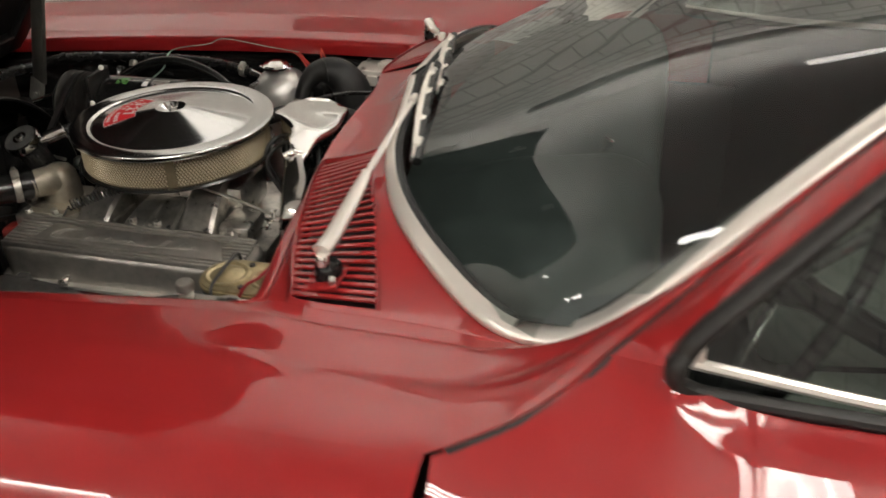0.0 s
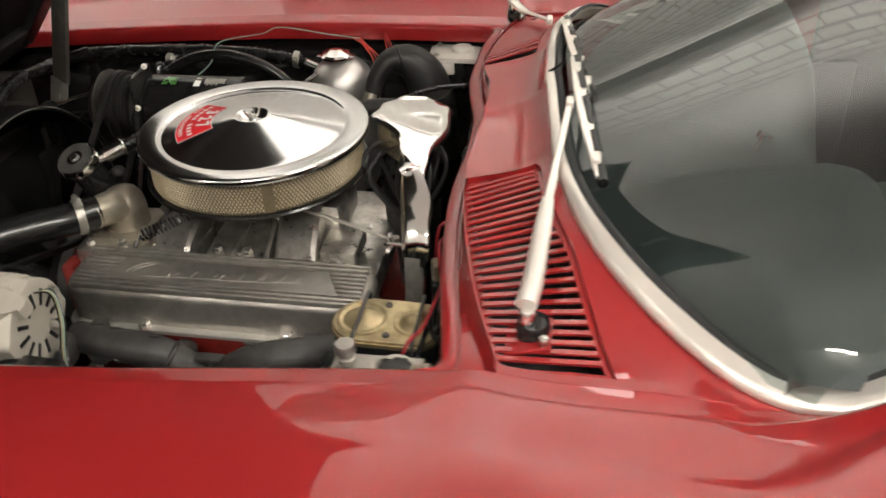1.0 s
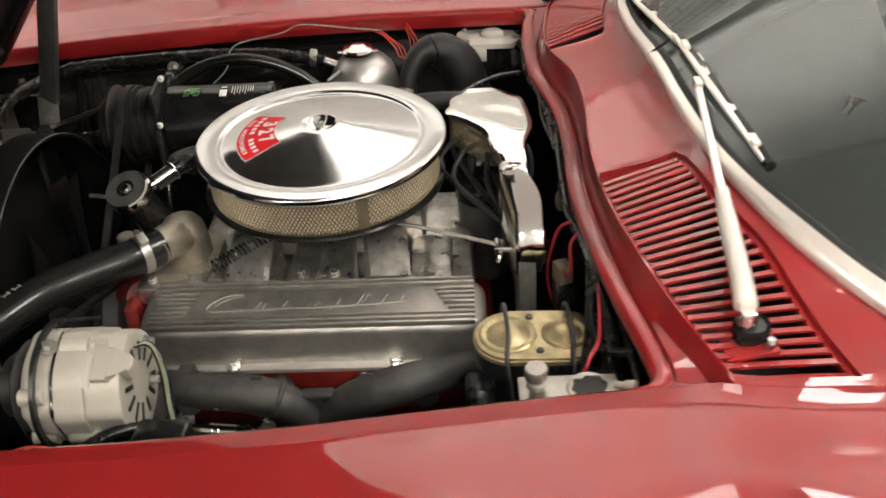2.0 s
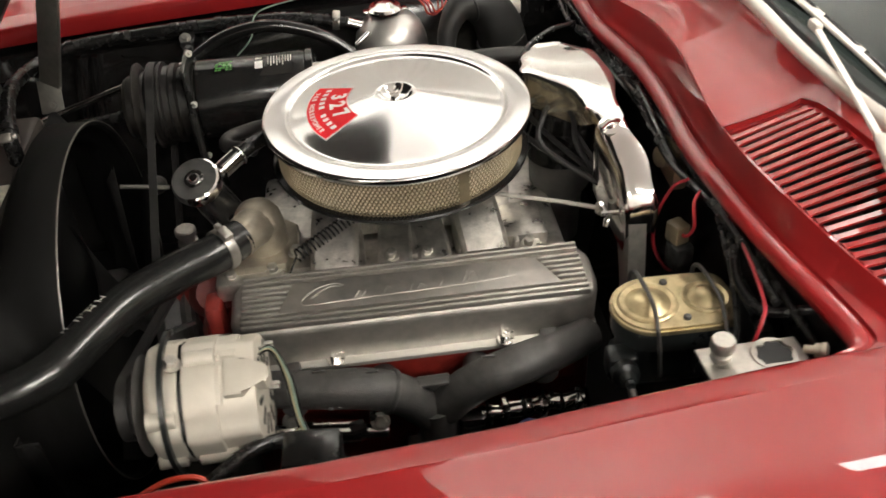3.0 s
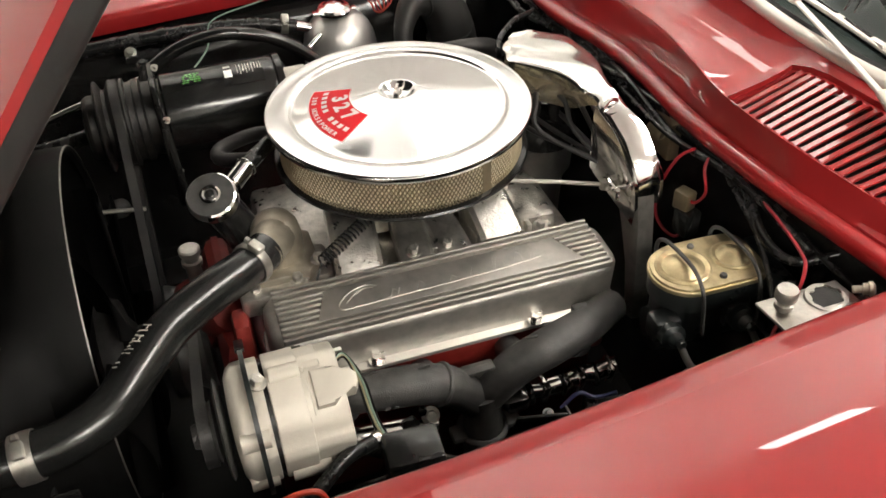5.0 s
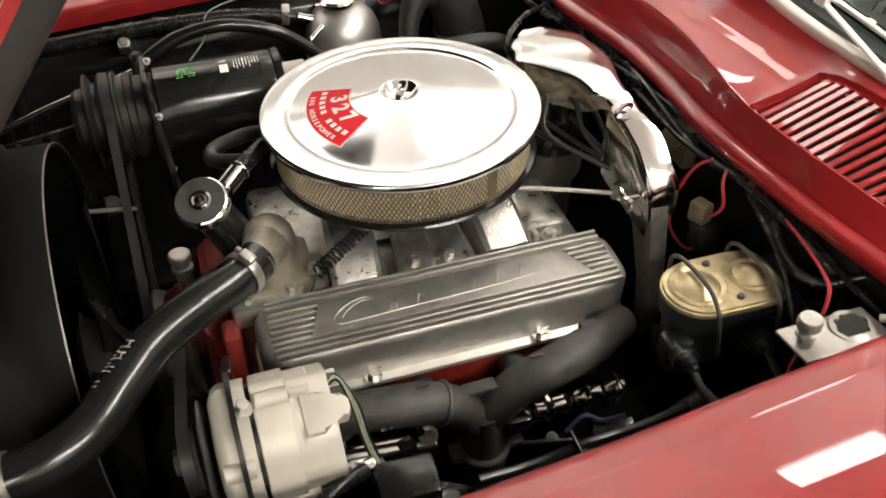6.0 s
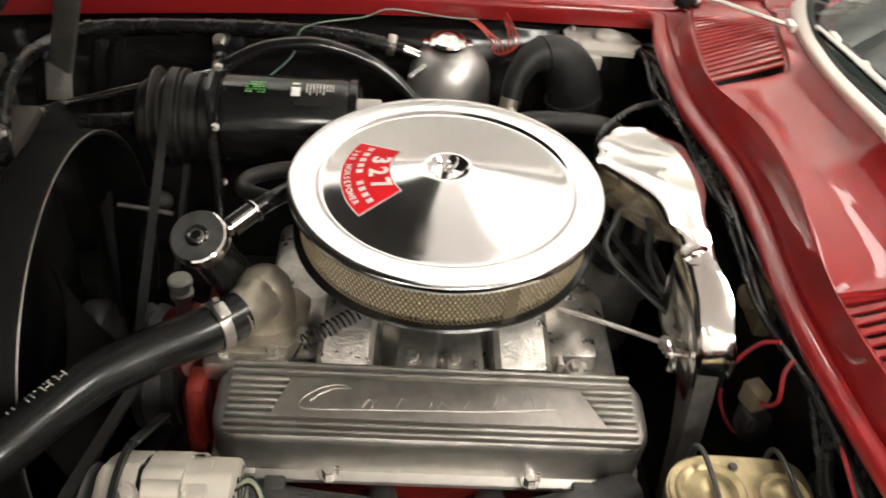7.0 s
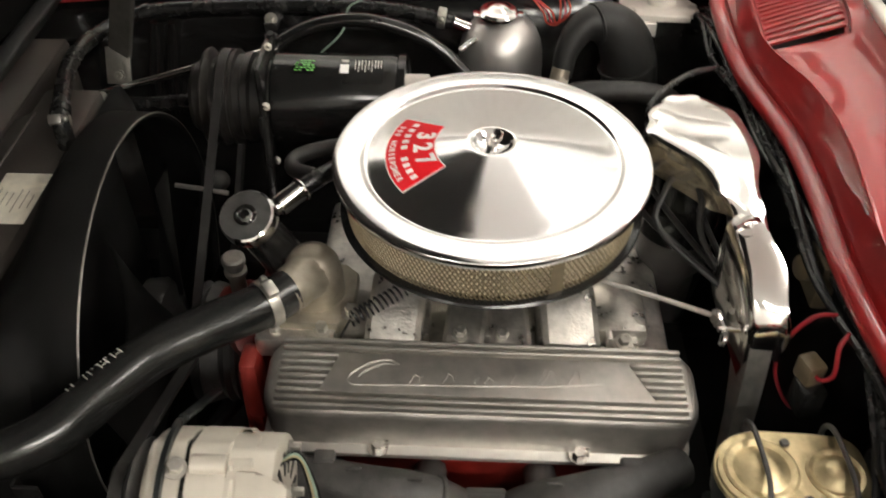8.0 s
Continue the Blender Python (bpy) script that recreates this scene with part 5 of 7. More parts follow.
# ---- what is bolted and plugged to the engine ----
def clamp(parent_mat, p, d, r, name="hose_clamp", wide=0.006):
    """A worm-drive hose clamp: band, housing and screw."""
    t = thing(name, p, "bright steel worm-drive clamp round a hose", "hose clamp", "hose clamps")
    m = aim(p, d)
    b = new_bm()
    lathe(b, [(r, -wide), (r + 0.0015, -wide), (r + 0.0022, 0), (r + 0.0015, wide), (r, wide)], m, 32)
    part("band", b, STEEL, t)
    inv = m.to_3x3().inverted() @ Vector((0, -0.45, 0.9))
    a = math.atan2(inv.y, inv.x)
    mm = m @ Matrix.Rotation(a, 4, "Z") @ Matrix.Translation((r + 0.005, 0, 0))
    b = new_bm()
    box(b, (0, 0, 0), (0.009, 0.018, 0.013), 0.002, mm)
    part("housing", b, STEEL, t)
    b = new_bm()
    hexbolt(b, mm @ Vector((0.001, 0.009, 0)), mm.to_3x3() @ Vector((0, 1, 0)), 0.0045, 0.006, False)
    part("screw", b, STEEL, t)
    return t


def hose(name, pts, r, material, label, category="hose", seg=18, n=8, group=""):
    b = new_bm()
    tube(b, pts, r, seg, n)
    return solid(name, b, material, label, category, group=group)


up = thing("radiator_hose", (-0.37, -0.27, 0.78), "thick black moulded upper radiator hose with white print", "hose")
HOSE = [(-0.216, -0.132, 0.812), (-0.245, -0.160, 0.814), (-0.290, -0.190, 0.815), (-0.340, -0.228, 0.813), (-0.378, -0.275, 0.808), (-0.412, -0.316, 0.801), (-0.455, -0.340, 0.796), (-0.505, -0.345, 0.792), (-0.575, -0.345, 0.788)]
b = new_bm()
tube(b, HOSE, 0.0248, 26, 8)
part("hose_body", b, HOSE_RUBBER, up)
hl = [Vector(p) for p in catmull(HOSE, 8)]


def on_hose(i, a, lift=0.0004):
    f, i = i - int(i), int(i)
    t = (hl[i + 1] - hl[i - 1]).normalized()
    side = Vector((0, 0, 1)).cross(t).normalized()
    upv = t.cross(side)
    return hl[i].lerp(hl[i + 1], f) + (side * math.sin(a) + upv * math.cos(a)) * (0.0248 + lift), t, upv * math.cos(a) + side * math.sin(a)


for i, a, w, h in ((27, 0.30, 0.0015, 0.012), (27.4, 0.22, 0.006, 0.0014), (28, 0.30, 0.0015, 0.012), (29, 0.30, 0.0015, 0.012), (29.4, 0.22, 0.006, 0.0014), (30, 0.30, 0.0015, 0.012), (31.5, 0.28, 0.0013, 0.007), (32.3, 0.28, 0.0013, 0.007),
                   (28, 0.62, 0.0012, 0.006), (28.7, 0.62, 0.0012, 0.006), (29.4, 0.62, 0.0012, 0.006), (30.1, 0.62, 0.0012, 0.006), (30.8, 0.62, 0.0012, 0.006), (31.5, 0.62, 0.0012, 0.006), (32.2, 0.62, 0.0012, 0.006), (34, 0.5, 0.0013, 0.008), (34.9, 0.5, 0.0013, 0.008)):
    p, t, nn = on_hose(i, -a)
    m = Matrix((t, nn.cross(t), nn)).transposed().to_4x4()
    m.translation = p
    b = new_bm()
    box(b, (0, 0, 0), (w, h, 0.0006), 0.0002, m)
    part("print_bar", b, PLASTIC_GREY, up, "faded white print")
clamp(None, hl[6], (hl[7] - hl[5]), 0.0252)
clamp(None, hl[55], (hl[56] - hl[54]), 0.0252, wide=0.011)

# alternator
AY, AZ = -0.374, 0.788
alt = thing("alternator", (-0.235, AY, 0.70), "pale cast aluminium alternator bolted beside the valve cover", "alternator")
AM = aim((-0.235, AY, AZ), (1, 0, 0))


def lobed(prof, lobes, seg=72, ph=0.0, m=AM):
    b = new_bm()
    rows = []
    for r, z in prof:
        rows.append([m @ Vector(((r + (0.005 * max(0, math.cos(lobes * a + ph)) ** 6 if r > 0.03 else 0)) * math.cos(a), (r + (0.005 * max(0, math.cos(lobes * a + ph)) ** 6 if r > 0.03 else 0)) * math.sin(a), z)) for a in (2 * math.pi * k / seg for k in range(seg))])
    sheet(b, rows, closed=True)
    b.faces.new([v for v in list(b.verts)[:seg]][::-1])
    b.faces.new([v for v in list(b.verts)[-seg:]])
    return b


part("front_case", lobed([(0.030, -0.064), (0.052, -0.062), (0.0600, -0.058), (0.0635, -0.053), (0.0645, -0.050), (0.0645, -0.0265), (0.0635, -0.026)], 4, ph=0.9), ALT, alt)
part("stator", lobed([(0.0618, -0.026), (0.0618, -0.0215)], 4, ph=0.9), BLACK, alt, "dark gap round the stator")
rc = part("rear_case", lobed([(0.0638, -0.0215), (0.0648, -0.0205), (0.0648, 0.010), (0.0642, 0.0118), (0.0616, 0.0125), (0.0612, 0.0140), (0.0608, 0.0490), (0.0600, 0.0510), (0.0585, 0.0518), (0.040, 0.0525), (0.020, 0.053)], 4, ph=0.5), ALT, alt)
# raised pads of uneven length behind the shoulder
for a0, a1, z0, z1, rr in ((100, 138, 0.008, 0.022, 0.0642), (150, 186, 0.008, 0.034, 0.0640), (196, 232, 0.008, 0.018, 0.0640), (60, 92, 0.008, 0.030, 0.0636)):
    b = new_bm()
    sheet(b, [[AM @ Vector((r * math.cos(a), r * math.sin(a), z)) for r, z in ((0.058, z0), (rr, z0), (rr, z1 - 0.0015), (rr - 0.0012, z1), (0.057, z1), (0.058, z0))] for a in np.linspace(radians(a0 - 90), radians(a1 - 90), 14)])
    part("case_pad", b, ALT, rc)
for k in range(12):
    a = 2 * math.pi * k / 12
    b = new_bm()
    box(b, (0, 0, 0), (0.022, 0.006, 0.002), 0.0006, AM @ Matrix.Rotation(a, 4, "Z") @ Matrix.Translation((0.036, 0, 0.0525)))
    part("vent_slot", b, BLACK_FLAT, rc)
for a, z0, z1 in ((205, -0.016, 0.024), (95, -0.018, 0.012), (300, -0.016, 0.024)):
    b = new_bm()
    c, s_ = math.cos(radians(a)), math.sin(radians(a))
    tube(b, [(-0.235 + z0, AY + 0.0625 * c, AZ + 0.0625 * s_), (-0.235 + z1, AY + 0.0625 * c, AZ + 0.0625 * s_)], 0.0095, 14, 2)
    hexbolt(b, (-0.235 + z1, AY + 0.0625 * c, AZ + 0.0625 * s_), (1, 0, 0), 0.0045, 0.004, False)
    part("through_bolt_boss", b, ALT, rc)
for a, z0, z1 in ((205, -0.058, -0.030), (150, -0.058, -0.030)):
    b = new_bm()
    c, s_ = math.cos(radians(a)), math.sin(radians(a))
    tube(b, [(-0.235 + z0, AY + 0.061 * c, AZ + 0.061 * s_), (-0.235 + z1, AY + 0.061 * c, AZ + 0.061 * s_)], 0.010, 14, 2)
    part("front_boss", b, ALT, alt)
b = new_bm()
m = Matrix.Translation((-0.192, AY - 0.026, AZ + 0.0475)) @ Matrix.Rotation(radians(24), 4, "X")
prism(b, [(-0.022, -0.020), (-0.004, -0.020), (0.006, -0.011), (0.019, -0.011), (0.023, -0.004), (0.023, 0.006), (0.016, 0.013), (0.002, 0.014), (-0.005, 0.020), (-0.022, 0.020)], -0.010, 0.0105, 0.003, m)
part("terminal_block", b, ALT, rc)
for y, z in ((-0.335, 0.815), (-0.352, 0.770)):
    b = new_bm()
    hexbolt(b, (-0.182, y, z), (1, 0, 0), 0.005, 0.010)
    part("terminal", b, STEEL, rc)
b = new_bm()
lathe(b, [(0, -0.104), (0.012, -0.104), (0.014, -0.098), (0.033, -0.096), (0.028, -0.088), (0.033, -0.080), (0.022, -0.077), (0.050, -0.075), (0.054, -0.073), (0.050, -0.070), (0, -0.068)], AM, 36)
part("pulley", b, IRON, alt, "dark pulley and cooling fan")
b = new_bm()
rows = []
for a in np.linspace(radians(48), radians(222), 30):
    rows.append([(x, AY + rr * math.cos(a), AZ + rr * math.sin(a)) for x, rr in ((-0.2770, 0.0700), (-0.2770, 0.0770), (-0.2720, 0.0770), (-0.2720, 0.0700), (-0.2770, 0.0700))])
sheet(b, rows)
e0 = Vector((-0.2745, AY + 0.0735 * math.cos(radians(48)), AZ + 0.0735 * math.sin(radians(48))))
box(b, (0, 0, 0), (0.010, 0.105, 0.004), 0.001, Matrix.Translation(e0 + Vector((0, 0.039, -0.030))) @ Matrix.Rotation(radians(-38), 4, "X"))
br = part("adjusting_bracket", b, MC_BLACK, alt, "curved steel adjusting bracket")
b = new_bm()
hexbolt(b, (-0.266, AY - 0.012, AZ + 0.066), (0.3, -0.15, 1), 0.007, 0.008)
part("bracket_bolt", b, STEEL, br)
b = new_bm()
box(b, (-0.240, AY + 0.04, 0.695), (0.10, 0.07, 0.05), 0.012)
part("mounting_foot", b, IRON, alt)
for k, (mt, nm) in enumerate(((BLACK, "black"), (WIRE_YELLOW, "yellow"), (WIRE_GREEN, "green"), (BLACK, "black"))):
    o = 0.0026 * k
    b = new_bm()
    tube(b, [(-0.188, -0.372 + o, 0.835 - o), (-0.172, -0.352 + o, 0.822), (-0.163 + o, -0.360, 0.79), (-0.158 + o, -0.382, 0.755), (-0.150 + o, -0.40, 0.735), (-0.128, -0.43, 0.73 + o)], 0.0012, 8, 6)
    part("lead", b, mt, alt, "thin %s wire lead" % nm)


# belts and pulleys
def belt(name, x, c1, r1, c2, r2, label):
    """A V-belt round two pulleys in a plane across the car."""
    c1, c2 = Vector((0, *c1)), Vector((0, *c2))
    d = (c2 - c1)
    L = d.length
    base = math.atan2(d.z, d.y)
    al = math.acos((r1 - r2) / L)
    pts = []
    for k in range(17):
        a = base + al + (2 * math.pi - 2 * al) * k / 16
        pts.append((c1.y + r1 * math.cos(a), c1.z + r1 * math.sin(a), a))
    for k in range(17):
        a = base - al + 2 * al * k / 16
        pts.append((c2.y + r2 * math.cos(a), c2.z + r2 * math.sin(a), a))
    pts.append(pts[0])
    b = new_bm()
    sheet(b, [[(x + dx, y + h * math.cos(a), z + h * math.sin(a)) for dx, h in ((-0.006, 0.0045), (0.006, 0.0045), (0.004, -0.004), (-0.004, -0.004), (-0.006, 0.0045))] for y, z, a in pts])
    return solid(name, b, RUBBER_OLD, label, "belt", group="drive belts")


belt("drive_belt", -0.365, (0.26, 0.802), 0.064, (-0.02, 0.60), 0.078, "worn grey rubber drive belt to the compressor")
belt("drive_belt", -0.325, (AY, AZ), 0.031, (-0.02, 0.60), 0.078, "worn grey rubber drive belt to the alternator")
b = new_bm()
lathe(b, [(0, -0.06), (0.03, -0.06), (0.06, -0.055), (0.081, -0.05), (0.074, -0.043), (0.081, -0.036), (0.074, -0.015), (0.081, -0.006), (0.074, 0.0), (0.081, 0.008), (0.06, 0.01), (0, 0.012)], aim((-0.322, -0.02, 0.60), (1, 0, 0)), 40)
part("water_pump_pulley", b, IRON, engine, "dark water pump pulley")

# air conditioning compressor
CY, CZ = 0.262, 0.802
comp = thing("compressor", (-0.24, CY, 0.70), "gloss black air-conditioning compressor with printed labels", "compressor")
b = new_bm()
CMM = aim((-0.30, CY, CZ), (1, 0, 0))
lathe(b, [(0, 0), (0.060, 0), (0.063, 0.003), (0.063, 0.165), (0.061, 0.172), (0.064, 0.174), (0.064, 0.184), (0.050, 0.190), (0, 0.190)], CMM, 48)
cb = part("compressor_body", b, GLOSS_BLACK, comp)
b = new_bm()
lathe(b, [(0, 0), (0.0135, 0), (0.0135, 0.032), (0.011, 0.034), (0, 0.034)], aim((-0.116, CY - 0.026, CZ + 0.042), (1, 0, 0)), 20)
part("port_cap", b, PLASTIC_GREY, comp, "pale port cap")
b = new_bm()
lathe(b, [(0, -0.118), (0.030, -0.118), (0.046, -0.114), (0.050, -0.108), (0.050, -0.098), (0.062, -0.096), (0.068, -0.0945), (0.069, -0.092), (0.067, -0.090), (0.055, -0.085), (0.055, -0.079), (0.066, -0.074), (0.068, -0.072), (0.068, -0.069), (0.064, -0.067), (0.064, -0.058),
          (0.067, -0.056), (0.067, -0.052), (0.060, -0.050), (0.060, -0.041), (0.063, -0.039), (0.063, -0.030), (0.056, -0.027), (0.056, 0.0), (0, 0)], CMM, 56)
part("clutch_pulley", b, RUST, comp, "dark grooved clutch pulley", 30)
b = new_bm()
box(b, (-0.308, CY - 0.02, CZ + 0.02), (0.010, 0.085, 0.125), 0.006)
box(b, (-0.306, CY - 0.065, CZ - 0.05), (0.012, 0.030, 0.14), 0.006)
tube(b, [(-0.305, CY - 0.065, CZ + 0.03), (-0.30, CY - 0.095, CZ - 0.05), (-0.29, CY - 0.15, CZ - 0.10)], 0.0055, 8, 4)
br = part("mounting_bracket", b, BLACK, comp)
b = new_bm()
lathe(b, [(0, 0.012), (0.005, 0.012), (0.012, 0.009), (0.016, 0.002), (0.016, -0.012), (0, -0.012)], aim((-0.405, 0.247, 0.662), (0.35, -0.75, 0.55)), 24)
part("idler_bolt", b, IRON, br, "round dull steel bolt head")
b = new_bm()
tube(b, [(-0.434, 0.153, 0.727), (-0.40, 0.150, 0.724), (-0.36, 0.147, 0.719)], 0.0035, 8, 3)
part("brace_rod", b, STEEL, br)
for y, z in ((CY - 0.066, CZ + 0.028), (CY - 0.055, CZ - 0.07), (CY - 0.01, CZ + 0.086)):
    b = new_bm()
    hexbolt(b, (-0.301, y, z), (0.6, -0.5, 0.6), 0.0036, 0.006)
    part("bracket_bolt", b, STEEL, br)


def on_comp(x0, x1, a0, a1, lift=0.0007):
    b = new_bm()
    sheet(b, [[(x, CY - (0.063 + lift) * math.sin(a), CZ + (0.063 + lift) * math.cos(a)) for x in (x0, x1)] for a in np.linspace(a0, a1, 8)])
    return b


gl = part("green_label", on_comp(-0.268, -0.236, 0.04, 0.44), GLOSS_BLACK, cb, "dark label with unreadable green print", 80)
for k in range(5):
    for q in range(5):
        if (3 * k + q) % 7:
            x = -0.266 + 0.0056 * q + 0.0012 * (k % 2)
            part("print_line", on_comp(x, x + 0.0042, 0.07 + 0.070 * k, 0.112 + 0.070 * k, 0.0011), GREEN, gl, "", 80)
bl = part("black_label", on_comp(-0.206, -0.145, 0.0, 0.66), BLACK, cb, "black label with pale print", 80)
part("print_bar", on_comp(-0.204, -0.192, 0.20, 0.44, 0.0012), WHITE, bl, "", 80)
part("print_bar", on_comp(-0.203, -0.193, 0.04, 0.12, 0.0012), PLASTIC_GREY, bl, "", 80)
for k in range(6):
    part("print_line", on_comp(-0.184 + 0.0045 * k, -0.1825 + 0.0045 * k, 0.06, 0.34 + 0.06 * (k % 2), 0.0012), PLASTIC_GREY, bl, "", 80)
for k in range(3):
    part("print_line", on_comp(-0.157 + 0.004 * k, -0.1555 + 0.004 * k, 0.06, 0.30, 0.0012), PLASTIC_GREY, bl, "", 80)

hose("ac_hose", [(-0.335, 0.335, 0.815), (-0.305, 0.355, 0.838), (-0.25, 0.36, 0.864), (-0.185, 0.36, 0.872), (-0.12, 0.36, 0.855), (-0.07, 0.355, 0.825), (-0.02, 0.34, 0.780), (0.03, 0.32, 0.74)], 0.0105, GLOSS_BLACK, "glossy black refrigerant hose arching over the compressor")
hose("ac_hose", [(-0.62, 0.325, 0.744), (-0.53, 0.33, 0.741), (-0.46, 0.33, 0.748), (-0.41, 0.325, 0.762), (-0.37, 0.32, 0.79)], 0.0125, RUBBER, "black refrigerant hose running to the condenser")
hose("ac_hose", [(-0.62, 0.36, 0.735), (-0.51, 0.34, 0.778), (-0.44, 0.335, 0.802), (-0.37, 0.335, 0.820), (-0.31, 0.345, 0.832)], 0.006, SATIN_CHROME, "thin bright refrigerant pipe")
HH = [(-0.565, 0.148, 0.80), (-0.570, 0.17, 0.835), (-0.600, 0.30, 0.835), (-0.60, 0.42, 0.815), (-0.54, 0.462, 0.826), (-0.42, 0.468, 0.834), (-0.28, 0.468, 0.838), (-0.15, 0.462, 0.836), (-0.055, 0.45, 0.822)]
heater = thing("heater_hose", (-0.30, 0.468, 0.82), "black heater hose along the far inner fender", "hose")
b = new_bm()
tube(b, HH, 0.0115, 18, 8)
part("hose_body", b, RUBBER, heater)
for i in (1, 4, 6):
    b = new_bm()
    lathe(b, [(0.0118, -0.006), (0.0135, -0.006), (0.0140, 0), (0.0135, 0.006), (0.0118, 0.006)], aim(HH[i], Vector(HH[i + 1]) - Vector(HH[i - 1])), 20)
    part("hose_strap", b, BLACK, heater, "black strap holding the hose")
clamp(None, (-0.569, 0.160, 0.826), (-0.005, 0.025, 0.03), 0.012)
clamp(None, (-0.075, 0.453, 0.825), (0.09, -0.008, -0.012), 0.012)
clamp(None, (-0.585, 0.328, 0.742), (1, 0, 0), 0.013)
hose("green_wire", [(-0.250, 0.33, 0.83), (-0.215, 0.35, 0.858), (-0.198, 0.37, 0.893), (-0.115, 0.38, 0.908), (-0.075, 0.385, 0.920), (0.01, 0.42, 0.895), (0.055, 0.47, 0.87)], 0.0011, WIRE_GREEN, "thin green wire looping above the compressor", "wire", 6)
b = new_bm()
tube(b, [(-0.322, 0.33, 0.79), (-0.322, 0.335, 0.835), (-0.318, 0.345, 0.852)], 0.007, 8, 3)
hexbolt(b, (-0.318, 0.345, 0.852), (0, -0.3, 1), 0.006, 0.006)
solid("hose_bracket", b, BLACK, "black hose bracket with a bright bolt", "bracket")

# expansion tank
tank = thing("expansion_tank", (0.018, 0.445, 0.55), "satin stainless expansion tank with a pressure cap", "tank")
b = new_bm()
lathe(b, [(0, 0.55), (0.050, 0.555), (0.063, 0.575), (0.066, 0.60), (0.0665, 0.755), (0.0655, 0.778), (0.062, 0.797), (0.055, 0.813), (0.044, 0.826), (0.031, 0.834), (0.024, 0.838), (0.023, 0.846)], Matrix.Translation((0.018, 0.445, 0)), 48)
part("tank_body", b, TANK, tank)
b = new_bm()
m = Matrix.Translation((0.012, 0.437, 0.846))
lathe(b, [(0.027, -0.004), (0.030, -0.003), (0.031, 0.002), (0.027, 0.006), (0.018, 0.007), (0.012, 0.012), (0.005, 0.013), (0, 0.012)], m, 36)
for s in (-1, 1):
    box(b, (0, 0, 0), (0.014, 0.018, 0.003), 0.0012, m @ Matrix.Translation((s * 0.031, 0, -0.001)))
part("pressure_cap", b, SATIN_CHROME, tank, "bright two-eared pressure cap")
b = new_bm()
tube(b, [(-0.025, 0.446, 0.812), (-0.055, 0.45, 0.822)], 0.010, 14, 2)
part("hose_neck", b, SATIN_CHROME, tank)
b = new_bm()
tube(b, [(-0.02, 0.41, 0.818), (-0.045, 0.40, 0.802)], 0.005, 10, 2)
part("overflow_neck", b, SATIN_CHROME, tank)
b = new_bm()
for k in range(4):
    box(b, (0.018 - 0.004 * (k % 2), 0.3795, 0.760 - 0.009 * k), (0.040 - 0.008 * (k % 2), 0.0012, 0.004), 0.0004)
part("stamped_lines", b, STEEL, tank, "faint stamped lines")
for k in range(3):
    o = 0.007 * k
    hose("loose_wire", [(0.040 + o, 0.475, 0.868), (0.060 + o, 0.462, 0.862 - 0.5 * o), (0.080 + o, 0.45, 0.843), (0.088 + o, 0.447, 0.825), (0.105 + o, 0.452, 0.822 + o), (0.108 + o, 0.47, 0.846), (0.10, 0.49, 0.865 + o)], 0.0015, WIRE_ORANGE if k % 2 == 0 else WIRE_RED, "thin orange-red wire beside the expansion tank", "wire", 6, 8, "loose wires")

# heater duct and rear hoses
b = new_bm()
tube(b, [(0.105, 0.335, 0.800), (0.112, 0.35, 0.835), (0.135, 0.37, 0.862), (0.170, 0.385, 0.858), (0.200, 0.39, 0.825), (0.215, 0.39, 0.76), (0.22, 0.39, 0.66)], [0.015, 0.017, 0.023, 0.033, 0.040, 0.043, 0.043], 22, 7)
duct = thing("heater_duct", (0.20, 0.38, 0.66), "black moulded heater duct bending over", "duct")
part("duct_body", b, BLACK_FLAT, duct)
for p, d, r in (((0.152, 0.378, 0.862), (0.035, 0.016, 0.004), 0.0285), ((0.208, 0.39, 0.79), (0.015, 0.0, -0.06), 0.0425)):
    b = new_bm()
    ring(b, aim(p, d), r, 0.0022, 28)
    part("duct_rib", b, BLACK_FLAT, duct)
b = new_bm()
tube(b, [(0.098, 0.322, 0.785), (0.105, 0.335, 0.812)], 0.014, 14, 2)
hexbolt(b, (0.104, 0.320, 0.800), (0, -0.8, 0.5), 0.006, 0.01)
solid("pipe_fitting", b, BRASS, "dull metal pipe fitting with a clamp screw", "fitting")
hose("vacuum_pipe", [(0.06, 0.235, 0.805), (0.115, 0.262, 0.816), (0.17, 0.268, 0.818), (0.225, 0.272, 0.812), (0.26, 0.29, 0.79)], 0.015, RUBBER_OLD, "dull grey-black rubber vacuum pipe")
relay = thing("relay_box", (0.25, 0.475, 0.80), "pale plastic relay box on the firewall corner", "relay")
b = new_bm()
prism(b, [(0.198, 0.430), (0.300, 0.426), (0.304, 0.440), (0.316, 0.446), (0.316, 0.466), (0.304, 0.472), (0.302, 0.492), (0.262, 0.496), (0.256, 0.504), (0.206, 0.504), (0.196, 0.490)], 0.840, 0.850, 0.003)
lathe(b, [(0.022, 0.849), (0.021, 0.857), (0.016, 0.861), (0, 0.862)], Matrix.Translation((0.262, 0.468, 0)), 28, 0.75)
part("case", b, PLASTIC_GREY, relay)
b = new_bm()
box(b, (0.238, 0.425, 0.830), (0.024, 0.012, 0.022), 0.002)
part("tab", b, PLASTIC_GREY, relay)
for x, y in ((0.306, 0.456), (0.212, 0.495), (0.214, 0.440)):
    b = new_bm()
    hexbolt(b, (x, y, 0.850), (0, 0, 1), 0.0045, 0.004)
    part("screw", b, STEEL, relay)
b = new_bm()
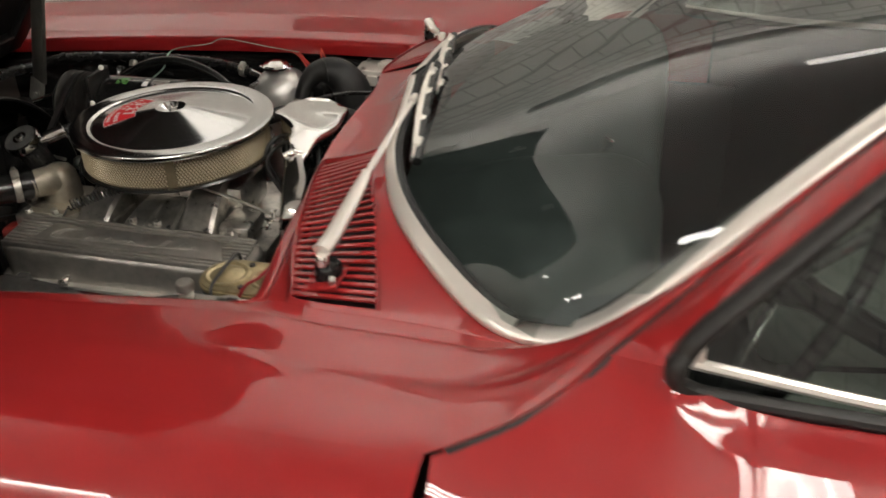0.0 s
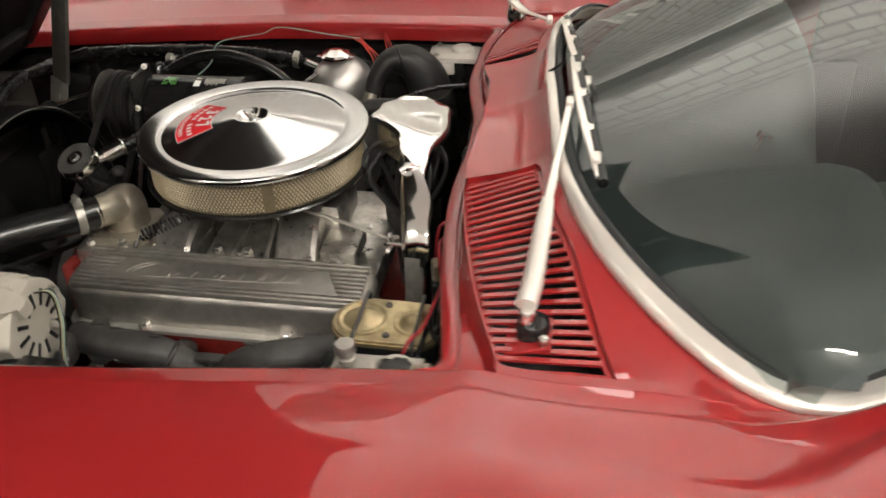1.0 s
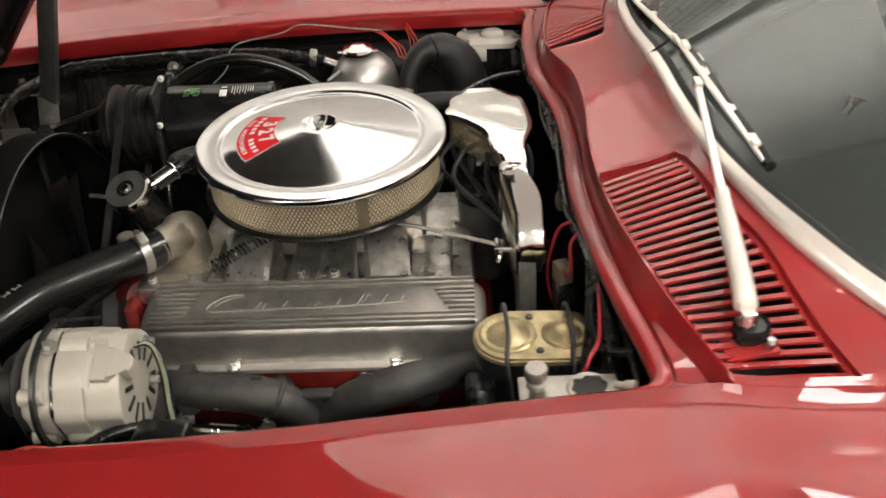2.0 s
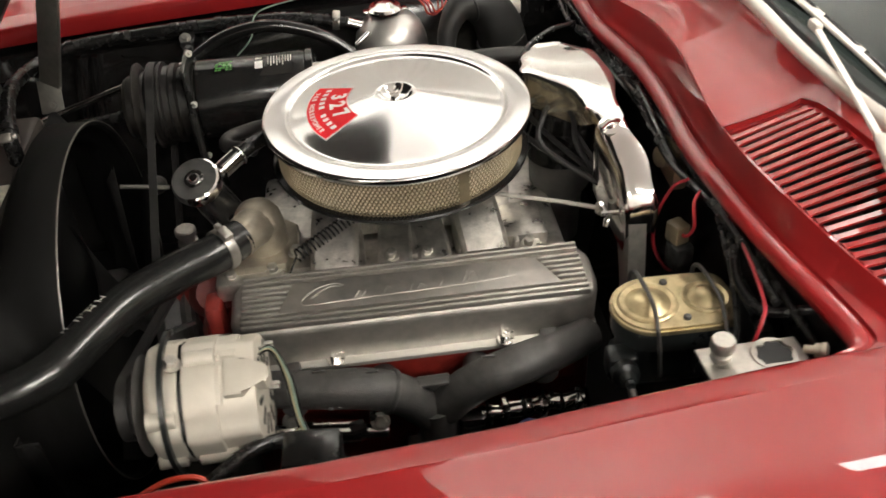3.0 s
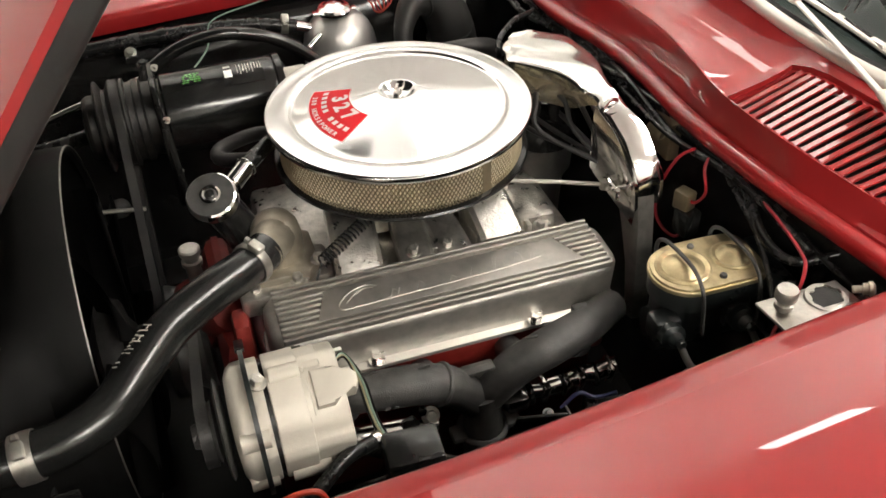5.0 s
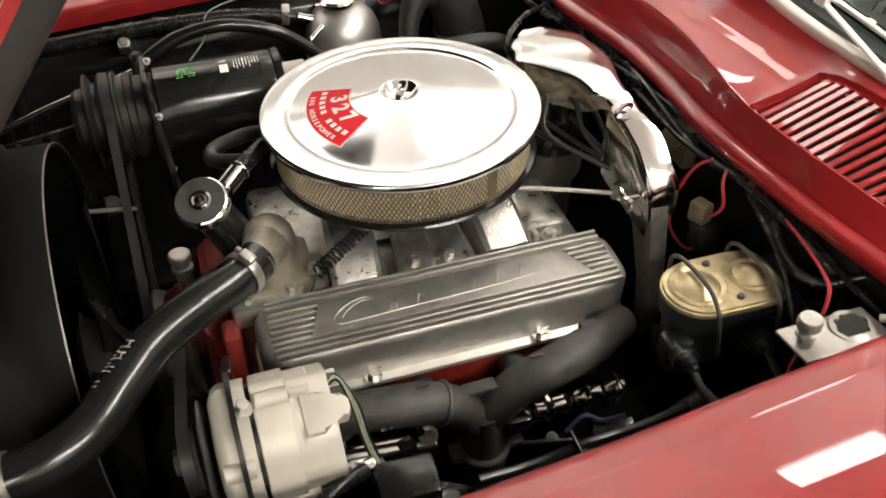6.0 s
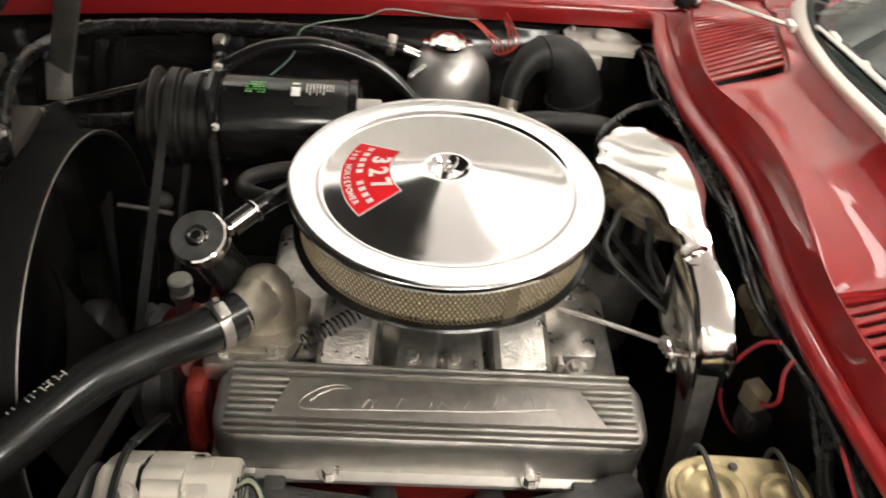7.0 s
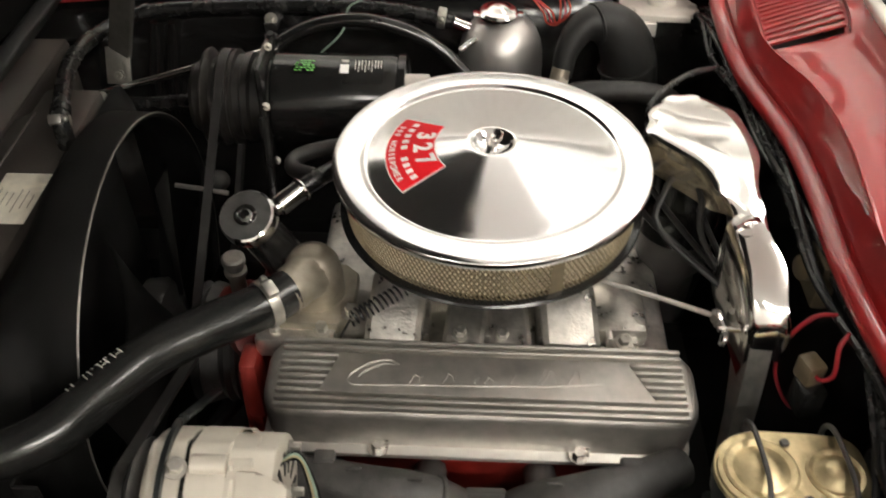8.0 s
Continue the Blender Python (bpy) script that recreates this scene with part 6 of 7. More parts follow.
box(b, (0.255, 0.468, 0.810), (0.085, 0.05, 0.058), 0.003)
part("mount", b, BLACK, relay)

# ignition shield at the back of the engine
shield = thing("ignition_shield", (0.26, -0.03, 0.70), "bright chrome ignition shield over the distributor", "shield")
REAR = catmull([(0.222, 0.128, 0.902), (0.262, 0.132, 0.897), (0.290, 0.110, 0.896), (0.300, 0.060, 0.899), (0.297, 0.0, 0.900), (0.286, -0.055, 0.897), (0.287, -0.100, 0.890), (0.298, -0.135, 0.872), (0.303, -0.168, 0.846), (0.303, -0.186, 0.820), (0.301, -0.193, 0.785)], 4)
FRONT = catmull([(0.203, 0.112, 0.904), (0.186, 0.090, 0.906), (0.181, 0.060, 0.907), (0.186, 0.030, 0.907), (0.216, 0.002, 0.905), (0.243, -0.045, 0.900), (0.251, -0.085, 0.892), (0.258, -0.125, 0.875), (0.264, -0.158, 0.850), (0.268, -0.181, 0.822), (0.268, -0.190, 0.788)], 4)
# the pressed edge wanders and the sheet is dented
FRONT = [c + np.array([0.0028 * math.sin(1.15 * i) + 0.002 * math.sin(0.53 * i), 0, 0]) * step(28, 22, i) for i, c in enumerate(FRONT)]
REAR = [c + np.array([0.0020 * math.sin(0.9 * i + 1), 0, 0.0012 * math.sin(0.8 * i)]) for i, c in enumerate(REAR)]
b = new_bm()
rows = []
for a, c in zip(REAR, FRONT):
    row = [a - np.array([-0.001, 0, 0.012]), a - np.array([0, 0, 0.003])]
    i = len(rows)
    row += [a * (1 - k) + c * k + np.array([0, 0, 0.0025 * math.sin(math.pi * k) + 0.0006 * math.sin(5 * k + 0.7 * i)]) for k in np.linspace(0.04, 0.96, 9)]
    row += [c - np.array([0.0, 0, 0.003])]
    rows.append(row)
sheet(b, rows)
top = part("top_plate", b, SHIELD, shield, "mirror-bright top plate", 55)
b = new_bm()
rows = []
for i, c in enumerate(FRONT):
    drop = 0.010 + 0.042 * step(24, 17, i)
    w = 0.0015 * math.sin(i * 0.9)
    rows.append([c - np.array([0, 0, 0.004])] + [c + np.array([0.006 + w * math.sin(5 * k), 0.004, -0.004 - drop * k]) for k in (0.1, 0.4, 0.7, 1.0)])
sheet(b, rows)
part("front_skirt", b, SKIRT, shield, "rippled bright metal skirt, coloured with the filter's brown reflection", 60)
b = new_bm()
rows = []
for c in FRONT[24:]:
    k = (c[1] + 0.085) / -0.105
    low = 0.79 - 0.04 * k
    rows.append([c - np.array([0, 0, 0.004]), c + np.array([-0.004, 0, -0.010]), np.array([c[0] - 0.006, c[1], (c[2] + low) / 2 - 0.01]), np.array([c[0] - 0.004, c[1], low])])
sheet(b, rows)
part("side_plate", b, SHIELD, shield, "bright side plate", 40)
b = new_bm()
rows = []
for z, ya, yb in ((0.80, -0.125, -0.188), (0.77, -0.135, -0.194), (0.73, -0.155, -0.200), (0.68, -0.176, -0.206), (0.60, -0.190, -0.212)):
    rows.append([(0.285, ya + 0.004, z), (0.268, ya, z), (0.264, (ya + yb) / 2, z), (0.268, yb, z), (0.290, yb - 0.002, z)])
sheet(b, rows)
part("plug_duct", b, STEEL, shield, "bright tapering duct down to the plugs", 50)
b = new_bm()
lathe(b, [(0, 0.004), (0.005, 0.004), (0.006, 0.0), (0.014, -0.001), (0, -0.001)], aim((0.262, -0.098, 0.892), (0, -0.3, 1)), 16)
tube(b, [(0.250, -0.103, 0.893), (0.262, -0.098, 0.898), (0.276, -0.092, 0.893)], 0.004, 8, 4)
part("shield_bolt", b, SATIN_CHROME, top, "bright wing bolt")
b = new_bm()
for s in (-1, 1):
    tube(b, [(0.246, -0.166, 0.805), (0.243, -0.166 + s * 0.010, 0.808), (0.240, -0.166 + s * 0.015, 0.815)], [0.003, 0.004, 0.003], 8, 3)
    tube(b, [(0.246, -0.166, 0.805), (0.243, -0.166 + s * 0.010, 0.803), (0.240, -0.166 + s * 0.014, 0.796)], [0.003, 0.004, 0.003], 8, 3)
tube(b, [(0.262, -0.166, 0.805), (0.238, -0.166, 0.806)], 0.0035, 8, 2)
part("wing_screw", b, SATIN_CHROME, shield, "bright wing screw")
DM = Matrix.Translation((0.235, 0.045, 0))
dist = thing("distributor", (0.235, 0.045, 0.65), "black distributor with leads under the bright shield", "distributor")
b = new_bm()
lathe(b, [(0, 0.62), (0.030, 0.62), (0.034, 0.70), (0.045, 0.72), (0.047, 0.765), (0, 0.768)], DM, 28)
part("housing", b, IRON, dist)
b = new_bm()
lathe(b, [(0.047, 0.766), (0.050, 0.768), (0.049, 0.80), (0.042, 0.818), (0.020, 0.824), (0, 0.824)], DM, 28)
dcap = part("cap", b, GLOSS_BLACK, dist, "black distributor cap")
for k in range(8):
    a = 2 * math.pi * k / 8
    c, s_ = 0.235 + 0.034 * math.cos(a), 0.045 + 0.034 * math.sin(a)
    b = new_bm()
    lathe(b, [(0, 0.846), (0.007, 0.845), (0.0085, 0.838), (0.0085, 0.81), (0, 0.81)], Matrix.Translation((c, s_, 0)), 12)
    part("tower", b, BLACK, dcap)
    b = new_bm()
    tube(b, [(c, s_, 0.84), (c, s_, 0.858), (c + 0.020 * math.cos(a), s_ + 0.015 * math.sin(a) - 0.02, 0.862), (c + 0.030 * math.cos(a), s_ + 0.02 * math.sin(a) - 0.05, 0.835), (0.27, -0.10 - 0.004 * k, 0.80)], 0.0038, 8, 4)
    part("ignition_lead", b, BLACK_FLAT, dist)

# brake master cylinder
MM = Matrix.Translation((0.273, -0.338, 0)) @ Matrix.Rotation(radians(-2), 4, "Z")


def stadium(L, w, n=14, cut=1.0):
    r = w / 2
    pts = [(-L / 2 + r + r * math.cos(a), r * math.sin(a)) for a in np.linspace(math.pi / 2, 3 * math.pi / 2, n)]
    pts += [(L / 2 - r * cut + r * cut * math.copysign(abs(math.cos(a)) ** 0.5, math.cos(a)), r * math.copysign(abs(math.sin(a)) ** 0.5, math.sin(a))) for a in np.linspace(-math.pi / 2, math.pi / 2, n)]
    return pts


mc = thing("master_cylinder", (0.272, -0.345, 0.70), "black brake master cylinder with a gold-zinc stamped lid", "master cylinder")
b = new_bm()
prism(b, stadium(0.134, 0.085), 0.770, 0.796, 0.006, MM)
prism(b, stadium(0.122, 0.070), 0.715, 0.775, 0.010, MM)
tube(b, [MM @ Vector((-0.06, 0.0, 0.715)), MM @ Vector((0.10, 0.0, 0.715))], 0.028, 18, 3)
box(b, (0, 0, 0), (0.02, 0.10, 0.10), 0.006, MM @ Matrix.Translation((0.095, 0, 0.735)))
part("reservoir", b, MC_BLACK, mc, "black enamelled reservoir")
b = new_bm()
prism(b, stadium(0.139, 0.090), 0.797, 0.8025, 0.0015, MM)
prism(b, stadium(0.134, 0.085), 0.8025, 0.806, 0.0015, MM)
lidm = part("lid", b, GOLD, mc, "gold-zinc lid with two round bosses")
for x in (-0.028, 0.038):
    b = new_bm()
    q = 0.8 if x > 0 else 1.0
    lathe(b, [(0.034 * q, 0.8055), (0.0335 * q, 0.8072), (0.031 * q, 0.8086), (0.028 * q, 0.8080), (0.0255 * q, 0.8068), (0.022 * q, 0.8082), (0.016 * q, 0.8122), (0.009, 0.8145), (0, 0.8150)], MM @ Matrix.Translation((x, 0, 0)), 32)
    part("boss", b, GOLD, lidm)
for x, y in ((-0.002, 0.030), (0.008, -0.030)):
    b = new_bm()
    lathe(b, [(0.0045, 0.806), (0.0045, 0.808), (0.0035, 0.8095), (0, 0.8095)], MM @ Matrix.Translation((x, y, 0)), 14)
    part("rivet", b, IRON, lidm)
for x in (-0.028, 0.046):
    b = new_bm()
    tube(b, [MM @ Vector(p) for p in ((x + 0.004, -0.055, 0.745), (x, -0.053, 0.79), (x - 0.002, -0.046, 0.812), (x, -0.02, 0.820), (x - 0.002, 0.02, 0.820), (x - 0.004, 0.044, 0.815), (x - 0.006, 0.053, 0.80), (x - 0.004, 0.05, 0.76))], 0.0026, 8, 6)
    part("bail_wire", b, IRON, mc, "dark spring wire bail")
for x in (-0.062, 0.03):
    b = new_bm()
    p = MM @ Vector((x, -0.040, 0.748))
    box(b, (0, 0, 0), (0.034, 0.030, 0.034), 0.006, MM @ Matrix.Translation((x, -0.030, 0.748)))
    lathe(b, [(0.016, 0), (0.016, 0.016), (0.010, 0.020), (0.007, 0.030), (0, 0.031)], aim(p, MM.to_3x3() @ Vector((0, -1, 0.2))), 14)
    hexbolt(b, MM @ Vector((x, -0.069, 0.755)), MM.to_3x3() @ Vector((0, -1, 0.2)), 0.006, 0.006, False)
    part("port_fitting", b, MC_BLACK, mc)
hose("brake_line", [MM @ Vector(p) for p in ((-0.062, -0.072, 0.752), (-0.056, -0.088, 0.735), (-0.030, -0.098, 0.70), (-0.04, -0.105, 0.65), (-0.09, -0.10, 0.60))], 0.0045, PROP, "bent steel brake line from the master cylinder", "pipe", 10)
hose("brake_line", [MM @ Vector(p) for p in ((0.03, -0.070, 0.752), (0.045, -0.085, 0.72), (0.07, -0.095, 0.70), (0.085, -0.09, 0.66))], 0.0045, PROP, "bent steel brake line from the master cylinder", "pipe", 10)

# bracket with adjuster at the fender's edge
bk = thing("adjuster_bracket", (0.30, -0.485, 0.80), "zinc bracket with a notched ring and a round knob", "bracket")
b = new_bm()
box(b, (0.298, -0.487, 0.857), (0.100, 0.050, 0.004), 0.0012, Matrix.Rotation(radians(-6), 4, "X"))
part("plate", b, STEEL, bk, "scuffed zinc-plated plate")
b = new_bm()
rows = []
for k in range(49):
    a = 2 * math.pi * k / 48
    ri = 0.0155 if (k // 3) % 2 else 0.0175
    ri += 0.0012 * math.sin(2.3 * a) + 0.0008 * math.sin(5 * a + 1)
    rows.append([(0.318 + r * math.cos(a), -0.485 + r * math.sin(a), z) for r, z in ((ri, 0.8585), (ri, 0.8618 + 0.001 * math.sin(3 * a)), (0.0215, 0.8610), (0.0225, 0.8585))])
sheet(b, rows)
part("notched_ring", b, STEEL, bk)
b = new_bm()
lathe(b, [(0, 0.8592), (0.0178, 0.8592), (0.0178, 0.8600), (0, 0.8600)], Matrix.Translation((0.318, -0.485, 0)), 24)
part("hole", b, BLACK_FLAT, bk, "dark hole in the plate")
b = new_bm()
lathe(b, [(0.005, 0.858), (0.005, 0.864), (0.010, 0.865), (0.010, 0.870), (0.006, 0.872), (0.005, 0.875), (0.0110, 0.876), (0.0118, 0.878), (0.0118, 0.886), (0.0105, 0.8885), (0, 0.889)], Matrix.Translation((0.265, -0.484, 0)), 28)
part("knob", b, STEEL, bk, "round zinc knob")
b = new_bm()
lathe(b, [(0, -0.012), (0.004, -0.012), (0.004, -0.002), (0.0065, -0.002), (0.0065, 0.003), (0.008, 0.004), (0.008, 0.008), (0.005, 0.010), (0, 0.010)], aim((0.352, -0.498, 0.872), (0.8, -0.5, 0.2)), 14)
part("lock_nut", b, BRASS, bk, "brass lock nut")

# wiring behind the engine
plug = thing("wire_connector", (0.322, -0.215, 0.76), "amber plastic connector block with red wires", "connector")
b = new_bm()
box(b, (0.322, -0.213, 0.800), (0.020, 0.024, 0.028), 0.003, Matrix.Rotation(radians(20), 4, "Z"))
part("block", b, PLASTIC_BROWN, plug)
b = new_bm()
box(b, (0.324, -0.222, 0.770), (0.026, 0.028, 0.038), 0.004, Matrix.Rotation(radians(12), 4, "Z"))
part("socket", b, BLACK, plug)
for pts in (((0.330, -0.205, 0.872), (0.319, -0.188, 0.850), (0.310, -0.172, 0.80), (0.308, -0.172, 0.755), (0.314, -0.192, 0.735), (0.320, -0.215, 0.742), (0.320, -0.213, 0.79)),
            ((0.338, -0.225, 0.868), (0.328, -0.235, 0.858), (0.328, -0.245, 0.83), (0.325, -0.23, 0.805), (0.322, -0.215, 0.808)),
            ((0.352, -0.28, 0.868), (0.345, -0.36, 0.866), (0.337, -0.415, 0.862), (0.325, -0.44, 0.86), (0.31, -0.452, 0.83), (0.285, -0.46, 0.79), (0.27, -0.48, 0.74))):
    hose("red_wire", list(pts), 0.0021, WIRE_RED, "thin red wire in front of the firewall", "wire", 8, 7, "red wires")
rng = random.Random(7)
for k in range(9):
    o = [(rng.uniform(-0.012, 0.012), rng.uniform(-0.012, 0.012), rng.uniform(-0.014, 0.014)) for _ in range(9)]
    base = [(0.30, 0.50, 0.82), (0.325, 0.43, 0.85), (0.325, 0.33, 0.85), (0.328, 0.22, 0.862), (0.335, 0.10, 0.862), (0.338, -0.02, 0.862), (0.342, -0.15, 0.865), (0.352, -0.28, 0.866), (0.360, -0.40, 0.855)]
    pts = [tuple(np.array(p) + np.array(q)) for p, q in zip(base, o)]
    hose("harness_wire", pts[: 6 + k % 4], 0.0032 if k % 3 else 0.0048, RUBBER, "black harness wire tied along the firewall", "wire", 8, 5, "firewall harness")
hose("battery_cable", [(0.345, -0.15, 0.868), (0.352, -0.24, 0.862), (0.350, -0.30, 0.852), (0.338, -0.355, 0.835), (0.352, -0.395, 0.828), (0.392, -0.418, 0.845)], 0.0062, RUBBER, "thick black cable curving to the firewall", "cable", 12)
hose("steering_rod", [(0.362, -0.20, 0.87), (0.368, -0.32, 0.85), (0.372, -0.46, 0.842), (0.372, -0.51, 0.84)], 0.0042, RUBBER, "black cable along the firewall", "cable", 10)
hose("thin_cable", [(0.348, -0.25, 0.86), (0.335, -0.35, 0.83), (0.32, -0.42, 0.78), (0.33, -0.43, 0.70)], 0.0035, RUBBER, "thin black cable behind the master cylinder", "cable", 8)
hose("shield_lead", [(0.19, 0.10, 0.86), (0.20, 0.14, 0.885), (0.25, 0.20, 0.885), (0.30, 0.24, 0.875)], 0.0042, RUBBER, "black ignition lead beside the chrome shield", "cable", 8)
b = new_bm()
lathe(b, [(0, 0), (0.014, 0), (0.014, 0.018), (0.010, 0.020), (0, 0.02)], aim((0.345, -0.105, 0.84), (-1, -0.3, 0.2)), 18)
box(b, (0.352, -0.105, 0.83), (0.02, 0.05, 0.06), 0.005)
solid("wiper_relay", b, PLASTIC_BROWN, "small amber-capped unit on the firewall", "relay")

# black box by the fender and the wires round it
b = new_bm()
box(b, (-0.134, -0.468, 0.772), (0.058, 0.046, 0.055), 0.005, Matrix.Rotation(radians(-4), 4, "Z"))
solid("regulator_box", b, BLACK, "plain black regulator box beside the fender", "box")
b = new_bm()
box(b, (-0.14, -0.485, 0.70), (0.12, 0.07, 0.09), 0.01)
solid("regulator_mount", b, BLACK, "black mounting bracket under the regulator box", "bracket")
for k, mt in enumerate((BLACK, WIRE_GREEN, WIRE_YELLOW, BLACK)):
    hose("fender_wire", [(-0.26, -0.50, 0.765 + 0.004 * k), (-0.21, -0.485, 0.775), (-0.175, -0.497, 0.772 + 0.004 * k), (-0.12, -0.512 + 0.003 * k, 0.795), (-0.06, -0.515, 0.805), (-0.02, -0.52, 0.79)], 0.0026, mt, "thin wire running along the fender", "wire", 8, 6, "fender wires")
hose("loom_tube", [(-0.30, -0.49, 0.74), (-0.245, -0.475, 0.765), (-0.20, -0.445, 0.775), (-0.165, -0.425, 0.765)], 0.008, RUBBER, "ribbed black loom tube", "cable", 10)
hose("fender_red_wire", [(-0.30, -0.505, 0.80), (-0.265, -0.50, 0.815), (-0.235, -0.50, 0.812), (-0.225, -0.51, 0.79)], 0.003, WIRE_ORANGE, "orange-red wire loop beside the fender", "wire", 8)
hose("battery_cable", [(-0.20, -0.35, 0.70), (-0.15, -0.40, 0.71), (-0.10, -0.42, 0.70), (-0.03, -0.43, 0.66)], 0.008, RUBBER, "thick black cable beside the manifold", "cable", 10)
b = new_bm()
box(b, (-0.165, -0.40, 0.735), (0.030, 0.018, 0.016), 0.004)
solid("cable_end", b, SATIN_CHROME, "bright cable end at the alternator", "connector")
# dark brackets and a loose loom low beside the frame rail
for c, d, r in (((0.045, -0.385, 0.665), (0.060, 0.004, 0.050), -0.25), ((0.075, -0.400, 0.650), (0.004, 0.050, 0.060), 0.2), ((0.135, -0.390, 0.640), (0.050, 0.050, 0.006), -0.2)):
    b = new_bm()
    box(b, (0, 0, 0), d, 0.0015, Matrix.Translation(c) @ Matrix.Rotation(r, 4, "Z") @ Matrix.Rotation(0.5, 4, "X"))
    hexbolt(b, (c[0] + 0.008, c[1] - 0.004, c[2] + 0.012), (0.1, -0.5, 0.8), 0.005, 0.005)
    solid("steering_bracket", b, BLACK, "black pressed bracket low beside the engine", "bracket", group="steering brackets")
hose("loom_tube", [(-0.05, -0.43, 0.70), (0.02, -0.42, 0.685), (0.09, -0.40, 0.665), (0.16, -0.395, 0.66), (0.22, -0.40, 0.68)], 0.0065, GLOSS_BLACK, "glossy black loom tube low beside the fender", "cable", 10)
hose("starter_lead", [(0.08, -0.37, 0.655), (0.105, -0.365, 0.668), (0.125, -0.372, 0.660), (0.150, -0.38, 0.668)], 0.0028, WIRE_BLUE, "thin dark blue wire low beside the engine", "wire", 8)
# steering gear shaft and dark ironwork low in the bay
b = new_bm()
tube(b, [(0.30, -0.34, 0.60), (0.05, -0.38, 0.52), (-0.25, -0.42, 0.46)], 0.016, 12, 4)
box(b, (-0.30, -0.42, 0.45), (0.12, 0.09, 0.12), 0.02)
solid("steering_shaft", b, IRON, "dark steering shaft low beside the engine", "shaft")

# wipers
for (piv, mid, elb, bl0, bl1) in (((0.460, -0.490, 0.945), (0.470, -0.332, 0.990), (0.486, -0.140, 1.020), (0.524, -0.292, 0.998), (0.484, -0.010, 1.030)),
                                  ((0.362, 0.455, 0.945), (0.392, 0.395, 0.955), (0.440, 0.24, 0.995), (0.510, -0.092, 1.012), (0.462, 0.215, 1.008))):
    piv, mid, elb, bl0, bl1 = (Vector(p) for p in (piv, mid, elb, bl0, bl1))
    b = new_bm()
    lathe(b, [(0, 0.010), (0.007, 0.009), (0.009, 0.004), (0.009, -0.03)], Matrix.Translation(piv), 20)
    w = part("wiper", b, CHROME, car, "bright wiper arm with its blade")
    b = new_bm()
    L = [piv + Vector((-0.002, 0.004, 0.012)), piv + (mid - piv) * 0.25 + Vector((0, 0, 0.006)), piv + (mid - piv) * 0.75, mid]
    tube(b, L, [0.0115, 0.0112, 0.0100, 0.0070] if piv.y < 0 else [0.010, 0.009, 0.008, 0.006], 14, 5, flat=0.72)
    part("arm_cover", b, TRIM, w)
    b = new_bm()
    tube(b, [mid - (mid - piv) * 0.1, mid * 0.5 + elb * 0.5, elb], [0.0052, 0.0048, 0.0045], 8, 4, flat=0.6)
    box(b, (0, 0, 0), (0.010, 0.022, 0.012), 0.003, Matrix.Translation(elb))
    part("arm_rod", b, TRIM, w)
    b = new_bm()
    bow = (bl1 - bl0)
    tube(b, [bl0, bl0 + bow * 0.33 + Vector((-0.004, 0, 0.006)), bl0 + bow * 0.66 + Vector((-0.004, 0, 0.006)), bl1], [0.003, 0.0048, 0.0048, 0.003], 8, 5, flat=0.7)
    for k in (0.12, 0.36, 0.64, 0.88):
        box(b, (0, 0, 0), (0.010, 0.026, 0.008), 0.003, Matrix.Translation(bl0 + bow * k + Vector((0.003, 0, 0.003))))
    part("blade_holder", b, TRIM, w)
    b = new_bm()
    tube(b, [bl0 + Vector((0.006, -0.006, -0.004)), bl0 + bow * 0.5 + Vector((0.004, 0, 0.001)), bl1 + Vector((0.006, 0.006, -0.004))], 0.0068, 8, 5)
    part("blade_rubber", b, RUBBER, w)
    b = new_bm()
    lathe(b, [(0, 0.005), (0.004, 0.004), (0.0055, 0.001), (0.0055, -0.008)], Matrix.Translation((piv.x + 0.018, piv.y - 0.020, piv.z - 0.012)), 16)
    part("washer_jet", b, SATIN_CHROME, w)
    b = new_bm()
    lathe(b, [(0, -0.002), (0.013, -0.002), (0.016, 0.001), (0.0175, -0.003), (0.0175, -0.02), (0, -0.02)], Matrix.Translation((piv.x + 0.006, piv.y + 0.002, piv.z - 0.006)), 24)
    part("pivot_grommet", b, RUBBER, w, "black rubber pivot grommet")

# cabin
GROWS = [[np.array(p) for p in r] for r in glass_rows]


def dash_top(x, e):
    """Twin padded domes, one before each seat, with a lower pad between; all stays under the glass."""
    dome = float(np.interp(x, [0.45, 0.57, 0.617, 0.66, 0.70, 0.785, 0.815, 0.838, 0.850], [0.92, 0.953, 0.978, 0.990, 0.996, 1.008, 1.002, 0.985, 0.955]))
    flat = float(np.interp(x, [0.45, 0.60, 0.75, 0.82, 0.845], [0.93, 0.902, 0.874, 0.864, 0.850]))
    w = step(0.07, 0.23, abs(e)) * (1 - 0.55 * step(0.40, 0.53, abs(e)))
    z = flat + (dome - flat) * w
    r = GROWS[int(round((e + 0.529) / 1.058 * 60))]
    return min(z, float(np.interp(x, [p[0] for p in r], [p[2] for p in r])) - 0.022)


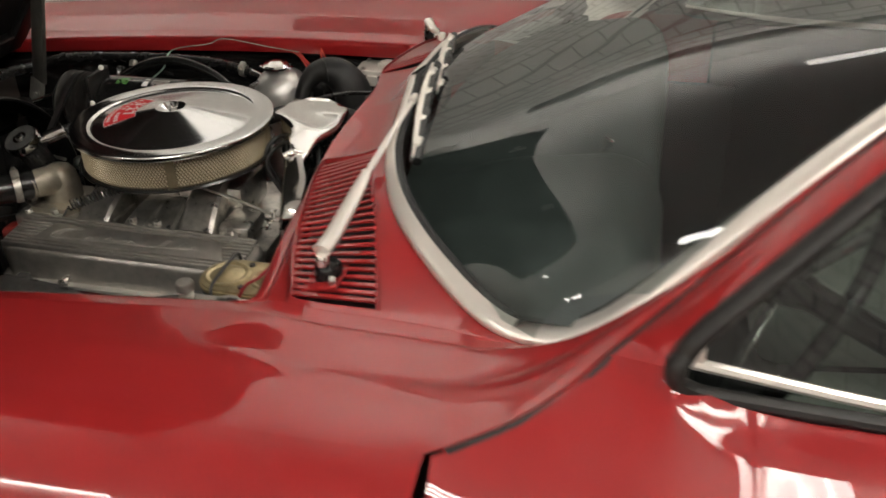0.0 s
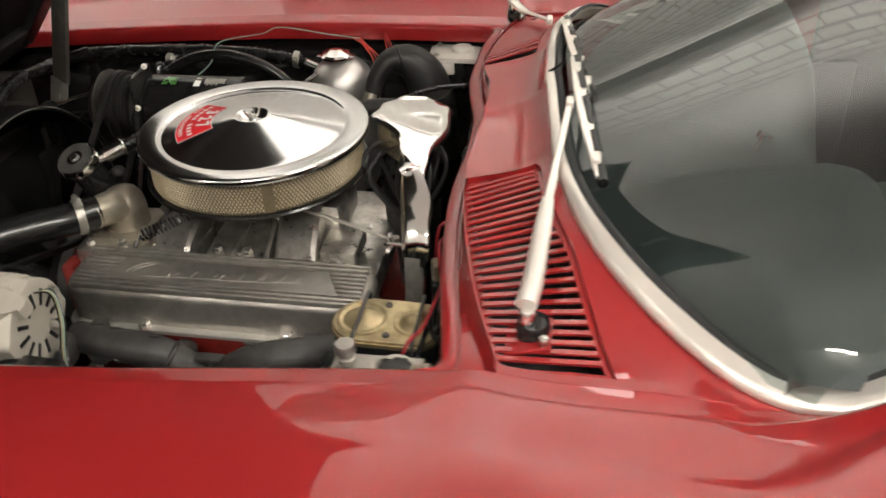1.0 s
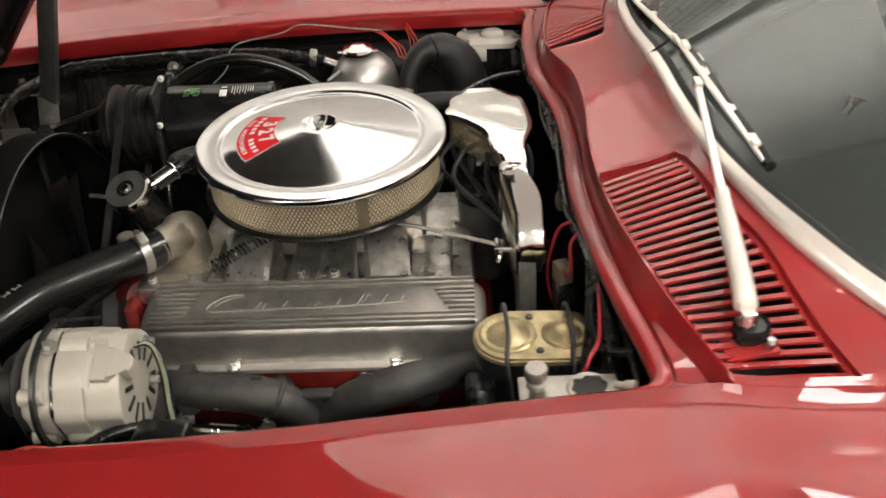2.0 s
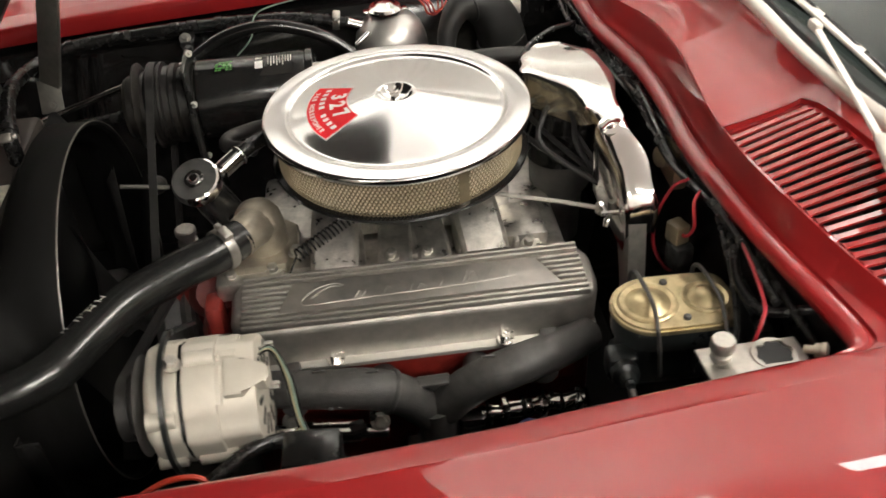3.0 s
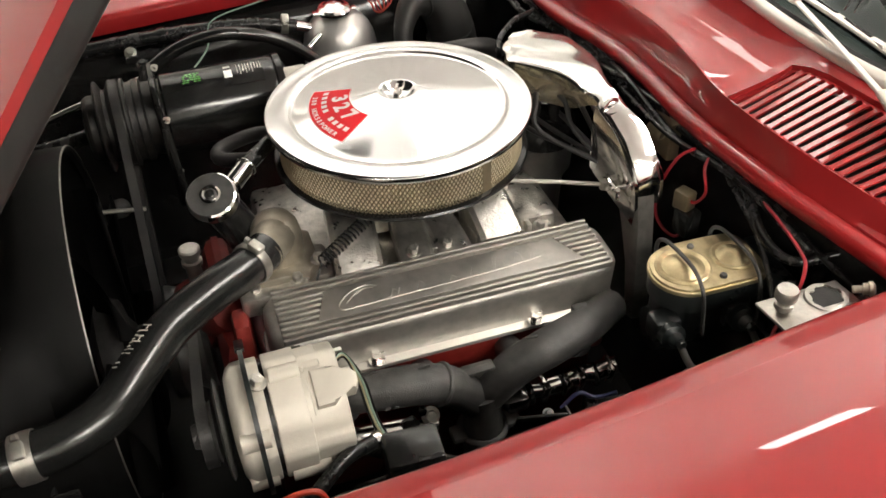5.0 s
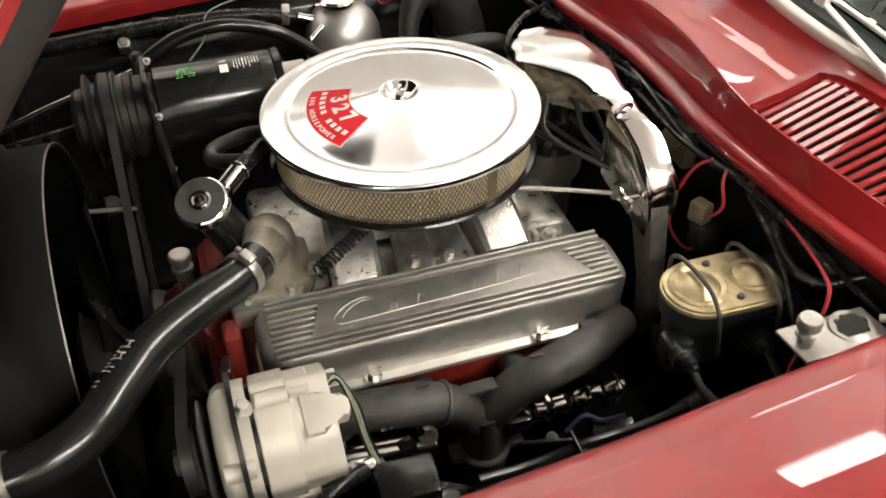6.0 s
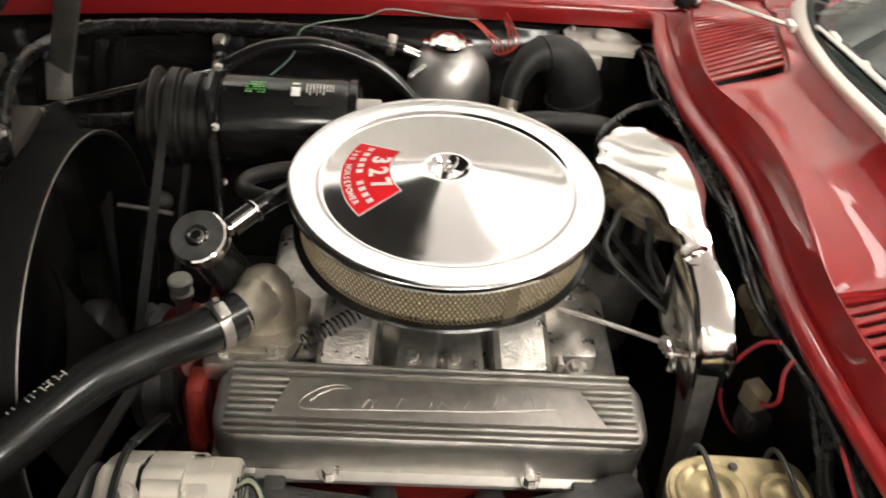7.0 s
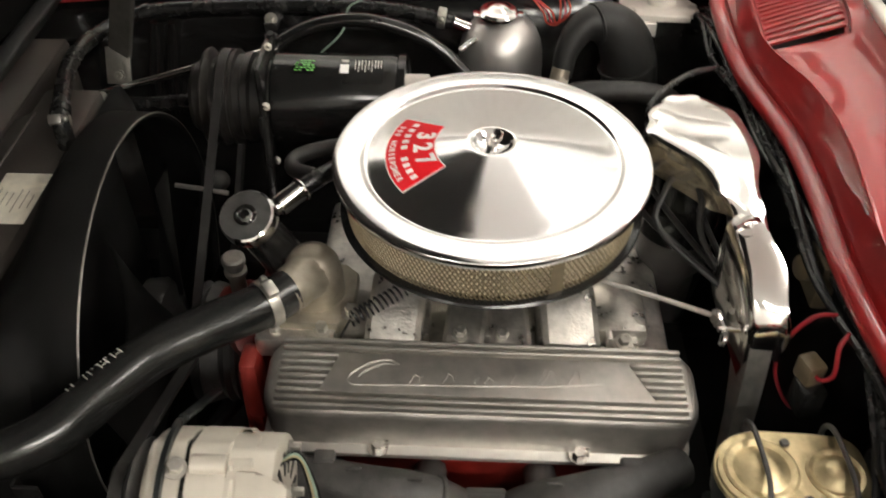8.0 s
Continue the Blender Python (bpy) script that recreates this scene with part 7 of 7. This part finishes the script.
b = new_bm()
rows = []
for e in np.linspace(-0.52, 0.52, 61):
    x0 = xt(min(abs(e), 0.5)) + 0.02
    row = [(x, YC + e, dash_top(x, e)) for x in np.linspace(x0, 0.850, 22)]
    zl = row[-1][2]
    rows.append(row + [(0.856, YC + e, zl - 0.02), (0.848, YC + e, zl - 0.05), (0.825, YC + e, 0.80), (0.82, YC + e, 0.72), (0.80, YC + e, 0.55)])
sheet(b, rows)
dash = part("dashboard", b, DASH, car, "dark grey-green padded dashboard with twin domes", 60)
for y, z in ((0.030, 0.886), (0.052, 0.880)):
    b = new_bm()
    lathe(b, [(0, 0.018), (0.006, 0.018), (0.0105, 0.016), (0.0105, 0.006), (0.005, 0.005), (0.005, -0.012)], Matrix.Translation((0.763, y, z + 0.004)) @ Matrix.Rotation(radians(25), 4, "Y"), 18)
    part("knob", b, CHROME, dash, "small chrome control knob")
b = new_bm()
box(b, (1.25, YC, 0.42), (1.2, 1.3, 0.05), 0.01)
box(b, (1.95, YC, 0.75), (0.06, 1.25, 0.7), 0.03)
part("cabin_floor", b, CARPET, car, "dark carpeted cabin floor")
for s in (-1, 1):
    b = new_bm()
    box(b, (0.88, YC + s * 0.50, 0.66), (0.24, 0.02, 0.38), 0.006)
    part("kick_panel", b, CARPET, car)
    b = new_bm()
    box(b, (1.30, YC + s * 0.30, 0.55), (0.50, 0.44, 0.16), 0.05, Matrix.Rotation(radians(-6), 4, "Y"))
    box(b, (1.60, YC + s * 0.30, 0.78), (0.14, 0.44, 0.58), 0.05, Matrix.Rotation(radians(16), 4, "Y"))
    part("seat", b, SEAT, car, "sage green vinyl bucket seat")
    b = new_bm()
    box(b, (1.45, YC + s * 0.64, 0.66), (1.0, 0.03, 0.56), 0.012)
    part("door_lining", b, CARPET, car)
b = new_bm()
SM = Matrix.Translation((1.00, YC - 0.32, 0.90)) @ Matrix.Rotation(radians(-62), 4, "Y")
ring(b, SM, 0.195, 0.011, 56, 10)
sw = part("steering_wheel", b, GLOSS_BLACK, car, "black thin-rimmed steering wheel")
for k in range(3):
    a = math.pi / 2 + 2 * math.pi * k / 3
    b = new_bm()
    box(b, (0, 0, 0), (0.19, 0.026, 0.003), 0.001, SM @ Matrix.Rotation(a, 4, "Z") @ Matrix.Translation((0.10, 0, -0.01)))
    part("spoke", b, SATIN_CHROME, sw)
b = new_bm()
lathe(b, [(0, 0.012), (0.03, 0.008), (0.035, 0), (0.02, -0.05), (0.02, -0.30), (0, -0.30)], SM, 24)
part("hub", b, GLOSS_BLACK, sw)
